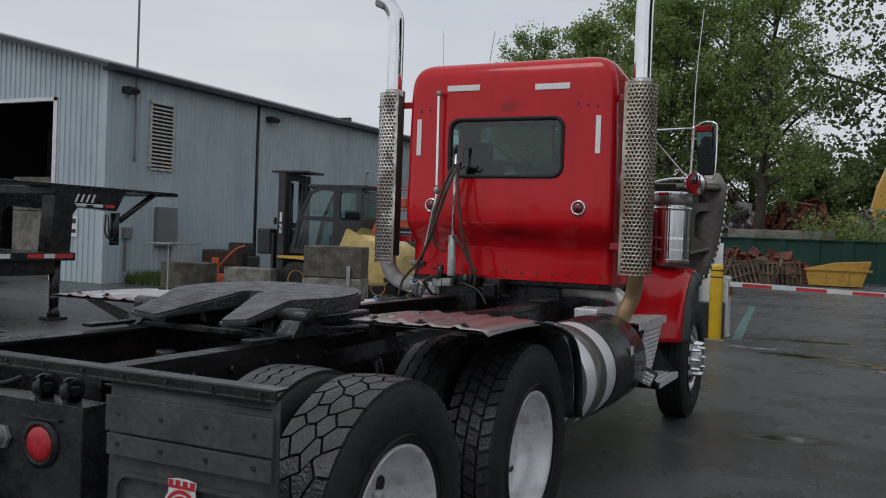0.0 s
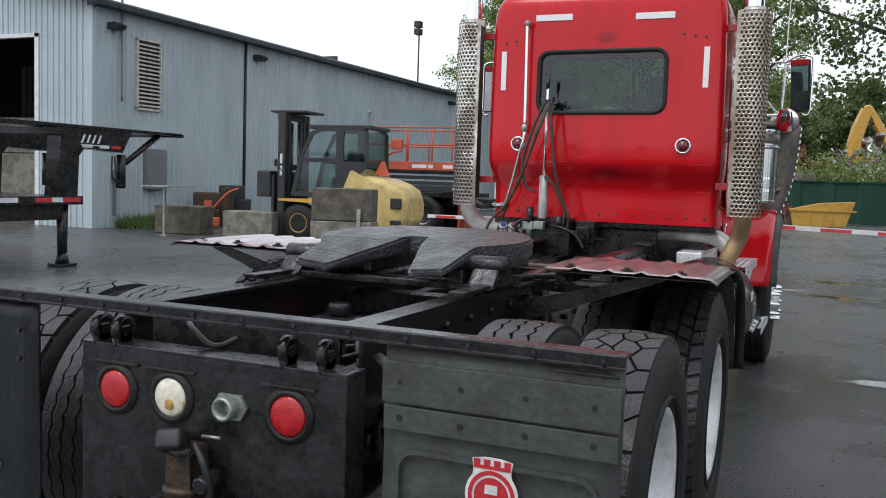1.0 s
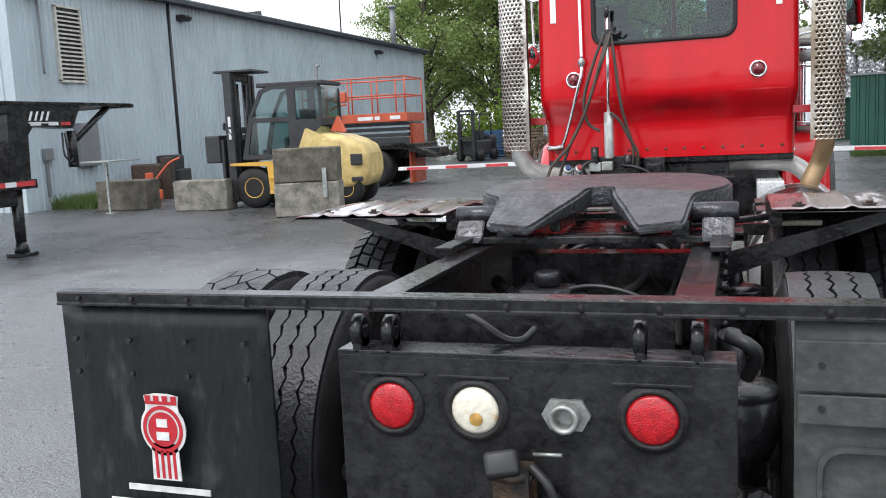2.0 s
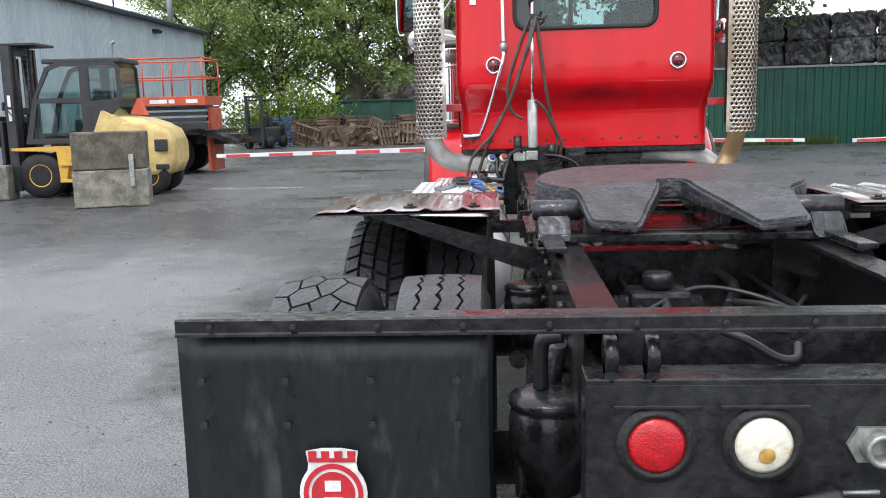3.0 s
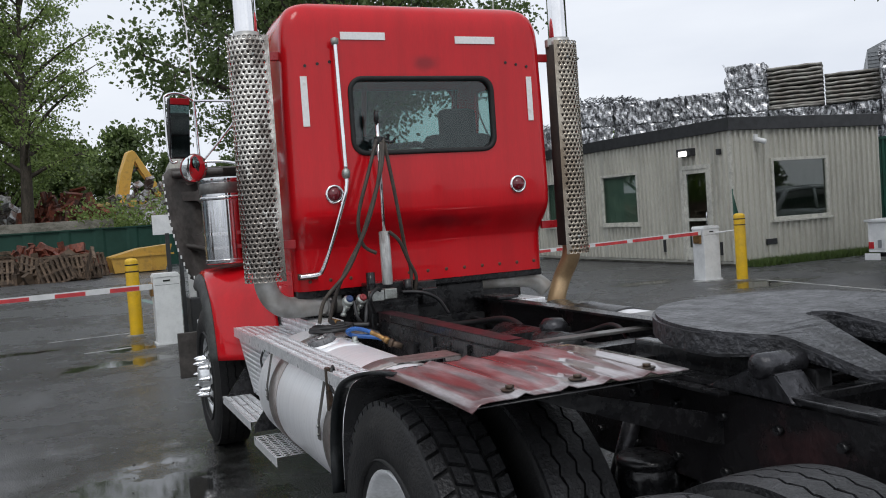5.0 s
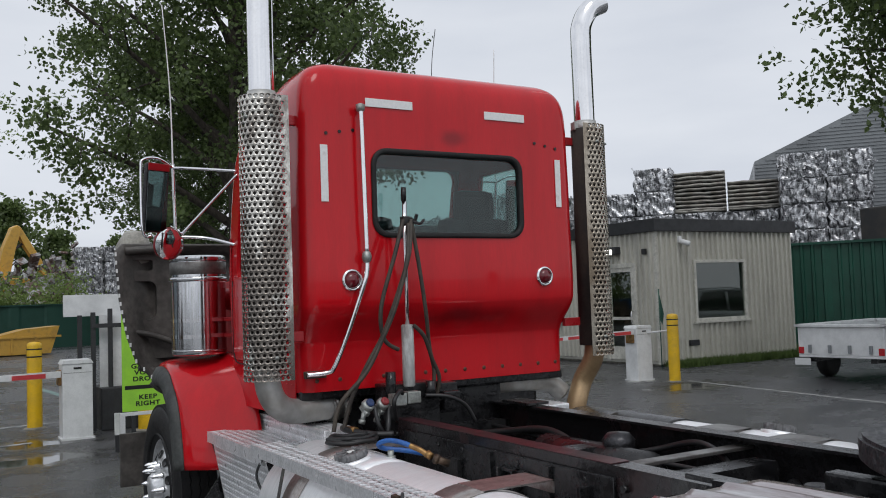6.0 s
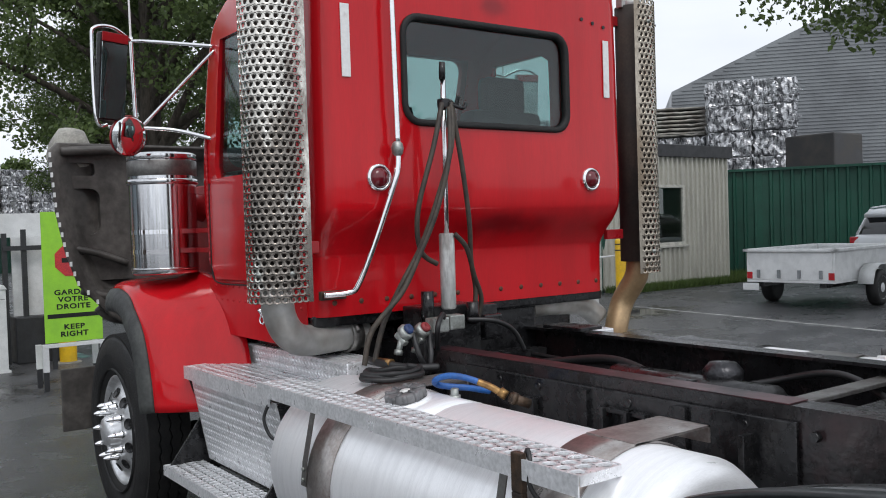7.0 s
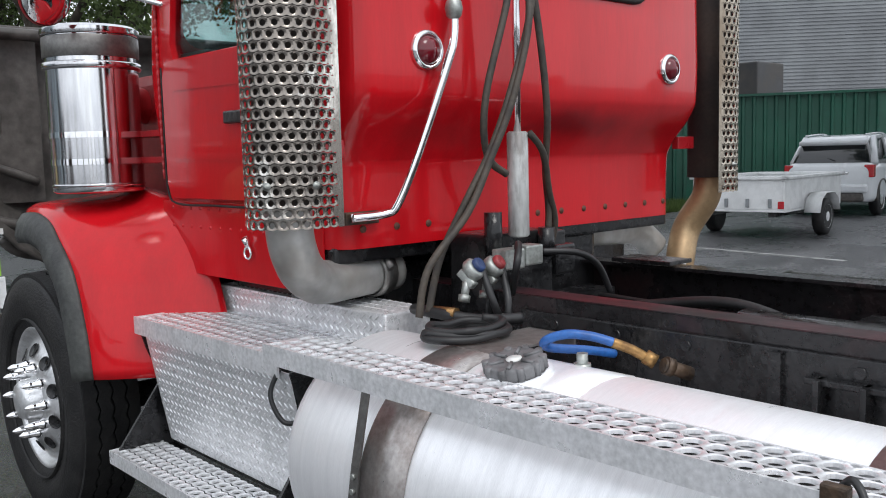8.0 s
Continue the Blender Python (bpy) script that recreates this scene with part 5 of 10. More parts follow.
for s in (-1, 1):
    bm = bmesh.new()
    box(bm, s * 0.40 - 0.23, s * 0.40 + 0.23, 0.34, 0.48, 1.6, 2.17, 0.05)
    box(bm, s * 0.40 - 0.24, s * 0.40 + 0.24, 0.38, 0.85, 1.5, 1.65, 0.05)
    box(bm, s * 0.40 - 0.13, s * 0.40 + 0.13, 0.35, 0.45, 2.14, 2.34, 0.045)
    part("cab_seat", bm, SEAT, cab, "dark grey high-backed seat")
bm = boxes((-0.8, 0.8, 0.98, 1.24, 1.5, 1.90, 0.04))
part("dashboard", bm, PLASTIC, cab)
bm = bmesh.new()
lathe(bm, [(-0.012, 0.21), (0, 0.222), (0.012, 0.21), (0, 0.198), (-0.012, 0.21)], (-0.40, 0.92, 1.88), (0, -0.8, 0.6), 32)
part("steering_wheel", bm, BLACK, cab, "", True)

# back wall fittings
for x in (-0.61, 0.61):
    bm = bmesh.new()
    lathe(bm, [(0, 0.058), (0.012, 0.058), (0.02, 0.052), (0.02, 0.044), (0.008, 0.042)], (x, 0.0, 1.80), (0, -1, 0), 32)
    bz = part("lamp_bezel", bm, CHROME, cab, "round chrome lamp bezel", True)
    bm = bmesh.new()
    lathe(bm, [(0.004, 0.043), (0.02, 0.04), (0.034, 0.026), (0.038, 0)], (x, 0.0, 1.80), (0, -1, 0), 28)
    part("marker_lens", bm, LENS_DARK, bz, "dark red lens", True)
for x0, x1, z0, z1 in ((-0.505, -0.225, 2.705, 2.75), (0.235, 0.51, 2.69, 2.735), (-0.765, -0.725, 2.20, 2.49), (0.72, 0.758, 2.205, 2.485)):
    bm = boxes((x0, x1, -0.0075, -0.003, z0, z1, 0.001))
    part("reflective_tape", bm, TAPE, cab, "peeling white tape strip")
bm = bmesh.new()
lathe(bm, [(0, 0.012), (0.004, 0.011), (0.006, 0.007), (0.007, 0)], (0, 0, 0), (0, -1, 0), 12)
series("panel_bolt", bm, RUST_BOLT, cab, [pose(-0.76 + k * 0.127, 0.127, 1.292) for k in range(13)])
for s in (-1, 1):
    for k in range(3):
        bm = bmesh.new()
        cyl(bm, (s * (0.58 + 0.075 * k), 0.002, 2.575 - 0.012 * k), (s * (0.58 + 0.075 * k), -0.006, 2.575 - 0.012 * k), 0.009, 10)
        part("plug", bm, BLACK, cab)
# grab rail
bm = bmesh.new()
tube(bm, [(-0.555, 0.0, 2.69), (-0.555, -0.045, 2.685), (-0.555, -0.055, 2.66), (-0.55, -0.055, 2.3), (-0.545, -0.055, 1.93)], 0.0125, 12)
tube(bm, [(-0.545, -0.055, 1.93), (-0.548, -0.055, 1.84), (-0.57, -0.05, 1.76), (-0.645, -0.005, 1.52), (-0.70, 0.03, 1.37), (-0.73, 0.05, 1.338), (-0.83, 0.085, 1.33)], 0.0125, 12)
part("grab_rail", bm, CHROME, truck, "bent chrome grab rail", True)
bm = bmesh.new()
lathe(bm, [(-0.03, 0.0125), (-0.02, 0.022), (0.0, 0.026), (0.02, 0.022), (0.03, 0.0125)], (-0.546, -0.055, 1.915), (0, 0, 1), 16)
part("rail_joint", bm, GALV, truck, "", True)
bm = bmesh.new()
lathe(bm, [(-0.03, 0.013), (-0.02, 0.022), (0.01, 0.024), (0.02, 0.0)], (-0.555, -0.05, 2.69), (0, 0, 1), 16)
part("rail_cap", bm, GALV, truck, "", True)
part("rail_foot", boxes((-0.835, -0.715, 0.104, 0.124, 1.308, 1.345, 0.004)), RUSTY, truck, "rusty rail foot plate")

# air line mast and hoses
bm = bmesh.new()
cyl(bm, (-0.36, -0.12, 1.25), (-0.36, -0.12, 1.565), 0.032, 20, bevel=0.006)
mast = part("mast_spring", bm, MAST_WHITE, truck, "scratched white spring housing of the hose mast", True)
bm = bmesh.new()
cyl(bm, (-0.36, -0.12, 1.56), (-0.355, -0.12, 2.24), 0.0115, 12)
part("mast_rod", bm, CHROME, mast, "thin chrome rod", True)
bm = bmesh.new()
tube(bm, [(-0.355, -0.12, 2.08), (-0.33, -0.13, 2.11), (-0.31, -0.14, 2.09), (-0.30, -0.15, 2.13)], 0.009, 8)
box(bm, -0.375, -0.335, -0.14, -0.10, 2.08, 2.12, 0.006)
part("mast_clamp", bm, BLACK, mast)
part("rod_tip", cyl(bmesh.new(), (-0.358, -0.12, 2.2), (-0.356, -0.12, 2.27), 0.014, 10), BLACK, mast)
bm = bmesh.new()
tube(bm, [(-0.34, -0.14, 2.1), (-0.29, -0.16, 2.08), (-0.26, -0.15, 2.1)], 0.008, 8)
part("mast_clip", bm, BLACK, mast)
for pts, mm in (([(-0.37, -0.13, 2.1), (-0.44, -0.16, 1.92), (-0.52, -0.15, 1.66), (-0.50, -0.13, 1.5), (-0.42, -0.13, 1.44)], HOSE_BROWN),
                ([(-0.33, -0.14, 2.1), (-0.38, -0.2, 1.92), (-0.46, -0.2, 1.70), (-0.53, -0.18, 1.52), (-0.61, -0.16, 1.38), (-0.68, -0.12, 1.22), (-0.73, -0.12, 1.07)], HOSE_BROWN),
                ([(-0.35, -0.15, 2.08), (-0.40, -0.21, 1.88), (-0.47, -0.21, 1.66), (-0.55, -0.19, 1.48), (-0.63, -0.18, 1.34), (-0.76, -0.16, 1.2), (-0.80, -0.16, 1.07)], HOSE_BROWN),
                ([(-0.33, -0.14, 2.1), (-0.30, -0.16, 1.85), (-0.27, -0.16, 1.62), (-0.235, -0.12, 1.45), (-0.20, -0.10, 1.32), (-0.21, -0.1, 1.2)], HOSE_BROWN),
                ([(-0.34, -0.15, 1.56), (-0.28, -0.15, 1.5), (-0.22, -0.12, 1.38), (-0.17, -0.1, 1.28), (-0.18, -0.08, 1.18)], HOSE_BROWN),
                ([(-0.60, -0.2, 1.18), (-0.60, -0.24, 1.1), (-0.58, -0.24, 1.06)], HOSE),
                ([(-0.52, -0.2, 1.18), (-0.55, -0.25, 1.1), (-0.56, -0.26, 1.04)], HOSE),
                ([(-0.48, -0.2, 1.1), (-0.52, -0.26, 1.2), (-0.45, -0.2, 1.24), (-0.42, -0.16, 1.18)], HOSE),
                ([(-0.28, -0.14, 1.2), (-0.18, -0.2, 1.19), (-0.08, -0.2, 1.14), (-0.02, -0.2, 1.05)], HOSE),
                ([(-0.25, -0.05, 1.18), (-0.15, -0.02, 1.16), (-0.05, 0.0, 1.12), (0.05, 0.1, 1.1)], HOSE)):
    bm = bmesh.new()
    tube(bm, pts, 0.0108, 10)
    part("air_hose", bm, mm, truck, "dusty brown coiled-down air hose" if mm is HOSE_BROWN else "black air hose", True)
bm = bmesh.new()
rnd = random.Random(12)
loop = []
for i in range(31):
    a = 2 * math.pi * i / 10 + 0.4
    r = 0.125 - 0.0012 * i + rnd.uniform(-0.014, 0.014)
    loop.append((-0.76 + r * 1.05 * math.cos(a), -0.31 + r * 0.85 * math.sin(a), 1.034 + 0.0009 * i + rnd.uniform(0, 0.012)))
tube(bm, loop, 0.0105, 8, 4)
part("hose_coil", bm, HOSE, truck, "coil of black hose lying on the tank", True)
bm = bmesh.new()
tube(bm, [(-0.68, 0.0, 1.06), (-0.72, -0.14, 1.07), (-0.66, -0.25, 1.055), (-0.55, -0.3, 1.05)], 0.016, 10)
part("air_hose", bm, HOSE, truck, "", True)
bm = bmesh.new()
cyl(bm, (-0.715, -0.12, 1.07), (-0.70, -0.2, 1.07), 0.018, 12)
part("hose_ferrule", bm, BRASS, truck)
bm = bmesh.new()
tube(bm, [(-0.56, -0.62, 1.0), (-0.64, -0.60, 1.02), (-0.73, -0.555, 1.035), (-0.765, -0.575, 1.06), (-0.745, -0.62, 1.078), (-0.71, -0.665, 1.074), (-0.675, -0.71, 1.058)], 0.0112, 12)
part("blue_hose", bm, BLUE_HOSE, truck, "short blue air hose with brass ends", True)
bm = bmesh.new()
tube(bm, [(-0.68, -0.705, 1.06), (-0.65, -0.735, 1.043), (-0.625, -0.76, 1.022)], 0.0122, 10)
cyl(bm, (-0.625, -0.755, 1.026), (-0.612, -0.775, 1.012), 0.018, 8)
part("hose_end", bm, BRASS, truck, "brass hose end", True)
bm = bmesh.new()
cyl(bm, (-0.62, -0.80, 1.012), (-0.56, -0.835, 0.985), 0.017, 10)
cyl(bm, (-0.615, -0.803, 1.01), (-0.60, -0.812, 1.003), 0.022, 10)
part("hose_coupling", bm, RUSTY, truck)
bm = bmesh.new()
tube(bm, [(-1.085, -1.40, 1.004), (-1.10, -1.43, 1.035), (-1.115, -1.455, 1.01), (-1.12, -1.46, 0.95), (-1.09, -1.5, 0.9), (-1.07, -1.56, 0.92)], 0.006, 8)
part("loose_cable", bm, HOSE, truck, "black cable tied over the walkway", True)
bm = boxes((-1.128, -1.108, -1.435, -1.395, 0.93, 1.03, 0.004), (-1.128, -1.108, -1.435, -1.395, 0.84, 0.93, 0.004))
part("walkway_bracket", bm, RUSTY, truck, "rusty walkway end bracket")

# valve block behind the cab
bm = boxes((-0.49, -0.41, -0.19, -0.13, 1.165, 1.225, 0.006), (-0.405, -0.33, -0.19, -0.13, 1.17, 1.23, 0.006))
vb = part("hose_block", bm, GALV, truck, "pale cast hose connector block")
bm = boxes((-0.46, -0.16, -0.08, 0.08, 0.98, 1.26, 0.008), (-0.14, 0.0, 0.0, 0.1, 1.08, 1.24, 0.006), (-0.12, -0.02, -0.06, 0.0, 1.1, 1.2, 0.01))
cyl(bm, (-0.46, -0.11, 1.2), (-0.46, -0.11, 1.33), 0.027, 14)
cyl(bm, (-0.235, -0.12, 1.18), (-0.235, -0.12, 1.27), 0.026, 14)
part("valve_bracket", bm, BLACK, truck)
for x, mm, nm in ((-0.635, BLUE_CAP, "blue"), (-0.555, RED_CAP, "red")):
    bm = bmesh.new()
    lathe(bm, [(-0.016, 0.024), (-0.008, 0.032), (0.01, 0.032), (0.016, 0.026)], (x, -0.2, 1.185), (0.3, -0.75, 0.6), 18, True)
    box(bm, -0.013, 0.013, -0.03, 0.03, -0.012, 0.012, 0.005, pose(x - 0.012, -0.19, 1.16, 40, 10, 20))
    cyl(bm, (x - 0.01, -0.19, 1.165), (x - 0.03, -0.195, 1.11), 0.013, 12, 0.011)
    cyl(bm, (x - 0.028, -0.195, 1.118), (x - 0.034, -0.197, 1.10), 0.017, 6)
    gh = part("glad_hand", bm, GALV, truck, "cast air coupling", True)
    bm = bmesh.new()
    lathe(bm, [(0.0, 0.021), (0.008, 0.022), (0.016, 0.017), (0.012, 0.009), (0.010, 0)], (x + 0.005, -0.213, 1.196), (0.3, -0.75, 0.6), 16)
    part("cap", bm, mm, gh, nm + " coupling seal", True)
bm = boxes((-0.30, 0.42, 0.2, 0.6, 0.95, 1.2, 0.02), (-0.75, -0.35, 0.3, 0.9, 0.75, 1.15, 0.02), (0.35, 0.75, 0.3, 0.9, 0.75, 1.15, 0.02))
part("gearbox", bm, BLACK, truck, "dark greasy machinery under the cab")
bm = boxes((-0.84, 0.84, 0.16, 1.24, 1.19, 1.24, 0.01))
part("cab_floor", bm, BLACK, truck)
bm = boxes((0.32, 0.46, -0.2, 0.05, 1.095, 1.11, 0.003))
part("frame_bracket", bm, BLACK, truck)

# exhaust stacks with perforated guards
for s in (-1, 1):
    cx, cy = (-1.037 if s < 0 else 1.03), 0.077
    bm = bmesh.new()
    tube(bm, [(cx, cy, 2.66), (cx, cy, 3.0), (cx, cy, 3.25), (cx + s * 0.012, cy, 3.36), (cx + s * 0.07, cy - 0.01, 3.46), (cx + s * 0.16, cy - 0.02, 3.51)], 0.064, 24, 8, cap=False)
    stack = part("exhaust_stack", bm, CHROME, truck, "curved chrome exhaust stack", True)
    bm = bmesh.new()
    lathe(bm, [(2.68, 0.066), (2.68, 0.071), (2.75, 0.071), (2.75, 0.066)], (cx, cy, 0), (0, 0, 1), 24)
    box(bm, cx - s * 0.075 - 0.02, cx - s * 0.075 + 0.02, cy - 0.02, cy + 0.02, 2.69, 2.74, 0.004)
    part("stack_clamp", bm, PIPE, stack)
    bm = bmesh.new()
    cyl(bm, (cx, cy, 1.38), (cx, cy, 2.70), 0.088, 24)
    part("muffler", bm, mat("sooty_muffler", (0.030, 0.025, 0.022), 0.8, 0.0, col2=(0.055, 0.042, 0.034)) if s < 0 else bpy.data.materials["sooty_muffler"], stack, "", True)
    bm = bmesh.new()
    Rg, a0, a1 = 0.1165, radians(-214), radians(-72)
    bend = (a1 - a0) * Rg
    wide = bend + 0.048

    def g_pt(u, v, cx=cx, cy=cy, s=s):
        """Round over the pipe, then a flat wing towards the cab."""
        a = a0 + min(u, bend) / Rg
        e = max(0.0, u - bend)
        return (cx - s * (Rg * math.cos(a) - e * math.sin(a)), cy + Rg * math.sin(a) + e * math.cos(a) * 0.3, 1.32 + v)

    nu = int(wide / 0.0282)
    holed(bm, g_pt, nu, 50, wide / nu, 0.028, 0.0083, seg=10, back=lambda u, v, q=g_pt, r=Rg, x=cx, y=cy: (x + (q(u, v)[0] - x) * (1 - 0.003 / r), y + (q(u, v)[1] - y) * (1 - 0.003 / r), q(u, v)[2]))
    for q in (0.0, wide):
        e = 0.02 if q else -0.02
        sheet(bm, [[g_pt(q + e * i, v) for i in (0.0, 0.5, 1.0)] for v in (0.0, 0.5, 1.0, 1.4)], 0)
    guard = part("heat_guard", bm, STAINLESS if s < 0 else STAINLESS_TAN, stack, "perforated stainless heat guard with scorched patches" if s < 0 else "perforated stainless heat guard, browned by heat")
    bm = bmesh.new()
    lathe(bm, [(0, 0.011), (0.004, 0.011), (0.005, 0.006), (0.012, 0.006), (0.013, 0)], (0, 0, 0), (0, -1, 0), 8)
    series("guard_bolt", bm, GALV, guard, [pose(*g_pt(bend * f, v), 0, 0, -s * (math.degrees(a0 + (a1 - a0) * f) + 90)) for v in (0.112, 1.288) for f in (0.45, 0.9)])
    for z in (1.5, 2.6):
        part("guard_bracket", boxes((min(cx - s * 0.2, cx), max(cx - s * 0.2, cx), cy + 0.02, cy + 0.05, z, z + 0.05, 0.004)), RED_OLD, stack)
bm = bmesh.new()
tube(bm, [(-1.04, 0.08, 1.42), (-1.04, 0.08, 1.33), (-1.025, 0.09, 1.262), (-0.985, 0.115, 1.20), (-0.925, 0.15, 1.16), (-0.85, 0.19, 1.142), (-0.70, 0.235, 1.14), (-0.55, 0.26, 1.14)], 0.064, 24)
part("exhaust_elbow", bm, PIPE, truck, "dull grey exhaust elbow", True)
bm = bmesh.new()
lathe(bm, [(-0.03, 0.068), (-0.03, 0.074), (0.03, 0.074), (0.03, 0.068)], (-0.63, 0.247, 1.14), (1, 0.2, 0), 20)
cyl(bm, (-0.63, 0.16, 1.16), (-0.63, 0.2, 1.2), 0.012, 6)
part("pipe_clamp", bm, STRAP_GREY, truck)
bm = bmesh.new()
tube(bm, [(1.035, 0.08, 1.42), (1.03, 0.09, 1.3), (1.0, 0.165, 1.16), (0.94, 0.16, 1.02), (0.91, 0.17, 0.85), (0.86, 0.2, 0.62)], 0.06, 18)
part("exhaust_pipe", bm, TAN_PIPE, truck, "heat-tanned brown exhaust pipe", True)
bm = bmesh.new()
tube(bm, [(0.93, 0.28, 1.08), (0.84, 0.3, 1.15), (0.70, 0.31, 1.17), (0.45, 0.32, 1.17), (0.2, 0.33, 1.14)], 0.06, 18)
part("exhaust_elbow", bm, PIPE, truck, "", True)

# cab sides: doors, sill, hinges
for s in (-1, 1):
    bm = bmesh.new()
    prism(bm, [(s * 0.868, y, z) for y, z in ((0.44, 1.42), (0.42, 1.46), (0.42, 1.84), (0.48, 1.86), (1.11, 1.86), (1.14, 1.80), (1.14, 1.42), (1.10, 1.37), (0.48, 1.37))], (s * 0.008, 0, 0))
    bmesh.ops.bevel(bm, geom=bm.edges[:], offset=0.003, segments=1, affect="EDGES")
    door = part("door", bm, RED, cab, "red door with pressed swages")
    bm = bmesh.new()
    tube(bm, [(s * 0.8695, y, z) for y, z in ((0.40, 2.3), (0.40, 1.8), (0.40, 1.46), (0.42, 1.38), (0.50, 1.352), (0.8, 1.35), (1.09, 1.352), (1.15, 1.40), (1.158, 1.5), (1.155, 1.84))], 0.004, 6, 4)
    part("door_seal", bm, RUBBER, door, "", True)
    bm = bmesh.new()
    lathe(bm, [(1.44 + 0.01 * k + 0.0012 * e, r) for k in range(66) for e, r in ((1, 0.0062 if k % 3 else 0.0045), (7, 0.0062 if k % 3 else 0.0045))], (s * 0.872, 1.172, 0), (0, 0, 1), 8)
    part("piano_hinge", bm, RED_OLD, door, "long red piano hinge")
    bm = bmesh.new()
    for z in (1.76, 1.52):
        prism(bm, [(s * 0.876, y, zz) for y, zz in ((0.5, z - 0.02), (0.5, z), (1.05, z + 0.01), (1.05, z - 0.01))], (s * 0.004, 0, 0))
    part("swage", bm, RED, door)
    bm = boxes((min(s * 0.845, s * 0.85), max(s * 0.845, s * 0.85), 0.2 if s < 0 else 0.55, 1.24, 1.1, 1.36, 0.002))
    sill = part("sill_panel", bm, RED, cab)
    bm = bmesh.new()
    lathe(bm, [(0, 0.007), (0.003, 0.005), (0.004, 0)], (0, 0, 0), (s, 0, 0), 8)
    series("rivet", bm, RED, sill, [pose(s * 0.85, 0.25 + 0.07 * k, z) for k in range(0 if s < 0 else 5, 14) for z in (1.335, 1.27)])
    bm = bmesh.new()
    box(bm, s * 0.88 - 0.012, s * 0.88 + 0.012, 0.55, 0.68, 1.62, 1.66, 0.006)
    part("door_handle", bm, BLACK, door)
    bm = bmesh.new()
    lathe(bm, [(-0.005, 0.02), (0, 0.026), (0.005, 0.02), (0, 0.014), (-0.005, 0.02)], (s * 0.858, 0.62, 1.2), (1, 0, 0), 16)
    cyl(bm, (s * 0.85, 0.62, 1.215), (s * 0.87, 0.62, 1.25), 0.012, 8)
    part("tie_ring", bm, CHROME, cab)
    bm = boxes((min(s * 0.5, s * 0.74), max(s * 0.5, s * 0.74), 1.24, 1.9, 1.2, 1.86, 0.05))
    part("cowl", bm, RED_OLD, cab)

# front fenders with rubber lips
def swing(z, y):
    """How far the rear edge runs forward towards its outer end."""
    return 0.27 * min(1.0, max(0.0, (1.82 - y) / 0.65))


for s in (-1, 1):
    prof = [(0.90, 0.74), (0.93, 0.90), (1.02, 1.12), (1.16, 1.25), (1.30, 1.315), (1.50, 1.345), (1.65, 1.35), (1.82, 1.345)]
    prof = [(p.y, p.z) for p in smooth_path([(0, y, z) for y, z in prof], 3)]
    rows = []
    for i, (y, z) in enumerate(prof):
        a, b = prof[max(i - 1, 0)], prof[min(i + 1, len(prof) - 1)]
        t = Vector((0, b[0] - a[0], b[1] - a[1])).normalized()
        n_ = Vector((0, -t.z, t.y))
        row = []
        for x, h in ((0.80, 0.06), (0.83, 0.052), (0.86, 0.03), (0.92, 0.02), (1.05, 0.012), (1.12, 0.005), (1.155, -0.012), (1.17, -0.035), (1.172, -0.06)):
            row.append(Vector((s * x, y + swing(z, y) * (x - 0.80) / 0.37, z)) + n_ * h)
        rows.append(row)
    bm = bmesh.new()
    sheet(bm, rows, 0.006)
    fen = part("front_fender", bm, RED, truck, "glossy red front fender")
    rows = []
    for i, (y, z) in enumerate(prof):
        a, b = prof[max(i - 1, 0)], prof[min(i + 1, len(prof) - 1)]
        t = Vector((0, b[0] - a[0], b[1] - a[1])).normalized()
        n_ = Vector((0, -t.z, t.y))
        rows.append([Vector((s * x, y + swing(z, y), z)) + n_ * h for x, h in ((1.168, -0.03), (1.182, -0.035), (1.205, -0.07), (1.215, -0.12), (1.205, -0.15))])
    bm = bmesh.new()
    sheet(bm, rows, 0.012)
    part("fender_lip", bm, FLAP_GREY, fen, "black rubber fender lip")
    bm = boxes((min(s * 0.55, s * 0.84), max(s * 0.55, s * 0.84), 1.25, 2.5, 0.7, 1.3, 0.02))
    part("inner_wing", bm, BLACK, fen)
    bm = boxes((min(s * 0.9, s * (1.27 if s < 0 else 1.05)), max(s * 0.9, s * (1.27 if s < 0 else 1.05)), 2.60, 2.63, 0.42, 0.80, 0.006))
    part("bumper_end", bm, PLASTIC, truck)

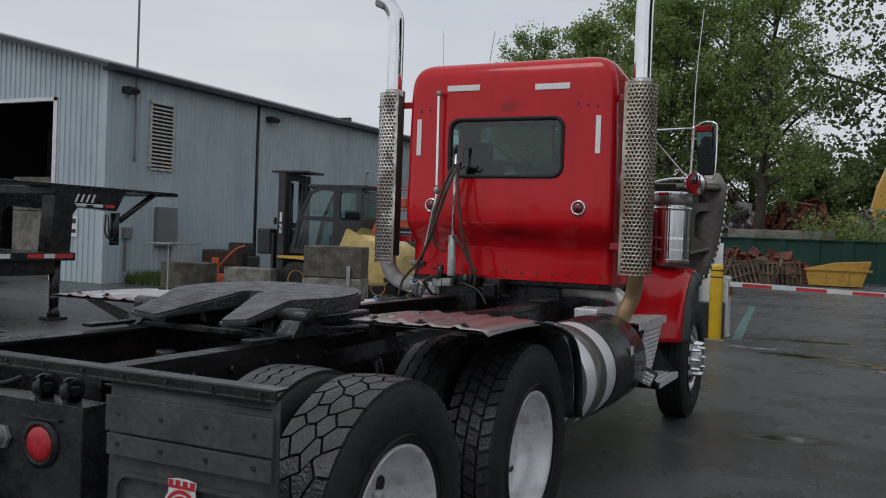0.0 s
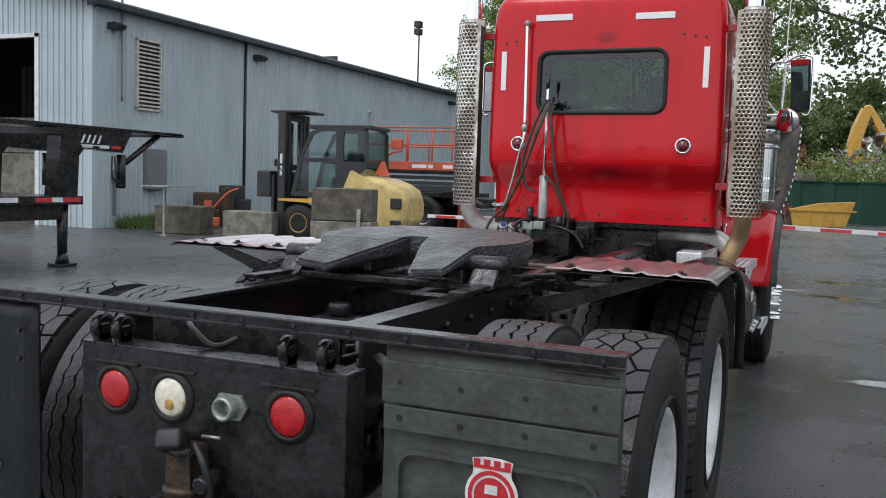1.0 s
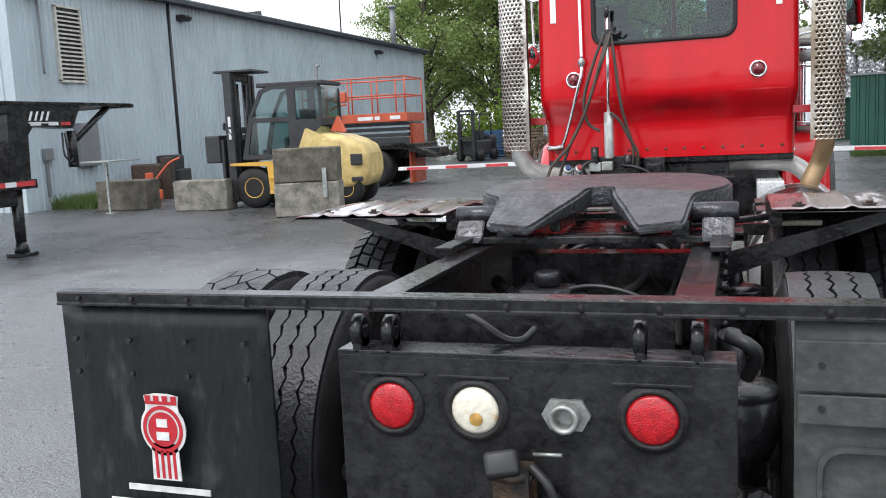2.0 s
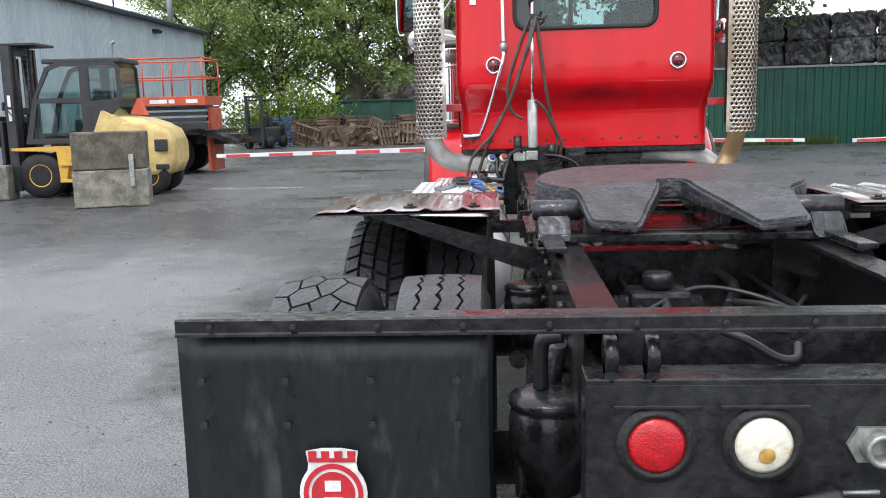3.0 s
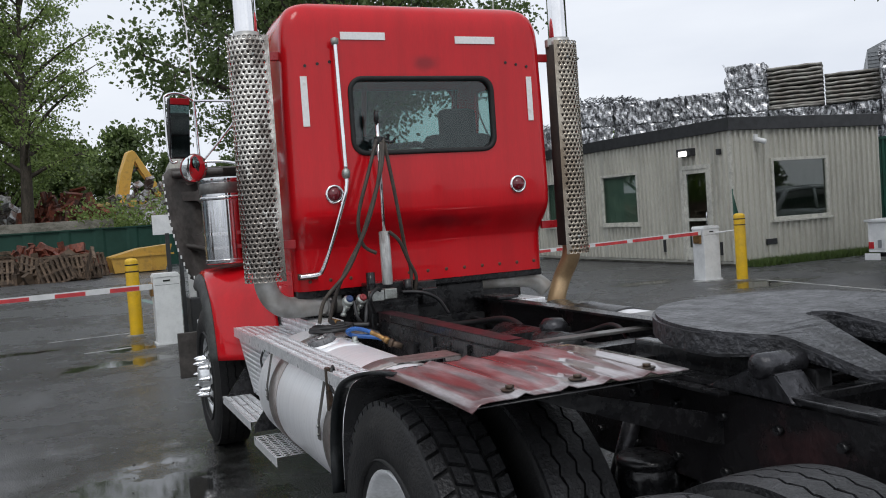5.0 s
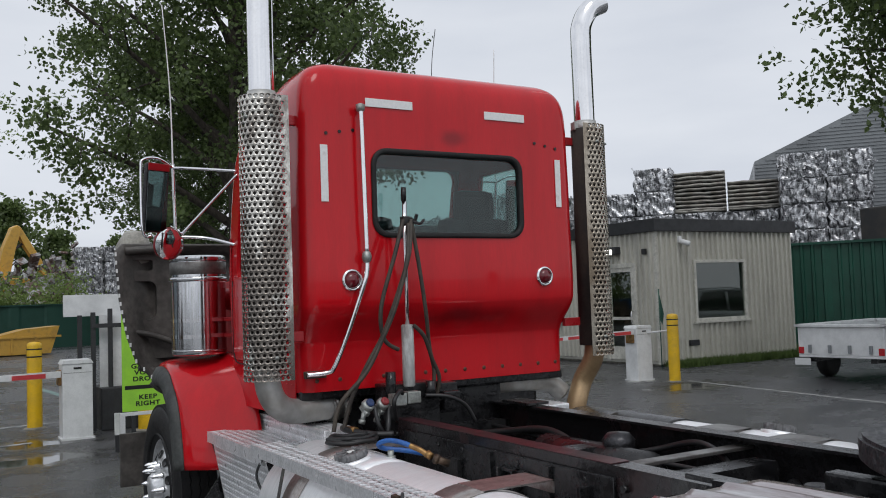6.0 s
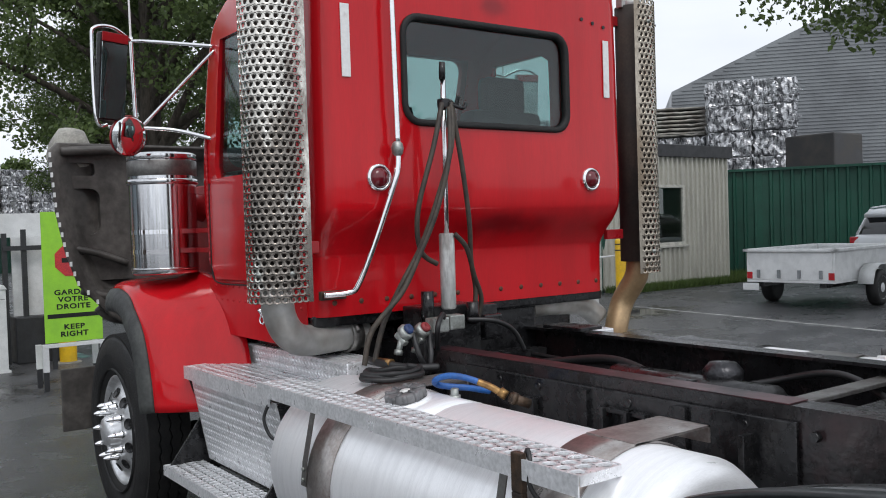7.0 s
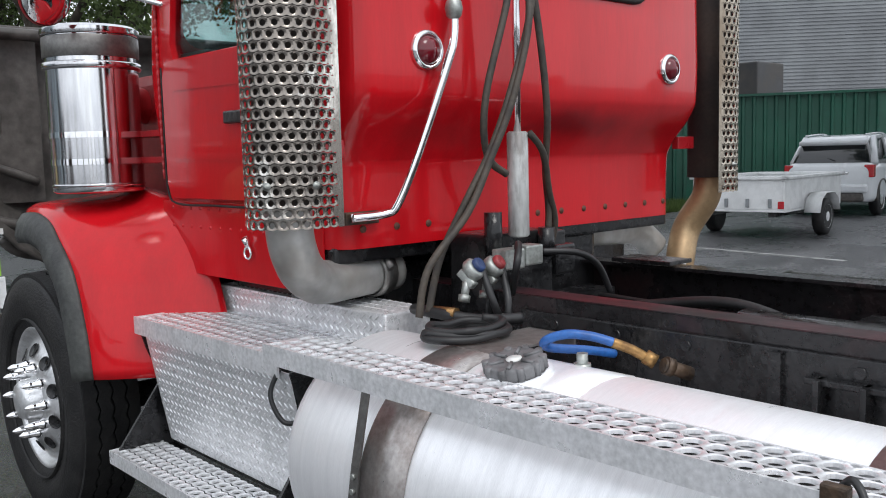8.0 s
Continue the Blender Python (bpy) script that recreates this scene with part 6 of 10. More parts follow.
# air cleaners
for s in (-1, 1):
    cx, cy = s * 0.985, 1.50
    bm = bmesh.new()
    R = 0.168
    for prof in ([(1.392, 0), (1.392, R - 0.012), (1.396, R - 0.006)], [(1.396, R - 0.006), (1.40, R), (1.418, R)], [(1.418, R), (1.421, R + 0.003), (1.425, R + 0.003), (1.428, R)], [(1.428, R), (1.46, R), (1.85, R)], [(1.85, R), (1.852, R + 0.008), (1.858, R + 0.012), (1.872, R + 0.012), (1.878, R + 0.008), (1.88, R)],
                 [(1.88, R), (1.98, R)]):
        lathe(bm, prof, (cx, cy, 0), (0, 0, 1), 64)
    ac = part("air_cleaner", bm, CANISTER, truck, "polished round air cleaner canister", True)
    bm = bmesh.new()
    for prof in ([(1.976, R + 0.002), (1.978, R + 0.008), (1.984, R + 0.010), (2.002, R + 0.009)], [(2.002, R + 0.009), (2.012, R - 0.004)], [(2.012, R - 0.004), (2.015, 0)]):
        lathe(bm, prof, (cx, cy, 0), (0, 0, 1), 64)
    part("lid", bm, CANISTER, ac, "flat polished lid", True)
    bm = bmesh.new()
    lathe(bm, [(1.895, R + 0.003), (1.9, R + 0.006), (1.968, R + 0.006), (1.973, R + 0.003)], (cx, cy, 0), (0, 0, 1), 48)
    part("screen_band", bm, STRAP_GREY, ac, "fine mesh intake band", True)
    for z in (1.51, 1.61):
        bm = bmesh.new()
        for prof in ([(z - 0.011, R), (z - 0.011, R + 0.003)], [(z - 0.011, R + 0.003), (z + 0.011, R + 0.003)], [(z + 0.011, R + 0.003), (z + 0.011, R)]):
            lathe(bm, prof, (cx, cy, 0), (0, 0, 1), 64)
        part("canister_strap", bm, CHROME, ac, "polished strap", True)
    bm = bmesh.new()
    for z in (1.51, 1.61):
        box(bm, min(s * 0.78, s * 0.86), max(s * 0.78, s * 0.86), 1.1, 1.45, z - 0.012, z + 0.012, 0.003)
    part("canister_bracket", bm, RED_OLD, ac, "red mounting bracket")
    bm = bmesh.new()
    tube(bm, [(s * 0.9, 1.55, 1.75), (s * 0.78, 1.6, 1.74), (s * 0.65, 1.6, 1.7)], 0.07, 14)
    part("intake_pipe", bm, RED_OLD, ac)

# mirrors, brackets, aerials
for s in (-1, 1):
    bm = bmesh.new()
    box(bm, -0.078, 0.078, -0.02, 0.02, -0.205, 0.205, 0.018)
    mh = part("mirror", bm, BLACK, truck, "tall black door mirror with red top")
    mh.matrix_basis = pose(s * 1.305, 1.225, 2.345, 7, 0, -s * 21)
    bm = boxes((-0.069, 0.069, -0.026, -0.021, -0.195, 0.155))
    part("mirror_glass", bm, MIRROR, mh)
    bm = boxes((-0.071, 0.071, -0.027, -0.021, 0.161, 0.203, 0.002))
    part("mirror_cap", bm, RED_OLD, mh)
    bm = bmesh.new()
    ax = Vector((-s * 0.3, -1, -0.2))
    lathe(bm, [(0.0, 0.098), (-0.012, 0.1), (-0.03, 0.085), (-0.05, 0.04), (-0.055, 0)], (s * 1.215, 1.27, 2.075), ax, 28)
    cm = part("convex_mirror", bm, RED_OLD, truck, "round convex mirror with red shell", True)
    bm = bmesh.new()
    lathe(bm, [(0.0, 0.094), (0.012, 0.075), (0.02, 0.045), (0.024, 0)], (s * 1.215, 1.27, 2.075), ax, 28)
    part("mirror_glass", bm, MIRROR, cm, "", True)
    bm = bmesh.new()
    tube(bm, [(s * 0.86, 1.05, 2.50), (s * 1.1, 1.22, 2.53), (s * 1.18, 1.3, 2.54)], 0.009, 8)
    tube(bm, [(s * 1.18, 1.30, 2.54), (s * 1.28, 1.25, 2.585), (s * 1.37, 1.22, 2.57), (s * 1.385, 1.22, 2.50), (s * 1.38, 1.22, 2.15), (s * 1.33, 1.22, 2.12)], 0.009, 8)
    tube(bm, [(s * 1.18, 1.30, 2.56), (s * 1.175, 1.3, 2.3), (s * 1.17, 1.3, 2.1)], 0.010, 8)
    tube(bm, [(s * 0.86, 1.05, 2.48), (s * 1.0, 1.2, 2.3), (s * 1.15, 1.3, 2.12)], 0.008, 8)
    tube(bm, [(s * 0.86, 1.12, 2.06), (s * 1.0, 1.25, 2.11), (s * 1.2, 1.3, 2.12), (s * 1.3, 1.31, 2.12)], 0.010, 8)
    part("mirror_bracket", bm, CHROME, truck, "tubular mirror bracket", True)
    bm = bmesh.new()
    tube(bm, [(s * 1.18, 1.30, 2.5), (s * 1.19, 1.3, 3.0), (s * 1.225, 1.32, 3.55)], [0.006, 0.004, 0.003], 6)
    part("aerial", bm, TAPE, truck, "thin whip aerial", True)
for x, h in ((-0.32, 3.25), (0.1, 3.3)):
    bm = bmesh.new()
    tube(bm, [(x, 0.35, 2.86), (x + 0.02, 0.36, h - 0.2), (x + 0.05, 0.36, h)], 0.0022, 6)
    part("aerial", bm, BLACK, truck)

# hood tipped forward, its underside towards the cab
bm = bmesh.new()
rows = []
zs = [0.85, 0.95, 1.1, 1.3, 1.5, 1.75, 2.0, 2.12, 2.18]
ws = [0.62, 0.75, 0.97, 1.15, 1.215, 1.26, 1.28, 1.285, 1.22]
for z, w in zip(zs, ws):
    row = []
    for k in range(21):
        f = -1 + 2 * k / 20
        dip = 0.30 * (1 - abs(f) ** 6) if z < 2.15 else 0.08
        row.append((w * f, 2.62 + dip * 0.8 + 0.12 * (z - 1.4) * 0.3, z + (0.0 if abs(f) < 0.6 else 0.0)))
    rows.append(row)
sheet(bm, rows, 0.02)
hood = part("hood", bm, PLASTIC, truck, "open hood, dark unpainted underside")
for s in (-1, 1):
    bm = bmesh.new()
    edge = [(0.78, 1.32), (1.08, 1.32), (1.14, 1.48), (1.19, 1.75), (1.22, 2.0), (1.22, 2.12), (0.78, 2.12)]
    slot = [(1.09 + u, 2.02 + v) for u, v in rounded(0.20, 0.08, 0.02)]
    deep = [(1.065 + u, 1.755 + v) for u, v in rounded(0.20, 0.29, 0.06)]
    windowed(bm, [(s * x, 2.74, z) for x, z in edge], [[(s * x, 2.74, z) for x, z in q] for q in (slot, deep)], (0, 0.15, 0))
    part("hood_liner", bm, PLASTIC, hood, "moulded liner with recessed pockets")
    for k, pts in enumerate(([(1.20, 2.70, 2.125), (1.0, 2.68, 2.135), (0.78, 2.68, 2.135)], [(1.17, 2.70, 1.53), (1.0, 2.70, 1.49), (0.82, 2.71, 1.42)], [(1.11, 2.68, 1.27), (0.98, 2.68, 1.22), (0.80, 2.70, 1.2)], [(1.02, 2.69, 1.15), (0.94, 2.69, 1.08), (0.78, 2.70, 1.04)])):
        bm = bmesh.new()
        tube(bm, [(s * x, y, z) for x, y, z in pts], (0.03, 0.022, 0.03, 0.026)[k], 8, 4)
        part("hood_rib", bm, PLASTIC, hood, "", True)
    bm = bmesh.new()
    lathe(bm, [(0, 0.03), (0.02, 0.03), (0.03, 0.02), (0.035, 0)], (s * 1.13, 2.85, 1.69), (0, -1, 0), 14)
    part("rubber_stop", bm, PANEL_BEIGE, hood, "pale round stop")
    part("hinge_plate", boxes((min(s * 1.02, s * 1.10), max(s * 1.02, s * 1.10), 2.80, 2.84, 1.975, 2.005, 0.004)), PANEL_BEIGE, hood)
bm = boxes((-0.005, 0.005, 0, 0.025, 0, 0.028))
series("seal_clip", bm, TAPE, hood, [pose(s * float(np.interp(1.18 + k * 0.06, zs, ws)), 2.585, 1.18 + k * 0.06) for s in (-1, 1) for k in range(16)], "pale seal clip")
for s in (-1, 1):
    bm = bmesh.new()
    lathe(bm, [(0, 0.14), (0.10, 0.125), (0.19, 0.08), (0.21, 0)], (s * 1.10, 2.9, 2.09), (0, -0.4, 0.9), 24)
    part("lamp_housing", bm, PANEL_BEIGE, hood, "dull beige lamp housing", True)
bm = boxes((-0.5, 0.5, 1.7, 2.5, 0.9, 1.55, 0.05), (-0.35, 0.35, 1.75, 2.45, 1.5, 1.85, 0.06))
part("engine", bm, GREASE, truck, "dark greasy engine block")
bm = boxes((-0.7, 0.7, 1.26, 1.34, 1.84, 1.93, 0.01))
part("cowl_top", bm, PLASTIC, truck)

# ---- yard materials ----
WALL_BLUE = mat("pale_blue_cladding", (0.44, 0.515, 0.55), 0.42, 0.0, col2=(0.375, 0.44, 0.475), scale=0.9, fine=0.06, bscale=30, stretch=(1, 1, 0.3))
TRIM_DARK = mat("dark_blue_grey_trim", (0.022, 0.03, 0.046), 0.45, fine=0.1)
WALL_CREAM = mat("cream_shed_cladding", (0.52, 0.51, 0.45), 0.45, col2=(0.42, 0.41, 0.36), scale=1.2, fine=0.06, bscale=30, stretch=(1, 1, 0.4))
ROOF_BLACK = mat("charcoal_roof_trim", (0.028, 0.029, 0.032), 0.5)
# tone of the sheets added behind the shed's side panes to lighten them
PANE_TONE = mat("grey_green_pane_tone", (0.30, 0.35, 0.31), 0.8, col2=(0.22, 0.27, 0.24), scale=2.5)
CREAM_FRAME = mat("cream_window_frame", (0.58, 0.57, 0.51), 0.45)
CONCRETE = mat("weathered_concrete", (0.26, 0.245, 0.21), 0.85, col2=(0.13, 0.125, 0.10), scale=3.5, bump=0.5, bscale=30, fine=0.2, vary=0.12)
MOSSY = mat("dark_mossy_concrete", (0.13, 0.115, 0.09), 0.85, col2=(0.07, 0.065, 0.05), scale=3.5, bump=0.5, bscale=30, fine=0.25)
YELLOW = mat("worn_yellow_paint", (0.62, 0.36, 0.06), 0.4, col2=(0.42, 0.25, 0.06), scale=3, fine=0.12, lo=0.5, hi=0.7)
YELLOW_PALE = mat("pale_yellow_counterweight", (0.66, 0.50, 0.20), 0.45, col2=(0.46, 0.33, 0.12), scale=2.5, fine=0.12)
BOLLARD = mat("bollard_yellow", (0.75, 0.46, 0.01), 0.4, col2=(0.62, 0.38, 0.02), scale=5)
WHITE = mat("white_enamel", (0.72, 0.73, 0.73), 0.4, col2=(0.6, 0.61, 0.61), scale=4, fine=0.05)
SIGN_GREEN = mat("lime_sign", (0.33, 0.68, 0.05), 0.45, col2=(0.28, 0.6, 0.05), scale=5, fine=0.05)
INK = mat("black_lettering", (0.01, 0.01, 0.01), 0.5)
RED_BAR = mat("red_reflective_band", (0.58, 0.05, 0.05), 0.4, col2=(0.45, 0.04, 0.05), scale=8)
ORANGE = mat("orange_red_paint", (0.52, 0.09, 0.035), 0.45, col2=(0.40, 0.07, 0.03), scale=4)
FENCE = mat("green_fence_sheet", (0.008, 0.074, 0.047), 0.45, col2=(0.007, 0.055, 0.037), scale=0.8, fine=0.1, bscale=20)
TARP = mat("dark_green_screen", (0.010, 0.060, 0.042), 0.7, col2=(0.008, 0.045, 0.03), scale=0.6, fine=0.15)
WOOD = mat("weathered_pallet_wood", (0.14, 0.095, 0.062), 0.8, col2=(0.055, 0.038, 0.027), scale=4, fine=0.25, vary=0.35)
WOOD_BLUE = mat("blue_pallet_wood", (0.03, 0.10, 0.22), 0.75, col2=(0.03, 0.07, 0.14), scale=4)
BALE = mat("crushed_aluminium_bale", (0.62, 0.63, 0.65), 0.34, 0.55, col2=(0.10, 0.10, 0.11), scale=9, lo=0.44, hi=0.60, bump=0.8, bscale=14, stretch=(1, 1, 0.4), fine=0.3, vary=0.15)
BALE_DARK = mat("dark_scrap_bale", (0.16, 0.16, 0.16), 0.55, 0.5, col2=(0.05, 0.05, 0.055), scale=4, bump=0.7, bscale=14, fine=0.4, vary=0.3)
PANEL = mat("flattened_panels", (0.33, 0.32, 0.29), 0.55, 0.3, col2=(0.2, 0.18, 0.16), scale=3, fine=0.2, vary=0.2)
SCRAP = mat("mixed_scrap_metal", (0.38, 0.38, 0.38), 0.5, 0.5, col2=(0.14, 0.09, 0.07), scale=1.2, lo=0.45, hi=0.55, fine=0.4, bscale=9)
SCRAP_RED = mat("rusty_scrap", (0.22, 0.055, 0.03), 0.65, 0.2, col2=(0.08, 0.05, 0.04), scale=1.5, fine=0.4, bscale=9)
BARK = mat("tree_bark", (0.085, 0.07, 0.055), 0.9, col2=(0.045, 0.038, 0.03), scale=5, bump=0.8, bscale=22, fine=0.3, stretch=(1, 1, 0.3))
GREY_METAL = mat("grey_metal_cladding", (0.24, 0.255, 0.265), 0.5, 0.2, col2=(0.19, 0.2, 0.21), scale=0.3, fine=0.08)
CAR_WHITE = mat("white_car_paint", (0.62, 0.64, 0.66), 0.2, coat=0.4, col2=(0.58, 0.6, 0.62), scale=2, fine=0.03)
CAR_GLASS = mat("dark_car_glass", (0.012, 0.014, 0.016), 0.06, coat=0.5, fine=0.02)
PAINT_LINE = mat("faded_road_paint", (0.42, 0.42, 0.41), 0.4, col2=(0.09, 0.09, 0.09), scale=5, lo=0.42, hi=0.62, fine=0.3)
PAINT_GREEN = mat("faded_green_road_paint", (0.12, 0.27, 0.24), 0.4, col2=(0.06, 0.08, 0.08), scale=5, lo=0.42, hi=0.62, fine=0.3)
# the dimness indoors is put into this dark wall colour
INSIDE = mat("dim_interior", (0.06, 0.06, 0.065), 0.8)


def leaf_mat(name, a, b):
    m = bpy.data.materials.new(name)
    m.use_nodes = True
    n, l = m.node_tree.nodes, m.node_tree.links
    p = n["Principled BSDF"]
    geo, rmp = n.new("ShaderNodeNewGeometry"), n.new("ShaderNodeValToRGB")
    rmp.color_ramp.elements[0].color, rmp.color_ramp.elements[1].color = (*a, 1), (*b, 1)
    l.new(geo.outputs["Random Per Island"], rmp.inputs[0])
    l.new(rmp.outputs[0], p.inputs["Base Color"])
    p.inputs["Roughness"].default_value = 0.5
    tr, mx = n.new("ShaderNodeBsdfTranslucent"), n.new("ShaderNodeMixShader")
    l.new(rmp.outputs[0], tr.inputs[0])
    mx.inputs[0].default_value = 0.45
    l.new(p.outputs[0], mx.inputs[1])
    l.new(tr.outputs[0], mx.inputs[2])
    l.new(mx.outputs[0], n["Material Output"].inputs[0])
    return m


LEAF = leaf_mat("poplar_leaves", (0.13, 0.19, 0.05), (0.30, 0.40, 0.13))
LEAF_DARK = leaf_mat("dark_leaves", (0.065, 0.10, 0.032), (0.17, 0.235, 0.08))
LEAF_LIME = leaf_mat("lime_leaves", (0.10, 0.17, 0.02), (0.20, 0.29, 0.04))
GRASS = leaf_mat("grass_blades", (0.05, 0.09, 0.02), (0.13, 0.19, 0.05))

# ---- painted lines ----
def stripe(x0, y0, x1, y1, w, material=PAINT_LINE, label="faded white painted parking line"):
    d = Vector((x1 - x0, y1 - y0, 0))
    L, bm = d.length, bmesh.new()
    box(bm, 0, L, -w / 2, w / 2, 0.0, 0.003)
    single("painted_line", bm, material, label, "line", pose(x0, y0, 0.001, 0, 0, math.degrees(math.atan2(d.y, d.x))), kind="structure")


stripe(9.9, 8.0, 9.2, 3.0, 0.10)
stripe(12.4, 3.0, 13.6, -1.0, 0.10)
stripe(0.55, 9.2, -0.3, 18.5, 0.16, PAINT_GREEN, "faded green painted line")
stripe(0.6, 8.2, 1.3, 8.15, 0.12)
stripe(2.7, 6.5, 4.2, 6.4, 0.1)
stripe(-6.6, 12.0, -4.6, 11.9, 0.1)
stripe(-4.0, 12.0, -3.2, 12.0, 0.1)
stripe(-1.9, 8.6, -1.25, 8.7, 0.1)
stripe(-2.4, 10.6, -0.6, 10.8, 0.1)
stripe(9.0, 8.6, 9.6, 8.55, 0.3)

# ---- warehouse ----
house = thing("warehouse", "long pale blue corrugated metal warehouse with open door", "building")


def ribbed(bm, p0, along, up, length, height, normal, pitch=0.2, depth=0.03, lower=None):
    """Sheet cladding with raised ribs; lower(s) may give the top height along it."""
    p0, a, u, nn = Vector(p0), Vector(along).normalized(), Vector(up), Vector(normal)
    n = int(length / pitch)
    prof = []
    for i in range(n):
        s = i * pitch
        prof += [(s, 0), (s + pitch * 0.62, 0), (s + pitch * 0.70, depth), (s + pitch * 0.92, depth)]
    prof.append((length, 0))
    lo = [bm.verts.new(p0 + a * s + nn * d) for s, d in prof]
    hi = [bm.verts.new(p0 + a * s + nn * d + u * (lower(s) if lower else height)) for s, d in prof]
    for i in range(len(prof) - 1):
        bm.faces.new((lo[i], lo[i + 1], hi[i + 1], hi[i]))
    return bm


WX, WY, WEND, EAVE = -15.6, 10.6, 39.5, 5.50
SLOPE = 0.24
bm = bmesh.new()
ribbed(bm, (WX, WY, 0), (0, 1, 0), (0, 0, 1), WEND - WY, EAVE + 0.1, (1, 0, 0))
part("side_wall", bm, WALL_BLUE, house, "pale blue ribbed cladding")
DX0, DX1, DZ = -22.5, -17.5, 4.85
bm = bmesh.new()
ribbed(bm, (DX1, WY, 0), (1, 0, 0), (0, 0, 1), WX - DX1, 6, (0, -1, 0), lower=lambda s: EAVE + 0.2 + (WX - DX1 - s) * SLOPE)
ribbed(bm, (DX0, WY, DZ), (1, 0, 0), (0, 0, 1), DX1 - DX0, 6, (0, -1, 0), lower=lambda s: EAVE + 0.2 + (WX - DX0 - s) * SLOPE - DZ)
ribbed(bm, (-28, WY, 0), (1, 0, 0), (0, 0, 1), DX0 + 28, 6, (0, -1, 0), lower=lambda s: EAVE + 0.2 + (12.4 - s) * SLOPE)
part("gable_wall", bm, WALL_BLUE, house, "pale blue ribbed gable")
bm = bmesh.new()
prism(bm, [(WX + 0.35, WY - 0.04, EAVE + 0.08), (WX + 0.35, WEND + 0.3, EAVE + 0.08), (WX + 0.35, WEND + 0.3, EAVE + 0.2), (WX + 0.35, WY - 0.04, EAVE + 0.2)], (-0.5, 0, 0))
part("eave_trim", bm, TRIM_DARK, house, "dark blue roof edge trim")
bm = bmesh.new()
prism(bm, [(WX + 0.35, WY - 0.35, EAVE + 0.08), (-28, WY - 0.35, EAVE + 12.75 * SLOPE + 0.08), (-28, WY - 0.35, EAVE + 12.75 * SLOPE + 0.2), (WX + 0.35, WY - 0.35, EAVE + 0.2)], (0, 0.3, 0))
part("gable_trim", bm, TRIM_DARK, house, "dark blue roof edge trim")
bm = bmesh.new()
prism(bm, [(WX + 0.3, WY - 0.25, EAVE + 0.19), (-28, WY - 0.25, EAVE + 12.7 * SLOPE + 0.19), (-28, WEND + 0.25, EAVE + 12.7 * SLOPE + 0.19), (WX + 0.3, WEND + 0.25, EAVE + 0.19)], (0, 0, 0.06))
part("roof", bm, GREY_METAL, house)
for q in ((WX - 0.08, WX + 0.06, WY - 0.06, WY + 0.1, 0, EAVE), (WX - 0.06, WX + 0.05, WEND - 0.1, WEND + 0.05, 0, EAVE)):
    part("corner_trim", boxes(q), WALL_BLUE, house)
bm = boxes((DX1 - 0.02, DX1 + 0.12, WY - 0.06, WY + 0.1, 0, DZ + 0.1), (DX0 - 0.1, DX1 + 0.12, WY - 0.06, WY + 0.1, DZ, DZ + 0.1))
part("door_frame", bm, WHITE, house, "white door frame")
# inner walls behind the open door, coloured dark for indoor shade
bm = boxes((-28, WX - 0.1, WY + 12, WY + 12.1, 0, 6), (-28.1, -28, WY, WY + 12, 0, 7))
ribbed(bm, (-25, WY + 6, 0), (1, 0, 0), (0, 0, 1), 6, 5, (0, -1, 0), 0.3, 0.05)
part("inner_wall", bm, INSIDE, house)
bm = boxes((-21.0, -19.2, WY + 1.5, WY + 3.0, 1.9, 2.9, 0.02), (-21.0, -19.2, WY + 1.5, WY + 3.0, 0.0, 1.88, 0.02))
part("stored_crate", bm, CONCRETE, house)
# louvre
bm = boxes((WX, WX + 0.09, 12.08, 12.14, 3.15, 4.99), (WX, WX + 0.09, 12.96, 13.02, 3.15, 4.99), (WX, WX + 0.09, 12.08, 13.02, 3.12, 3.18), (WX, WX + 0.09, 12.08, 13.02, 4.96, 5.02))
lv = part("louvre_vent", bm, CREAM_FRAME, house, "cream louvred wall vent")
bm = boxes((WX, WX + 0.035, 12.14, 12.96, 3.18, 4.96))
part("backing", bm, ROOF_BLACK, lv)
slat = None
for k in range(16):
    m_ = pose(WX + 0.065, 12.55, 3.25 + k * 0.107, 0, 40, 0)
    if slat is None:
        bm = boxes((-0.04, 0.04, -0.41, 0.41, -0.005, 0.005))
        slat = part("slat", bm, CREAM_FRAME, lv)
        slat.matrix_basis = m_
    else:
        more("slat", slat, lv, m_)


def flood(at, turn, parent):
    bm = bmesh.new()
    box(bm, -0.03, 0.2, -0.16, 0.16, -0.08, 0.1, 0.02)
    prism(bm, [(0.2, -0.16, 0.1), (0.34, -0.16, 0.02), (0.30, -0.16, -0.06), (0.2, -0.16, -0.1)], (0, 0.32, 0))
    ob = part("wall_lamp", bm, ROOF_BLACK, parent, "dark wall-pack lamp")
    ob.matrix_basis = pose(*at, 0, 0, turn)


flood((WX + 0.02, 11.25, 5.15), 0, house)
flood((WX + 0.02, 17.45, 5.2), 0, house)
flood((WX + 0.02, 33.0, 5.2), 0, house)
flood((-20.1, WY - 0.04, 5.5), -90, house)
bm = bmesh.new()
tube(bm, [(WX + 0.05, 16.85, 0.2), (WX + 0.05, 16.85, 5.7)], 0.045, 8)
part("downpipe", bm, ROOF_BLACK, house, "thin black downpipe")
bm = bmesh.new()
tube(bm, [(WX + 0.06, 11.55, 3.3), (WX + 0.06, 11.55, 5.7), (WX + 0.06, 11.55, 9.5)], 0.03, 8)
part("mast_pole", bm, GREY_METAL, house, "thin pole mast")
bm = boxes((WX + 0.02, WX + 0.22, 12.4, 13.1, 1.0, 2.1, 0.02))
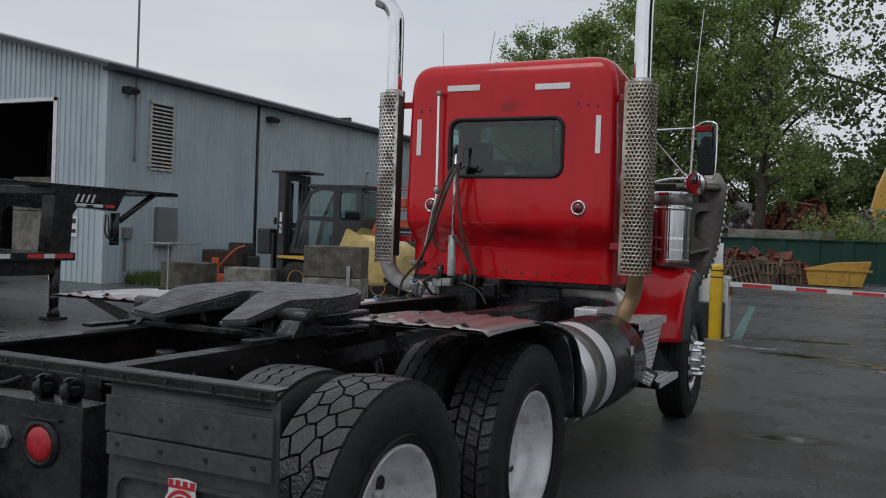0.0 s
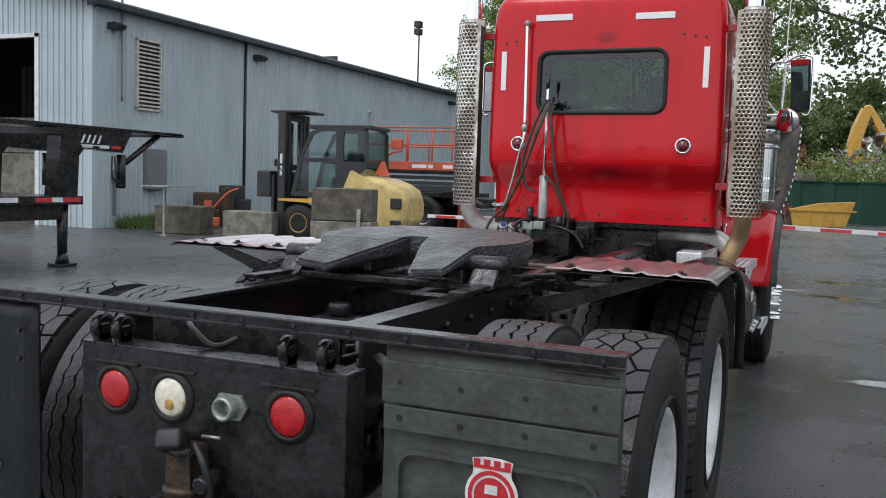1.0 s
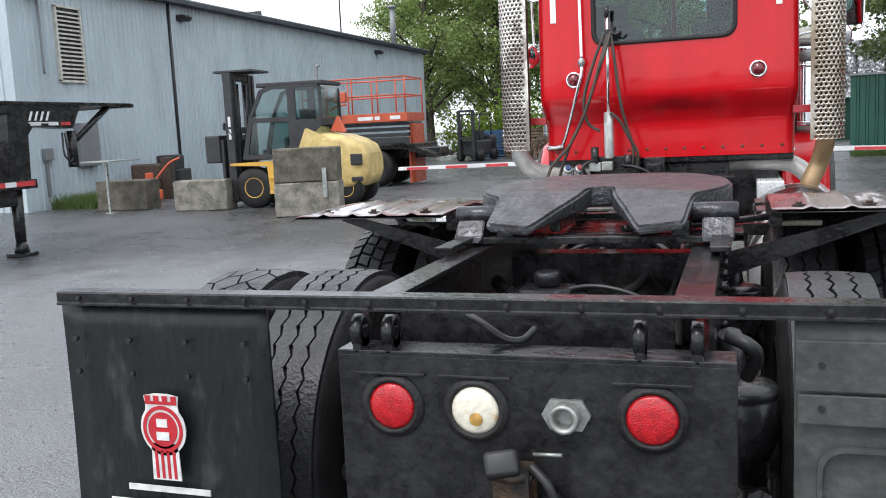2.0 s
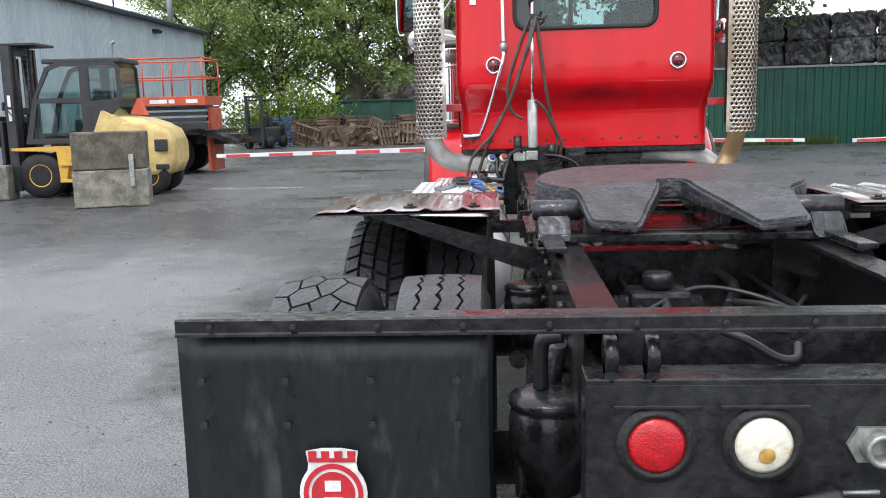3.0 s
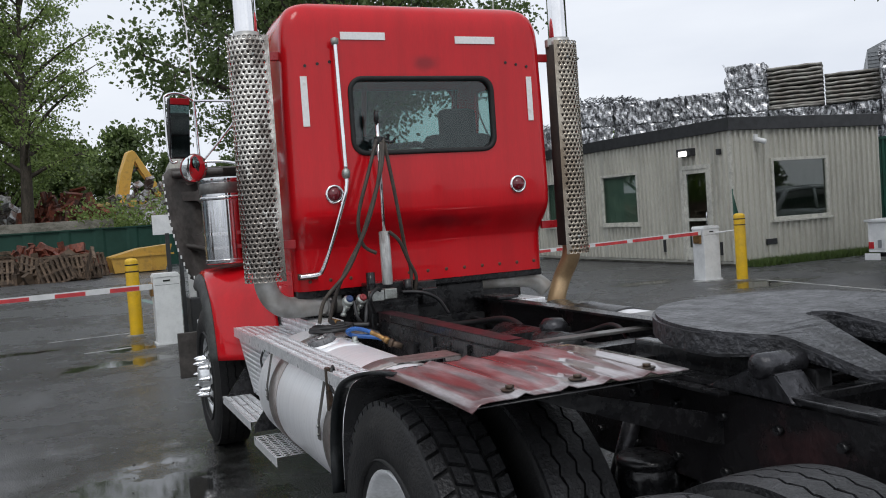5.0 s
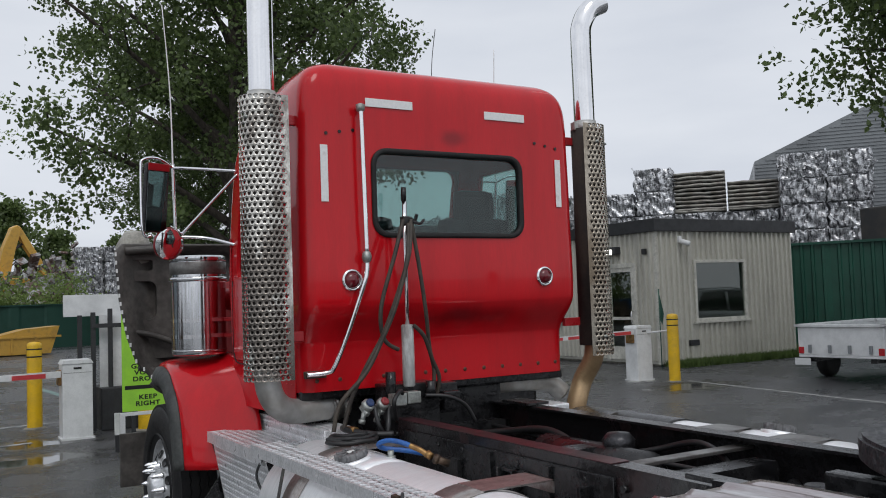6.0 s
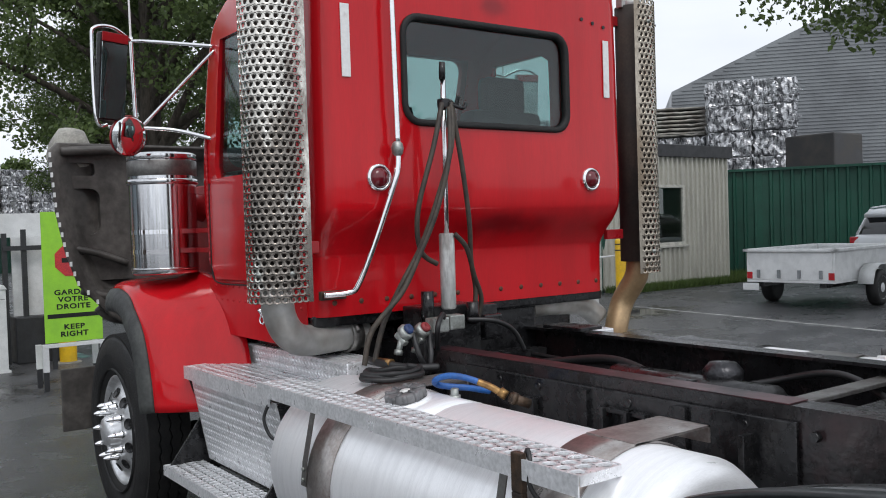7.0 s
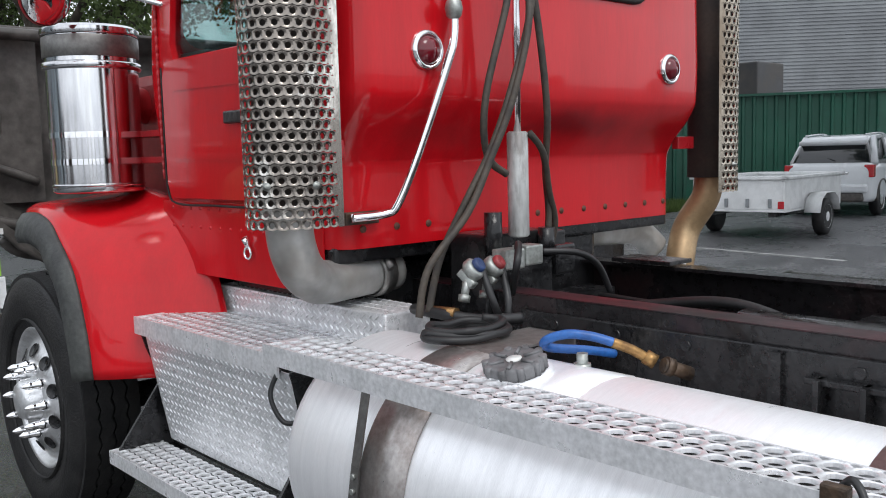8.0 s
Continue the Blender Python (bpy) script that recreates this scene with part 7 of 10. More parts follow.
part("meter_box", bm, GREY_METAL, house, "grey electrical box")
bm = boxes((-16.75, -16.5, WY - 0.05, WY - 0.035, 1.2, 1.75))
part("wall_sign", bm, WHITE, house, "small white wall sign")
bm = boxes((-16.7, -16.55, WY - 0.054, WY - 0.05, 1.55, 1.68), (-16.7, -16.55, WY - 0.054, WY - 0.05, 1.3, 1.4))
part("print_bar", bm, INK, house)
part("outlet_box", boxes((WX - 0.02, WX + 0.2, 13.6, 13.9, 0.0, 0.55, 0.02)), GREY_METAL, house)
part("conduit", boxes((WX, WX + 0.08, 11.3, 11.36, 0.3, 1.199)), GREY_METAL, house)
part("junction_box", boxes((WX, WX + 0.14, 11.24, 11.5, 1.2, 1.5, 0.02)), GREY_METAL, house)
# flue and flood mast behind the ridge
bm = bmesh.new()
cyl(bm, (-16.9, 38.8, 6.0), (-16.9, 38.8, 7.9), 0.14, 14)
cyl(bm, (-16.9, 38.8, 8.0), (-16.9, 38.8, 8.1), 0.24, 14)
cyl(bm, (-16.9, 38.8, 7.85), (-16.9, 38.8, 8.05), 0.10, 10)
part("flue", bm, GREY_METAL, house, "galvanised roof flue")
bm = bmesh.new()
cyl(bm, (-17.3, 33, 6.0), (-17.3, 33, 8.6), 0.04, 8)
for dz in (0, 0.35):
    box(bm, -17.5, -17.2, 32.8, 33.2, 8.5 + dz, 8.8 + dz, 0.03)
part("flood_mast", bm, ROOF_BLACK, house, "roof mast with floodlights")

# ---- concrete blocks ----
def block(x, y, w, d, h, z, turn, material, label):
    bm = bmesh.new()
    box(bm, -w / 2, w / 2, -d / 2, d / 2, 0, h, 0.03)
    bmesh.ops.subdivide_edges(bm, edges=[e for e in bm.edges if e.calc_length() > 0.3], cuts=3, use_grid_fill=True)
    rnd = random.Random(int(x * 10))
    for v in bm.verts:
        v.co += Vector([rnd.uniform(-0.008, 0.008) for _ in range(3)])
    single("concrete_block", bm, material, label, "block", pose(x, y, z, 0, 0, turn), "concrete blocks by the warehouse")


block(-13.0, 11.0, 1.25, 0.65, 0.68, 0, 8, MOSSY, "weathered mossy concrete block on the asphalt")
block(-10.6, 10.5, 1.2, 0.6, 0.66, 0, 10, CONCRETE, "pale weathered concrete block on the asphalt")
block(-7.28, 8.95, 1.22, 0.65, 0.64, 0, 16, CONCRETE, "pale lower concrete block of a stack of two")
block(-7.28, 8.95, 1.2, 0.64, 0.64, 0.643, 17, MOSSY, "dark mossy concrete block stacked on another")
bm = boxes((-0.04, 0.04, -0.01, 0.01, 0, 0.55, 0.004))
single("steel_strap", bm, GALV, "pale steel lifting strap on the stacked blocks", "strap", pose(-6.83, 8.70, 0.35, 0, 0, 16))

# ---- forklift ----
fork = thing("forklift", "large yellow diesel forklift with black cab", "forklift", pose(-8.5, 11.4, 0, 0, 0, 5))
bm = bmesh.new()
prism(bm, [(-0.62, -0.62, 0.35), (-0.62, -0.62, 0.97), (-0.2, -0.62, 1.0), (0.4, -0.62, 1.05), (0.4, -0.62, 0.35)], (0, 1.24, 0))
bmesh.ops.bevel(bm, geom=bm.edges[:], offset=0.04, segments=2, affect="EDGES")
part("chassis", bm, YELLOW, fork, "yellow steel chassis")
bm = bmesh.new()
rings = []
for x, z0, z1, w in ((0.3, 0.4, 1.42, 0.55), (0.55, 0.35, 1.55, 0.62), (0.9, 0.32, 1.5, 0.66), (1.2, 0.34, 1.4, 0.66), (1.45, 0.42, 1.27, 0.6), (1.56, 0.6, 1.08, 0.5)):
    cz, h = (z0 + z1) / 2, z1 - z0
    rings.append([(x, u, cz + v) for u, v in rounded(2 * w, h, 0.16)])
ring_loft(bm, rings)
cw = part("counterweight", bm, YELLOW_PALE, fork, "rounded pale yellow counterweight")
for z0, z1 in ((0.85, 1.08), (0.5, 0.6)):
    bm = boxes((1.2, 1.45, -0.675, -0.60, z0, z1, 0.02))
    part("vent", bm, ROOF_BLACK, cw)
# hood hump behind the cab
bm = bmesh.new()
prism(bm, [(-0.15, -0.62, 1.0), (0.12, -0.62, 1.3), (0.16, -0.62, 1.68), (0.28, -0.62, 1.72), (0.42, -0.62, 1.52), (0.7, -0.62, 1.45), (1.3, -0.62, 1.34), (1.3, -0.62, 1.0)], (0, 1.24, 0))
bmesh.ops.bevel(bm, geom=bm.edges[:], offset=0.05, segments=2, affect="EDGES")
part("engine_cover", bm, YELLOW_PALE, fork)
FC = [(-1.28, 1.05), (-1.08, 1.9), (-0.80, 2.5), (-0.55, 2.6), (0.50, 2.6), (0.60, 2.5), (0.62, 1.75), (0.18, 1.4), (-0.02, 1.05)]
WINS = [[(-1.0, 1.92), (-0.73, 2.44), (-0.5, 2.52), (-0.16, 2.52), (-0.16, 1.92)], [(0.02, 1.85), (0.02, 2.52), (0.47, 2.52), (0.54, 2.46), (0.55, 1.85)], [(-1.14, 1.15), (-1.0, 1.82), (-0.16, 1.82), (-0.16, 1.35), (-0.28, 1.15)]]
bm = bmesh.new()
for y in (-0.60, 0.55):
    windowed(bm, [(x, y, z) for x, z in FC], [[(x, y, z) for x, z in w] for w in WINS], (0, 0.05, 0))
box(bm, -0.85, 0.64, -0.6, 0.6, 2.57, 2.66, 0.02)
box(bm, 0.57, 0.63, -0.6, 0.6, 1.72, 1.85)
box(bm, -1.25, 0.2, -0.54, 0.54, 1.03, 1.07)
fc = part("cab", bm, ROOF_BLACK, fork, "black forklift cab")
for y in (-0.58, 0.57):
    for w in WINS:
        bm = bmesh.new()
        prism(bm, [(x, y, z) for x, z in w], (0, 0.004, 0))
        part("cab_window", bm, CAB_GLASS, fc)
bm = bmesh.new()
prism(bm, [(0.6, -0.54, 1.85), (0.6, 0.54, 1.85), (0.58, 0.54, 2.57), (0.58, -0.54, 2.57)], (0.004, 0, 0))
part("cab_window", bm, CAB_GLASS, fc)
bm = boxes((-0.45, 0.05, -0.25, 0.25, 1.05, 1.5, 0.05), (-0.05, 0.1, -0.25, 0.25, 1.4, 2.1, 0.05))
part("driver_seat", bm, SEAT, fork)
mast_f = part("mast", boxes((-1.64, -1.46, -0.58, 0.58, 1.62, 1.76, 0.01)), ROOF_BLACK, fork, "black lifting mast")
for y in (-0.55, -0.36, 0.36, 0.55):
    part("mast_rail", boxes((-1.62, -1.44, y - 0.05, y + 0.05, 0.15, 2.92, 0.01)), ROOF_BLACK, mast_f)
for z in (0.5, 2.85):
    part("mast_crossbar", boxes((-1.64, -1.46, -0.58, 0.58, z - 0.08, z + 0.06, 0.01)), ROOF_BLACK, mast_f)
part("mast_roof", boxes((-1.9, -1.0, -0.46, 0.46, 2.935, 2.985, 0.01)), ROOF_BLACK, mast_f)
for y in (-0.2, 0.2):
    part("lift_cylinder", cyl(bmesh.new(), (-1.5, y, 0.3), (-1.5, y, 2.7), 0.05, 12), GREASE, mast_f, "", True)
for z0, z1 in ((1.5, 1.72), (1.77, 1.99)):
    part("label_bar", boxes((-1.56, -1.50, -0.605, -0.601, z0, z1)), WHITE, mast_f, "white sticker")
bm = boxes((-2.9, -1.7, -0.5, -0.35, 0.08, 0.15, 0.01), (-2.9, -1.7, 0.35, 0.5, 0.08, 0.15, 0.01), (-1.75, -1.68, -0.65, 0.65, 0.1, 1.5, 0.02), (-2.1, -1.75, -0.7, 0.7, 1.0, 1.6, 0.04))
part("fork_carriage", bm, ROOF_BLACK, fork, "black fork carriage")
for x, y, r, w in ((-1.02, -0.56, 0.44, 0.3), (-1.02, 0.56, 0.44, 0.3), (1.05, -0.52, 0.36, 0.25), (1.05, 0.52, 0.36, 0.25)):
    bm = bmesh.new()
    lathe(bm, [(-w / 2, 0.0), (-w / 2, r * 0.55), (-w / 2, r * 0.92), (-w / 2 + 0.04, r), (w / 2 - 0.04, r), (w / 2, r * 0.92), (w / 2, r * 0.55), (w / 2 - 0.06, 0.0)], (x, y * 0.96, r), (0, 1, 0), 28)
    wh_ = part("wheel", bm, RUBBER, fork, "black forklift tyre", True)
    bm = bmesh.new()
    lathe(bm, [(-w / 2 - 0.004, r * 0.5), (-w / 2 + 0.02, r * 0.3), (-w / 2 + 0.02, 0)], (x, y * 0.96, r), (0, 1, 0), 20)
    part("rim", bm, YELLOW, wh_)
bm = bmesh.new()
prism(bm, [(-1.52, -0.74, 0.93), (-1.52, -0.74, 0.98), (-0.62, -0.74, 1.0), (-0.25, -0.74, 0.99), (-0.45, -0.74, 0.62), (-0.52, -0.74, 0.30), (-0.62, -0.74, 0.30), (-0.66, -0.74, 0.9)], (0, 0.14, 0))
box(bm, -0.62, 0.3, -0.78, -0.6, 0.3, 0.36, 0.01)
box(bm, -0.6, -0.25, -0.78, -0.6, 0.62, 0.68, 0.01)
part("step_plate", bm, YELLOW, fork)
bm = bmesh.new()
prism(bm, [(0.70, -0.4, 1.58), (1.0, -0.4, 1.55), (0.86, -0.4, 1.88)], (0.06, 0.03, 0))
part("warning_triangle", bm, ORANGE, fork, "orange-red slow vehicle triangle")
bm = bmesh.new()
tube(bm, [(0.2, 0.3, 2.6), (0.2, 0.3, 2.9), (0.22, 0.3, 3.0), (0.28, 0.3, 3.02)], 0.035, 8)
part("exhaust", bm, GREY_METAL, fork)
bm = bmesh.new()
tube(bm, [(-1.3, -0.6, 1.3), (-1.5, -0.75, 1.7)], 0.012, 6)
lathe(bm, [(0, 0.09), (0.03, 0.08), (0.04, 0)], (-1.55, -0.78, 1.78), (-1, -0.2, 0), 14)
part("mirror", bm, ROOF_BLACK, fork)

# small junk along the warehouse wall
bm = boxes((-0.5, 0.5, -0.3, 0.3, 0, 0.5, 0.04), (-0.3, 0.6, -0.25, 0.25, 0.5, 0.95, 0.05), (0.5, 0.75, -0.25, 0.25, 0.0, 1.1, 0.02))
single("engine_unit", bm, RUSTY, "rusty brown machine part on the asphalt", "machinery", pose(-14.75, 14.0, 0, 0, 0, 20))
jack = thing("pallet_jack", "red floor jack standing by the wall", "jack", pose(-13.95, 13.1, 0, 0, 0, 30))
bm = boxes((-0.3, 0.3, -0.15, 0.15, 0.05, 0.3, 0.03), (-0.1, 0.1, -0.06, 0.06, 0.3, 0.75, 0.02), (-0.35, -0.25, -0.3, 0.3, 0.0, 0.6, 0.02))
part("body", bm, ORANGE, jack)
bm = bmesh.new()
tube(bm, [(0.1, 0, 0.5), (0.5, 0, 0.95), (0.8, 0, 1.1)], 0.03, 8)
part("handle", bm, ORANGE, jack)
bm = boxes((-0.3, 0.3, -0.4, 0.4, 0, 0.75, 0.05), (-0.35, 0.2, -0.45, 0.2, 0.75, 1.15, 0.05))
single("machine_crate", bm, ROOF_BLACK, "dark dirty machine crate by the wall", "crate", pose(-14.75, 15.4, 0, 0, 0, 10))

# ---- gooseneck trailer ----
goose = thing("gooseneck_trailer", "black steel gooseneck trailer with red and white tape", "trailer")
bm = boxes((-9.55, -9.0, -3.0, 6.15, 2.12, 2.17, 0.01), (-11.2, -10.7, -3.0, 5.9, 2.12, 2.17, 0.01), (-11.2, -9.0, 5.95, 6.2, 2.1, 2.16, 0.01), (-11.2, -9.0, 3.4, 3.6, 2.0, 2.12, 0.01))
nk = part("neck", bm, BLACK, goose, "black gooseneck frame")
for x in (-9.3, -10.95):
    bm = bmesh.new()
    prism(bm, [(x, 3.42, 0.95), (x, 3.5, 2.12), (x, 4.95, 2.12), (x, 4.75, 1.78), (x, 3.95, 1.82), (x, 3.84, 1.7), (x, 3.8, 0.95)], (0.28, 0, 0))
    part("upright", bm, BLACK, goose, "black box-section upright")
    bm = bmesh.new()
    tube(bm, [(x + 0.14, 4.95, 1.62), (x + 0.14, 5.75, 2.12)], 0.05, 6)
    part("neck_brace", bm, BLACK, goose)
    bm = bmesh.new()
    cyl(bm, (x + 0.14, 4.85, 1.2), (x + 0.14, 4.85, 1.75), 0.08, 10)
    part("coupler", bm, BLACK, goose)
bm = boxes((-11.5, -9.0, -8.0, 3.9, 0.95, 1.08, 0.01), (-11.4, -9.1, -8.0, 3.6, 0.72, 0.95, 0.01))
part("deck", bm, BLACK, goose, "trailer deck beam")
for x in (-9.17, -10.9):
    bm = bmesh.new()
    cyl(bm, (x, 3.65, 0.08), (x, 3.65, 0.95), 0.07, 12, 0.09)
    box(bm, x - 0.15, x + 0.15, 3.5, 3.8, 0.0, 0.05, 0.01)
    cyl(bm, (x, 3.65, 0.04), (x, 3.65, 0.2), 0.11, 12, 0.075)
    part("landing_leg", bm, BLACK, goose, "landing leg with foot plate")
for k, (y0, y1, mm) in enumerate(((3.0, 3.3, RED_BAR), (3.3, 3.5, WHITE), (3.5, 3.85, RED_BAR), (2.4, 2.7, WHITE))):
    bm = boxes((-9.0, -8.995, y0, y1, 0.99, 1.06))
    part("reflector", bm, mm, goose)
for x0, x1, mm in ((-9.28, -9.02, WHITE), (-9.5, -9.3, RED_BAR)):
    bm = boxes((x0, x1, 3.9, 3.906, 0.99, 1.06))
    part("reflector", bm, mm, goose)
for y0, y1, mm in ((4.25, 4.45, WHITE), (4.5, 4.7, RED_BAR), (3.9, 4.1, WHITE)):
    bm = boxes((-9.019, -9.014, y0, y1, 1.83, 1.88))
    part("reflector", bm, mm, goose)
bm = bmesh.new()
for k in range(4):
    prism(bm, [(-9.012, 3.86 + 0.11 * k, 1.90), (-9.012, 3.92 + 0.11 * k, 2.03), (-9.012, 3.96 + 0.11 * k, 2.03), (-9.012, 3.90 + 0.11 * k, 1.90)], (0.004, 0, 0))
box(bm, -9.012, -9.008, 3.86, 4.3, 1.86, 1.875)
part("maker_mark", bm, WHITE, goose, "white slanted maker mark")
bm = bmesh.new()
tube(bm, [(-9.1, 4.6, 1.72), (-9.05, 4.55, 1.4), (-9.1, 4.75, 1.3), (-9.15, 4.9, 1.5)], 0.015, 6)
tube(bm, [(-9.1, 4.65, 1.72), (-9.05, 4.65, 1.3), (-9.1, 4.85, 1.25)], 0.012, 6)
part("cable", bm, HOSE, goose)
bm = boxes((-9.5, -8.7, 5.6, 6.6, 1.14, 1.17, 0.005), (-9.15, -9.1, 5.95, 6.0, 0.0, 1.15), (-9.2, -9.0, 5.9, 6.1, 0.0, 0.02))
single("stand", bm, GALV, "thin pale metal work stand", "stand", pose(-3.6, 4.0, 0, 0, 0, 0))
# machinery on the deck
bm = boxes((-0.8, 0.8, -1.2, 1.2, 0, 0.35, 0.05), (-0.6, 0.4, -0.9, 0.6, 0.35, 0.75, 0.06))
single("deck_machinery", bm, RUSTY, "dark rusty machinery lying on the trailer deck", "machinery", pose(-10.3, 1.6, 1.08))

# ---- parked dark chassis truck with scissor lift on it ----
rig = thing("flatbed_truck", "dark flatbed truck chassis parked by the warehouse", "truck", pose(-9.3, 17.6, 0, 0, 0, 3))
bm = boxes((-3.2, 1.9, -0.45, 0.45, 0.75, 1.02, 0.02), (-3.2, 1.4, -1.1, 1.1, 1.02, 1.16, 0.02))
part("chassis", bm, BLACK, rig)
bm = bmesh.new()
prism(bm, [(0.3, -1.1, 1.08), (1.0, -1.1, 1.2), (1.9, -1.1, 0.85), (1.9, -1.1, 0.75), (0.9, -1.1, 1.05)], (0, 2.2, 0))
part("ramp", bm, BLACK, rig, "folded black ramp")
for x in (0.15, -1.2):
    for y in (-1.0, 1.0):
        bm = bmesh.new()
        lathe(bm, [(-0.28, 0), (-0.25, 0.28), (-0.3, 0.3), (-0.3, 0.48), (-0.24, 0.53), (0.24, 0.53), (0.3, 0.48), (0.3, 0.3), (0.3, 0)], (x, y * 0.88, 0.53), (0, 1, 0), 28)
        w_ = part("wheel", bm, RUBBER, rig, "black twin truck wheel", True)
        bm = bmesh.new()
        s_ = 1 if y > 0 else -1
        lathe(bm, [(s_ * 0.305, 0.29), (s_ * 0.2, 0.25), (s_ * 0.18, 0.1), (s_ * 0.24, 0.08), (s_ * 0.25, 0)], (x, y * 0.88, 0.53), (0, 1, 0), 24)
        part("rim", bm, RIM_WHITE, w_)
lift = thing("scissor_lift", "red scissor lift platform with guard rails, folded", "lift", pose(-9.75, 17.6, 1.16, 0, 0, 3))
bm = boxes((-1.6, 1.55, -0.85, 0.85, 0.62, 0.86, 0.01))
pf = part("platform", bm, ORANGE, lift, "red platform deck")
for x0, x1 in ((0.1, 0.55), (0.6, 0.75), (1.05, 1.35)):
    part("print_bar", boxes((x0, x1, -0.856, -0.85, 0.68, 0.78)), WHITE, pf, "white printed mark")
part("base_frame", boxes((-1.6, 1.55, -0.75, 0.75, 0.0, 0.18, 0.02)), ROOF_BLACK, lift, "dark steel base frame")
for q in ((-0.7, -0.6, 0.2, 0.3), (0.6, 0.7, 0.2, 0.3), (-0.68, -0.6, 0.36, 0.46), (0.6, 0.68, 0.36, 0.46), (-0.68, 0.68, 0.52, 0.6)):
    part("scissor_arm", boxes((-1.5, 1.5, *q, 0.01)), ROOF_BLACK, lift, "dark folded scissor arm")
post = None
for x in (-1.55, -0.8, -0.05, 0.7, 1.5):
    for y in (-0.82, 0.82):
        m_ = pose(x, y, 0.86)
        if post is None:
            bm = bmesh.new()
            cyl(bm, (0, 0, 0), (0, 0, 0.98), 0.022, 8)
            post = part("post", bm, ORANGE, lift)
            post.matrix_basis = m_
        else:
            more("post", post, lift, m_)
for z in (1.35, 1.84):
    for y in (-0.82, 0.82):
        bm = bmesh.new()
        cyl(bm, (-1.55, y, z), (1.5, y, z), 0.022, 8)
        part("rail", bm, ORANGE, lift)
    for x in (-1.55, 1.5):
        bm = bmesh.new()
        cyl(bm, (x, -0.82, z), (x, 0.82, z), 0.022, 8)
        part("rail", bm, ORANGE, lift)
bm = boxes((-0.55, -0.2, -0.95, -0.8, 1.2, 1.5, 0.04))
tube(bm, [(-0.7, -0.85, 1.0), (-0.5, -0.9, 1.1), (-0.2, -0.9, 1.15)], 0.03, 6)
part("control_box", bm, ORANGE, lift)
bm = boxes((1.5, 1.62, -0.5, 0.5, -1.1, 0.55, 0.02), (1.5, 1.56, -0.7, -0.62, -1.1, 0.2), (1.5, 1.56, 0.62, 0.7, -1.1, 0.2))
part("ladder_frame", bm, ORANGE, lift)


def far_forklift(x, y, turn, material, label):
    f = thing("forklift", label, "forklift", pose(x, y, 0, 0, 0, turn), "parked forklifts")
    bm = boxes((-0.9, 0.9, -0.5, 0.5, 0.25, 0.95, 0.08), (0.4, 1.1, -0.5, 0.5, 0.3, 1.15, 0.1))
    part("body", bm, material, f)
    bm = bmesh.new()
    for xx in (-0.7, 0.6):
        for yy in (-0.45, 0.45):
            tube(bm, [(xx, yy, 0.9), (xx * 0.85, yy, 2.1)], 0.035, 6)
    box(bm, -0.65, 0.6, -0.5, 0.5, 2.08, 2.14, 0.02)
    box(bm, -0.1, 0.3, -0.25, 0.25, 0.95, 1.4, 0.05)
    part("guard", bm, ROOF_BLACK, f, "black overhead guard")
    bm = boxes((-1.15, -1.0, -0.4, -0.3, 0.1, 2.3), (-1.15, -1.0, 0.3, 0.4, 0.1, 2.3), (-1.16, -1.0, -0.4, 0.4, 1.0, 1.1), (-1.16, -1.0, -0.4, 0.4, 2.2, 2.3))
    part("mast", bm, ROOF_BLACK, f)
    for xx in (-0.7, 0.7):
        for yy in (-0.5, 0.5):
            bm = bmesh.new()
            lathe(bm, [(-0.1, 0), (-0.1, 0.26), (0.1, 0.26), (0.1, 0)], (xx, yy, 0.27), (0, 1, 0), 18)
            part("wheel", bm, RUBBER, f, "", True)


far_forklift(-10.9, 33.2, 80, ROOF_BLACK, "small dark forklift parked by the pallets")

# ---- barrier island ----
def bollard(x, y, label):
    b = thing("bollard", label, "bollard", pose(x, y, 0), "yellow bollards at the barriers")
    bm = bmesh.new()
    lathe(bm, [(0, 0.105), (1.2, 0.105), (1.24, 0.10), (1.262, 0.07), (1.27, 0)], (0, 0, 0), (0, 0, 1), 24)
    part("post", bm, BOLLARD, b, "", True)
    for z in (1.04, 1.15):
        bm = bmesh.new()
        lathe(bm, [(z, 0.1055), (z + 0.003, 0.108), (z + 0.018, 0.108), (z + 0.021, 0.1055)], (0, 0, 0), (0, 0, 1), 24)
        part("band", bm, INK, b)
    bm = bmesh.new()
    lathe(bm, [(0.001, 0.16), (0.015, 0.15), (0.02, 0.105)], (0, 0, 0), (0, 0, 1), 20)
    part("collar", bm, CONCRETE, b)


bollard(-1.05, 10.3, "yellow steel bollard with black bands on wet asphalt")
bollard(0.24, 8.9, "yellow steel bollard beside a barrier cabinet")
bollard(9.68, 8.1, "yellow steel bollard in front of the shed")


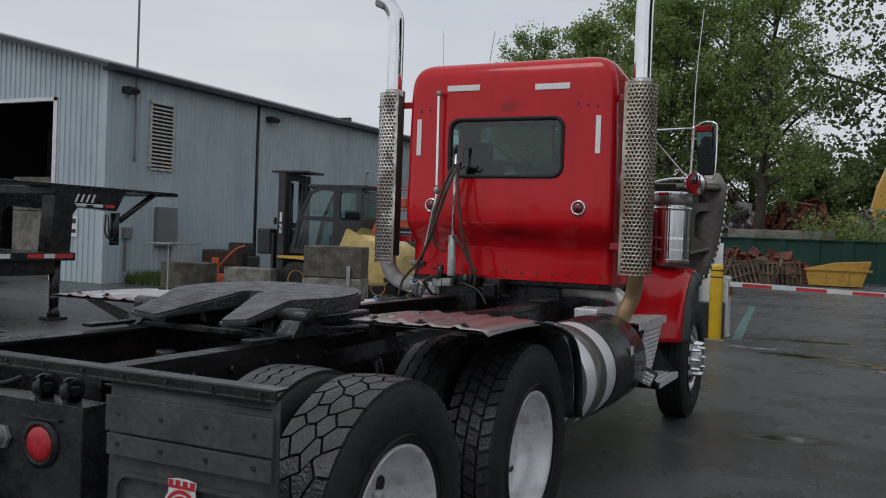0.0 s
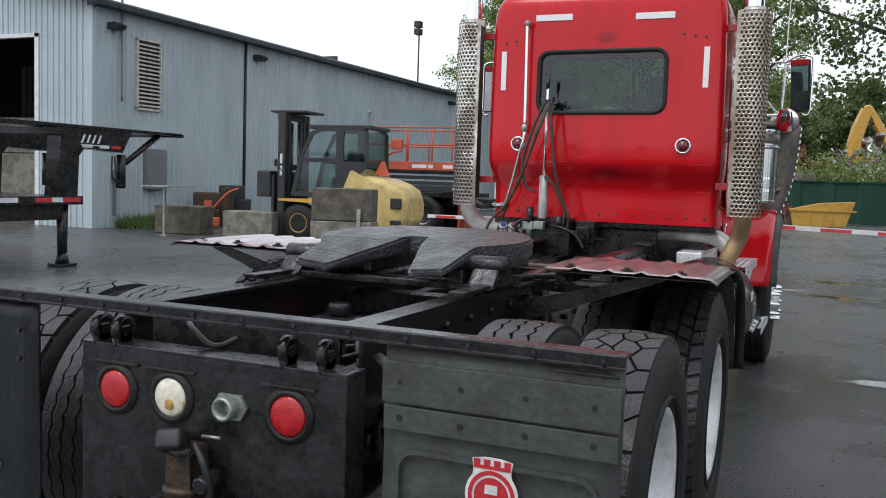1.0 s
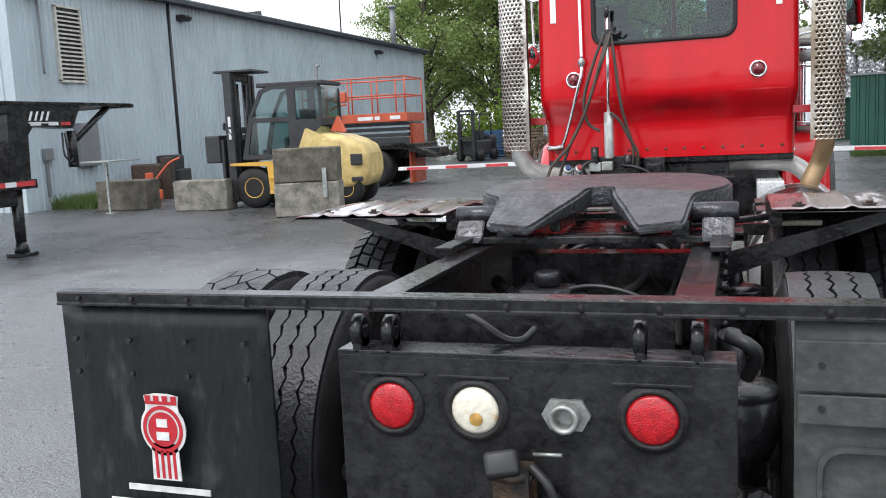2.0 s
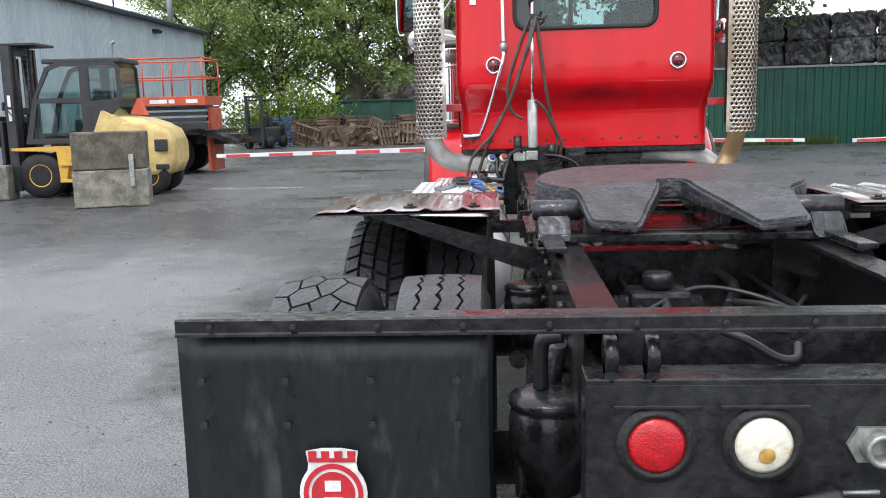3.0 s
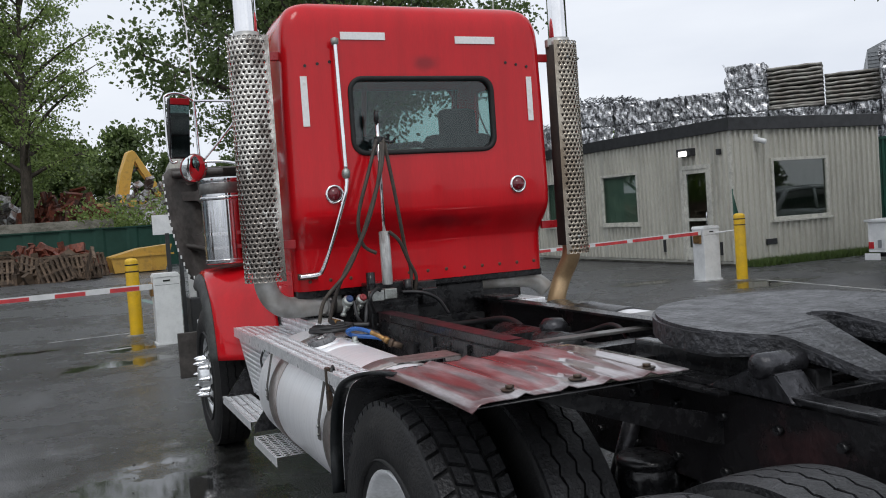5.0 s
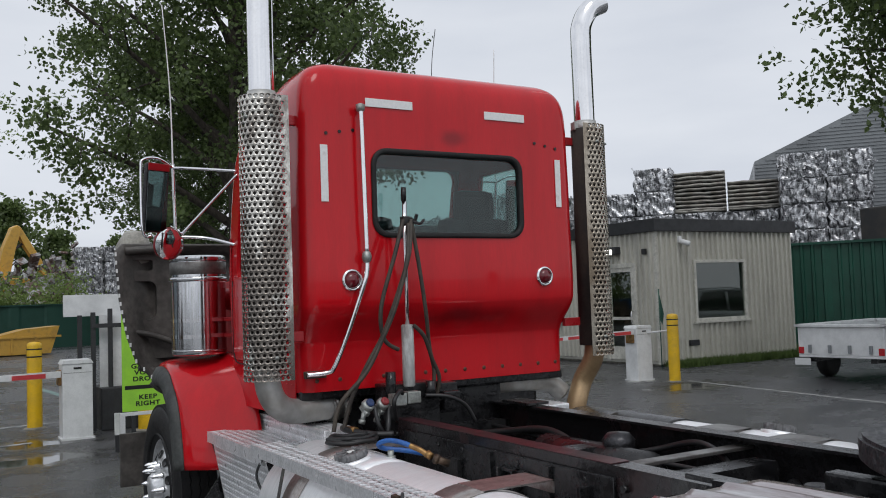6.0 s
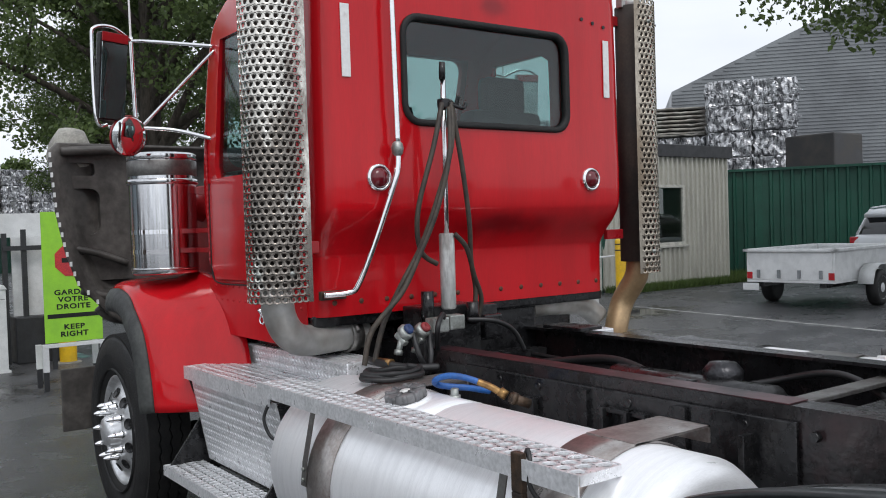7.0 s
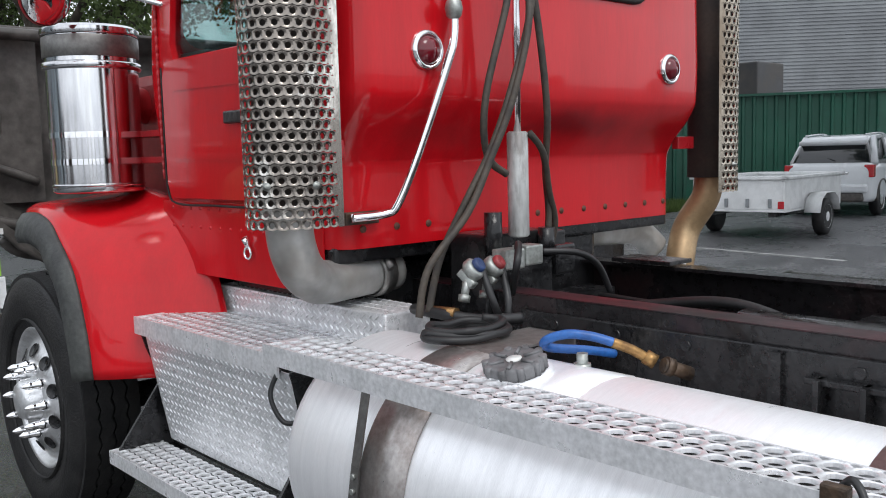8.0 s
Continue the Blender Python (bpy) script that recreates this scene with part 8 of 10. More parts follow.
def barrier(x, y, d, reach, z, label, tilt=0.0, duty=0.55):
    """A barrier cabinet with its arm along x; d: the way of the arm; duty: the share of the arm under red bands."""
    g = thing("barrier_gate", label, "barrier", pose(x, y, 0), "barrier gates")
    bm = bmesh.new()
    box(bm, -0.19, 0.19, -0.17, 0.17, 0.02, 1.0, 0.015)
    prism(bm, [(-0.2, -0.18, 1.0), (0.2, -0.18, 1.0), (0.17, -0.18, 1.05), (-0.17, -0.18, 1.05)], (0, 0.36, 0))
    box(bm, -0.21, 0.21, -0.19, 0.19, 0.0, 0.025)
    cb = part("cabinet", bm, WHITE, g, "white barrier cabinet")
    bm = boxes((-0.05, 0.05, -0.175, -0.171, 0.93, 0.955), (-0.175, 0.175, -0.1715, -0.17, 0.88, 0.884))
    part("slot", bm, INK, cb)
    bm = boxes((d * 0.2 - 0.03, d * 0.2 + 0.03, -0.1, 0.1, 0.72, 0.92, 0.01))
    part("arm_hub", bm, BRASS, g, "brown arm hub")
    bm = bmesh.new()
    a, b = d * 0.20, d * (0.22 + reach)
    z1 = z + tilt * reach
    prism(bm, [(a, -0.12, z - 0.042), (b, -0.12, z1 - 0.03), (b, -0.12, z1 + 0.03), (a, -0.12, z + 0.042)], (0, 0.03, 0))
    arm = part("arm", bm, WHITE, g, "white barrier arm")
    n = max(4, int(reach / 0.72))
    for k in range(n):
        f0, f1 = (k + 0.5 - duty / 2) / n, (k + 0.5 + duty / 2) / n
        bm = bmesh.new()
        prism(bm, [(d * (0.22 + reach * f), -0.1235, z + tilt * reach * f + h * (0.042 - 0.012 * f)) for f, h in ((f0, -0.9), (f1, -0.9), (f1, 0.55), (f0, 0.55))], (0, 0.003, 0))
        part("red_band", bm, RED_BAR, arm, "red reflective band")
    return g


barrier(-0.70, 8.75, -1, 4.4, 0.87, "white barrier cabinet with long red and white arm", -0.008)
barrier(0.15, 9.7, 1, 4.3, 0.92, "white barrier cabinet with red and white arm, by a bollard", -0.02)
barrier(9.45, 8.8, -1, 4.1, 0.93, "white barrier cabinet with arm in front of the shed", -0.02, 0.85)
bm = bmesh.new()
tube(bm, [(9.5, 8.75, 0.9), (9.6, 8.5, 0.92), (9.68, 8.2, 0.95)], 0.02, 6)
single("arm_tail", bm, WHITE, "white counter end of a barrier arm", "barrier", pose(0, 0, 0))

# ticket post with sign panel
stand = thing("sign_stand", "white framed stand holding a lime green sign", "sign")
SX0, SX1, SY = -0.47, 0.11, 6.8
bm = boxes((SX0 - 0.03, SX1 + 0.03, SY - 0.02, SY + 0.02, 0.45, 0.49, 0.004))
for x in (SX0, SX1):
    box(bm, x - 0.03, x + 0.03, SY - 0.02, SY + 0.02, 0.2, 0.449, 0.004)
    box(bm, x - 0.03, x + 0.03, SY + 0.3, SY + 0.34, 0.2, 0.46, 0.004)
part("frame", bm, WHITE, stand, "white timber base frame")
for x in (SX0, SX1):
    for y in (SY - 0.018, SY + 0.302):
        part("leg", boxes((x - 0.025, x + 0.025, y, y + 0.036, 0.0, 0.199, 0.003)), ROOF_BLACK, stand, "dark leg")
bm = boxes((SX0, SX1, SY - 0.012, SY, 0.5, 1.87, 0.003))
board = part("board", bm, SIGN_GREEN, stand, "lime green sign board")
bm = bmesh.new()
prism(bm, [(SX0 + 0.29 + 0.18 * math.cos(radians(22.5 + 45 * k)), SY - 0.016, 1.36 + 0.18 * math.sin(radians(22.5 + 45 * k))) for k in range(8)], (0, 0.003, 0))
part("octagon", bm, RED_BAR, board, "red octagon")
part("rule", boxes((SX0 + 0.19, SX0 + 0.39, SY - 0.019, SY - 0.0165, 1.335, 1.385)), INK, board)
part("rule", boxes((SX0 + 0.03, SX1 - 0.03, SY - 0.0145, SY - 0.0125, 0.755, 0.80)), INK, board)


def lettering(txt, x, y, z, size, parent):
    cu = bpy.data.curves.new("lettering", "FONT")
    cu.body, cu.size, cu.align_x, cu.extrude = txt, size, "CENTER", 0.001
    cu.space_character, cu.offset = 1.12, 0.0022
    tmp = bpy.data.objects.new("lettering", cu)
    scene.collection.objects.link(tmp)
    bpy.context.view_layer.update()
    me = bpy.data.meshes.new_from_object(tmp.evaluated_get(bpy.context.evaluated_depsgraph_get()))
    bpy.data.objects.remove(tmp)
    me.materials.clear()
    me.materials.append(INK)
    ob = new("lettering", me)
    ob.parent = parent
    ob.matrix_basis = pose(x, y, z, 90, 0, 0) @ Matrix.Diagonal((1.2, 1, 1, 1))
    return ob


CX = (SX0 + SX1) / 2
for txt, z in (("GARDEZ", 1.0), ("VOTRE", 0.925), ("DROITE", 0.85), ("KEEP", 0.635), ("RIGHT", 0.56)):
    lettering(txt, CX, SY - 0.014, z, 0.074, board)
kiosk = thing("ticket_kiosk", "white kiosk panel between black posts", "kiosk")
bm = boxes((-0.75, 0.1, 9.5, 9.54, 1.62, 1.93, 0.004), (-0.28, 0.25, 9.42, 9.46, 0.55, 1.62, 0.004))
part("panel", bm, WHITE, kiosk, "white panel")
for x in (-0.56, -0.38, -0.15):
    bm = boxes((x - 0.03, x + 0.03, 9.3, 9.36, 0.0, 1.75 - 0.2 * abs(x), 0.004))
    part("post", bm, ROOF_BLACK, kiosk)
part("crossbar", boxes((-0.4, 0.1, 9.28, 9.34, 1.45, 1.51)), ROOF_BLACK, kiosk)
part("base", boxes((-0.3, 0.3, 9.2, 9.9, 0.0, 0.6, 0.02)), ROOF_BLACK, kiosk)
part("post", boxes((-0.05, 0.0, 8.4, 8.44, 0.0, 1.4)), ROOF_BLACK, kiosk)

# ---- shed ----
shed = thing("gatehouse", "cream corrugated metal gatehouse with flat charcoal roof edge", "building")
SX, SYF, SXR, SYB, SH = 11.85, 10.7, 16.5, 19.6, 3.08
wins = [(17.25, 18.9, 1.0, 2.36), (14.15, 15.85, 1.0, 2.38)]


def clad(bm, fixed, axis, a0, a1, z0, z1, out):
    """Ribbed cladding on one face of the shed."""
    if a1 - a0 < 0.02 or z1 - z0 < 0.02:
        return
    if axis == "y":
        ribbed(bm, (fixed, a0, z0), (0, 1, 0), (0, 0, 1), a1 - a0, z1 - z0, (out, 0, 0), 0.17, 0.055)
    else:
        ribbed(bm, (a0, fixed, z0), (1, 0, 0), (0, 0, 1), a1 - a0, z1 - z0, (0, out, 0), 0.17, 0.055)


DY0, DY1 = 11.32, 12.42
for a0, a1, z0, z1 in ((SYF, DY0, 0.12, SH), (DY0, DY1, 2.38, SH), (DY1, 14.15, 0.12, SH), (14.15, 15.85, 0.12, 1.0), (14.15, 15.85, 2.38, SH), (15.85, 17.25, 0.12, SH), (17.25, 18.9, 0.12, 1.0), (17.25, 18.9, 2.36, SH), (18.9, SYB, 0.12, SH)):
    bm = bmesh.new()
    clad(bm, SX, "y", a0, a1, z0, z1, -1)
    part("side_wall", bm, WALL_CREAM, shed, "cream ribbed cladding")
for a0, a1, z0, z1 in ((SX, 13.0, 0.05, SH), (13.0, 14.75, 0.05, 0.97), (13.0, 14.75, 2.4, SH), (14.75, SXR, 0.05, SH)):
    bm = bmesh.new()
    clad(bm, SYF, "x", a0, a1, z0, z1, -1)
    part("front_wall", bm, WALL_CREAM, shed, "cream ribbed cladding")
bm = boxes((SXR - 0.1, SXR, SYF, SYB, 0.05, SH), (SX, SXR, SYB - 0.1, SYB, 0.05, SH), (SX + 0.02, SXR, SYF + 0.05, SYB, 0.05, 0.15))
part("back_wall", bm, WALL_CREAM, shed)
bm = boxes((SX - 0.10, SXR + 0.08, SYF - 0.10, SYB + 0.1, SH - 0.02, SH + 0.27, 0.01))
part("roof_edge", bm, ROOF_BLACK, shed, "charcoal flat roof fascia")
bm = boxes((SX - 0.03, SX + 0.04, SYF - 0.035, SYF + 0.03, 0.05, SH))
part("corner_trim", bm, CREAM_FRAME, shed)


def shed_window(axis, fixed, a0, a1, z0, z1, out):
    w = 0.07

    def b(a, c, e, f, d0, d1):
        lo, hi = sorted((fixed + out * d0, fixed + out * d1))
        return (lo, hi, a, c, e, f, 0.004) if axis == "y" else (a, c, lo, hi, e, f, 0.004)

    bm = boxes(b(a0, a0 + w, z0, z1, -0.02, 0.05), b(a1 - w, a1, z0, z1, -0.02, 0.05), b(a0 + w, a1 - w, z0, z0 + w, -0.02, 0.05), b(a0 + w, a1 - w, z1 - w, z1, -0.02, 0.05), b(a0 - 0.06, a1 + 0.06, z0 - 0.05, z0, 0.0, 0.09))
    fr = part("window", bm, CREAM_FRAME, shed, "cream framed window with dark panes")
    bm = boxes(b(a0 + w, a1 - w, z0 + w, z1 - w, -0.005, 0.002)[:6])
    part("pane", bm, SHED_GLASS, fr)


for a0, a1, z0, z1 in wins:
    shed_window("y", SX, a0, a1, z0, z1, -1)
    # added sheet, no known blind: keeps the pane from going black
    part("roller_blind", boxes((SX + 0.1, SX + 0.106, a0 - 0.05, a1 + 0.05, z0 - 0.03, z1 + 0.05)), PANE_TONE, shed, "grey-green sheet added behind the pane to lighten it")
shed_window("x", SYF, 13.0, 14.75, 0.97, 2.4, -1)
bm = boxes((SX - 0.05, SX + 0.02, DY0, DY0 + 0.1, 0.1, 2.38), (SX - 0.05, SX + 0.02, DY1 - 0.1, DY1, 0.1, 2.38), (SX - 0.05, SX + 0.02, DY0 + 0.1, DY1 - 0.1, 2.28, 2.38), (SX - 0.03, SX + 0.01, DY0 + 0.1, DY0 + 0.2, 0.12, 2.28), (SX - 0.03, SX + 0.01, DY1 - 0.2, DY1 - 0.1, 0.12, 2.28), (SX - 0.03, SX + 0.01, DY0 + 0.2, DY1 - 0.2, 0.12, 0.42), (SX - 0.03, SX + 0.01, DY0 + 0.2, DY1 - 0.2, 2.18, 2.28), (SX - 0.03, SX + 0.01, DY0 + 0.2, DY1 - 0.2, 1.05, 1.12))
dr = part("door", bm, CREAM_FRAME, shed, "glazed cream door")
bm = boxes((SX - 0.012, SX - 0.006, DY0 + 0.2, DY1 - 0.2, 0.42, 2.18))
part("pane", bm, SHED_GLASS, dr)
bm = bmesh.new()
tube(bm, [(SX - 0.03, 11.47, 1.25), (SX - 0.1, 11.47, 1.22), (SX - 0.1, 11.47, 0.98), (SX - 0.03, 11.47, 0.95)], 0.015, 8)
part("door_handle", bm, CHROME, dr)
bm = boxes((SX - 0.22, SX, 11.8, 12.3, 2.6, 2.78, 0.02))
wp = part("wall_lamp", bm, ROOF_BLACK, shed, "lit wall-pack lamp over the door")
bm = boxes((SX - 0.235, SX - 0.22, 11.92, 12.2, 2.6, 2.72))
part("lamp_lens", bm, glow("lit_lamp_lens", (1.0, 0.97, 0.9), 2.5), wp, "glowing lens")
bm = bmesh.new()
box(bm, 12.5, 12.6, SYF - 0.1, SYF, 2.8, 2.95, 0.01)
cyl(bm, (12.55, SYF - 0.1, 2.83), (12.66, SYF - 0.28, 2.76), 0.06, 12, bevel=0.01)
part("camera_dome", bm, WHITE, shed, "white security device", True)
bm = bmesh.new()
cyl(bm, (SX - 0.05, 19.5, 3.0), (SX - 0.25, 19.45, 2.9), 0.08, 12)
part("camera_dome", bm, WHITE, shed, "", True)
for q in ((12.75, 13.05, SYF - 0.06, SYF - 0.02, 0.42, 0.55, 0.005), (SX - 0.06, SX - 0.02, 11.05, 11.12, 0.25, 0.55), (SX - 0.06, SX - 0.02, 13.1, 13.2, 0.3, 0.6), (SX - 0.1, SX - 0.02, 10.95, 11.05, 2.55, 2.68, 0.01)):
    part("wall_fitting", boxes(q), ROOF_BLACK, shed)
bm = boxes((SX + 0.1, SXR - 0.1, SYF + 0.1, SYB - 0.1, 0.0, 0.13))
part("plinth", bm, CONCRETE, shed)
bm = boxes((13.4, 14.6, 13.0, 13.6, 0.15, 1.1, 0.02), (13.2, 13.8, 16.0, 17.5, 0.15, 0.9, 0.02))
part("desk", bm, PANEL, shed)
flag = bmesh.new()
cyl(flag, (0, 0, 0), (0, 0, 1.75), 0.012, 6)
prism(flag, [(0, 0, 1.7), (0.16, 0.03, 1.2), (0.12, 0.05, 0.95), (0, 0, 1.1)], (0, 0.006, 0))
single("flag", flag, FENCE, "furled small green flag on a stick", "flag", pose(11.6, 10.4, 0))
# white tote by the shed
tote = thing("water_tank", "white square cabinet standing by the shed", "cabinet", pose(11.5, 20.1, 0) @ Matrix.Diagonal((0.74, 0.74, 0.82, 1)))
bm = boxes((-0.45, 0.45, -0.4, 0.4, 0.12, 0.75, 0.05), (-0.45, 0.45, -0.4, 0.4, 0.77, 1.3, 0.05), (-0.4, 0.4, -0.38, 0.38, 0.0, 0.12))
part("body", bm, WHITE, tote)
bm = boxes((-0.42, -0.36, -0.38, 0.38, 1.3, 1.55), (0.36, 0.42, -0.38, 0.38, 1.3, 1.55), (-0.42, 0.42, -0.38, 0.38, 1.4, 1.46))
part("rack", bm, GREY_METAL, tote)
bm = boxes((-0.18, 0.02, -0.405, -0.4, 1.0, 1.12))
part("label_bar", bm, INK, tote)

# ---- fences ----
def fence(pts, z, material, label, pitch=0.28, cap=None):
    f = thing("fence", label, "fence", kind="structure")
    for (x0, y0), (x1, y1) in zip(pts, pts[1:]):
        d = Vector((x1 - x0, y1 - y0, 0))
        nrm = Vector((d.y, -d.x, 0)).normalized()
        bm = bmesh.new()
        ribbed(bm, (x0, y0, 0), d, (0, 0, 1), d.length, z, nrm, pitch, 0.05)
        part("fence_panel", bm, material, f)
        bm = bmesh.new()
        u = d.normalized()
        prism(bm, [Vector((x0, y0, z)) - nrm * 0.05, Vector((x1, y1, z)) - nrm * 0.05, Vector((x1, y1, z)) + nrm * 0.09, Vector((x0, y0, z)) + nrm * 0.09], (0, 0, 0.07))
        part("coping", bm, cap or material, f)


fence(((16.9, 15.2), (19.3, 11.6), (22.0, 7.5), (27.0, -0.1)), 2.85, FENCE, "tall green corrugated metal fence")
fence(((4.0, 26.0), (9.5, 25.5), (15.5, 25.0), (17.0, 15.3)), 2.6, FENCE, "green corrugated fence with grey coping", cap=GREY_METAL)
fence(((-9.5, 42.5), (4.0, 43.0), (9.0, 44.0)), 2.05, TARP, "dark green screened fence at the yard's end", 1.6)

# ---- bales ----
def bale_mesh(seed, w=1.5, d=1.15, h=0.93):
    rnd = random.Random(seed)
    bm = bmesh.new()
    box(bm, -w / 2, w / 2, -d / 2, d / 2, 0, h, 0.05)
    bmesh.ops.subdivide_edges(bm, edges=[e for e in bm.edges if e.calc_length() > 0.2], cuts=13, use_grid_fill=True)
    off = Vector((seed * 7.3, seed * 3.1, 0))
    for v in bm.verts:
        c = v.co
        q = noise.noise_vector(c * 2.6 + off) * 0.09 + noise.noise_vector(Vector((c.x * 13, c.y * 13, c.z * 4.0)) + off) * 0.10
        v.co += Vector((q.x, q.y, q.z * 0.4))
    # wire ties and torn flaps of sheet
    for k in range(60):
        a = rnd.choice((-1, 1))
        c = Vector((rnd.uniform(-w / 2, w / 2), a * (d / 2 + 0.02), rnd.uniform(0.05, h)))
        e, g = Vector((rnd.uniform(-0.16, 0.16), a * rnd.uniform(-0.02, 0.06), rnd.uniform(-0.1, 0.1))), Vector((rnd.uniform(-0.1, 0.1), a * rnd.uniform(0.0, 0.07), rnd.uniform(-0.14, 0.14)))
        prism(bm, [c, c + e, c + e + g, c + g], (0, a * 0.006, 0))
    return bm


bale_src = []
for k in range(4):
    o = single("scrap_bale", bale_mesh(k), BALE if k < 3 else BALE_DARK, "crushed silvery aluminium scrap bale in a stack" if k < 3 else "crushed dark scrap bale in a stack", "bale", pose(0, 0, 0), "scrap bale wall")
    bale_src.append(o)
rnd = random.Random(8)
line = [((9.5, 31.5), (21.0, 25.5), 5, 6), ((21.0, 25.5), (27.0, 18.5), 7, 7), ((25.6, 18.2), (27.7, 15.75), 7, 7)]
seen_kinds = set()
bale_spots = []
for (x0, y0), (x1, y1), h0, h1 in line:
    L = math.hypot(x1 - x0, y1 - y0)
    n = int(L / 1.53)
    turn = math.degrees(math.atan2(y1 - y0, x1 - x0))
    for i in range(n):
        f = (i + 0.5) / n
        top = h0 if f < 0.5 else h1
        if x0 < 12:
            top = 5 if f < 0.72 else 6
        if min(math.hypot(x0 + (x1 - x0) * f - sx_, y0 + (y1 - y0) * f - sy_) for sx_, sy_ in ((24.66, 21.23), (25.98, 19.69))) < 1.3 and x0 == 21.0:
            top = 5
        if x0 == 21.0 and f < 0.35:
            top = 6
        for r in range(top):
            bale_spots.append((x0 + (x1 - x0) * f, y0 + (y1 - y0) * f, r * 0.955, turn + rnd.uniform(-3, 3), 3 if (x0 < 12 and i < 5 and rnd.random() < 0.75) else rnd.randrange(3)))
for i, (x, y, z, tu, k) in enumerate(bale_spots):
    m_ = pose(x + rnd.uniform(-0.05, 0.05), y + rnd.uniform(-0.05, 0.05), z, 0, 0, tu + (180 if rnd.random() < 0.5 else 0))
    if k not in seen_kinds:
        bale_src[k].matrix_basis = m_
        seen_kinds.add(k)
    else:
        copy_thing(bale_src[k], m_)
# stacks of flattened panels on top
for x, y, z, tu, n in ((24.66, 21.23, 4.79, -49, 11), (25.98, 19.69, 4.79, -49, 8)):
    st = thing("panel_stack", "stack of flattened grey sheet panels on the bales", "stack", pose(x, y, z, 0, 0, tu), "panel stacks")
    for k in range(n):
        bm = bmesh.new()
        rows = [[(-0.98 + 1.96 * i / 10, -0.6 + 1.2 * j / 3, 0.16 * k + 0.05 * noise.noise(Vector((i * 0.5, j, k * 3.0 + x)))) for j in range(4)] for i in range(11)]
        sheet(bm, rows, 0.09)
        part("panel", bm, PANEL, st)
# loose offcuts thrown on the bales
for x0, y0, x1, y1, z, n, sd in ((15.2, 28.5, 17.6, 27.2, 4.75, 120, 31), (17.6, 27.3, 20.6, 25.8, 5.7, 160, 32)):
    rnd = random.Random(sd)
    bm = bmesh.new()
    for k in range(n):
        f = rnd.random()
        w, h = rnd.uniform(0.03, 0.09), rnd.uniform(0.2, 0.7)
        m_ = pose(x0 + (x1 - x0) * f, y0 + (y1 - y0) * f + rnd.uniform(-0.45, 0.45), z + rnd.uniform(0.02, 0.36) * (1 - abs(2 * f - 1) * 0.6), rnd.uniform(-25, 25), rnd.uniform(-30, 30), rnd.uniform(0, 180))
        sheet(bm, [[m_ @ Vector((h * (i / 4 - 0.5), w * (j - 0.5), 0.04 * math.sin(2.4 * i + 3 * f))) for j in range(2)] for i in range(5)], 0.008)
    single("scrap_offcuts", bm, BALE, "loose bent aluminium offcuts lying on the bales", "scrap", kind="stuff")
# far bales seen past the hood
for i in range(4):
    for r in range(6):
        copy_thing(bale_src[(i + r) % 3], pose(6.6 + 1.62 * i, 55 - 0.2 * i, 0.955 * r, 0, 0, 4))
# big grey hall behind
hall = thing("recycling_hall", "large grey metal hall with shallow gable behind the bales", "building")
A, B = Vector((50.5, 40, 0)), Vector((69.7, 16.9, 0))
dd = (B - A).normalized()
bm = bmesh.new()
n = 40
L = (B - A).length
lo, hi = [], []
for i in range(n + 1):
    f = i / n
    p = A + (B - A) * f
    lo.append(bm.verts.new(p))
    hi.append(bm.verts.new(p + Vector((0, 0, 11.0 + 6.6 * (1 - abs(2 * f - 1))))))
for i in range(n):
    bm.faces.new((lo[i], lo[i + 1], hi[i + 1], hi[i]))
ext = bmesh.ops.extrude_face_region(bm, geom=bm.faces[:])
bmesh.ops.translate(bm, verts=[v for v in ext["geom"] if isinstance(v, bmesh.types.BMVert)], vec=(22, 20, 0))
part("wall", bm, GREY_METAL, hall)
bm = bmesh.new()
for i in range(n):
    f0, f1 = i / n, (i + 1) / n
    for h in range(72):
        z = h * 0.25
        zt = 11.0 + 6.6 * (1 - abs(f0 + f1 - 1))
        if z + 0.3 < zt:
            p, q = A + (B - A) * f0, A + (B - A) * f1
            nn = Vector((-0.73, -0.68, 0)) * 0.06
            prism(bm, [p + nn + Vector((0, 0, z)), q + nn + Vector((0, 0, z)), q + nn + Vector((0, 0, z + 0.11)), p + nn + Vector((0, 0, z + 0.11))], (0.03, 0.03, 0))
tagged(part("cladding_rib", bm, GREY_METAL, hall), kind="stuff")
bm = boxes((25.3, 27.1, 12.9, 14.7, 0.0, 4.3, 0.05))
single("skip_container", bm, SKIP_DARK, "dark steel container behind the fence", "container")

# ---- scrap heaps and pallets at the end of the yard ----
def heap(cx, cy, rx, ry, h, n, seed, material, label):
    rnd = random.Random(seed)
    bm = bmesh.new()
    for k in range(n):
        a, q = rnd.uniform(0, 6.28), math.sqrt(rnd.random())
        x, y = rx * q * math.cos(a), ry * q * math.sin(a)
        z = h * (1 - q ** 1.6) * rnd.uniform(0.6, 1.05)
        s = rnd.uniform(0.15, 0.55)
        m_ = pose(x, y, z, rnd.uniform(0, 180), rnd.uniform(0, 180), rnd.uniform(0, 180))
        box(bm, -s, s, -s * rnd.uniform(0.1, 0.7), s * rnd.uniform(0.1, 0.7), -0.03, rnd.uniform(0.0, 0.25), 0, m_)
    rows = [[(rx * (i / 8 - 1), ry * (j / 8 - 1), max(-0.05, h * 0.75 * (1 - min(1, math.hypot(i / 8 - 1, j / 8 - 1)) ** 1.5))) for j in range(17)] for i in range(17)]
    sheet(bm, rows, 0)
    single("scrap_heap", bm, material, label, "scrap heap", pose(cx, cy, 0), kind="stuff")


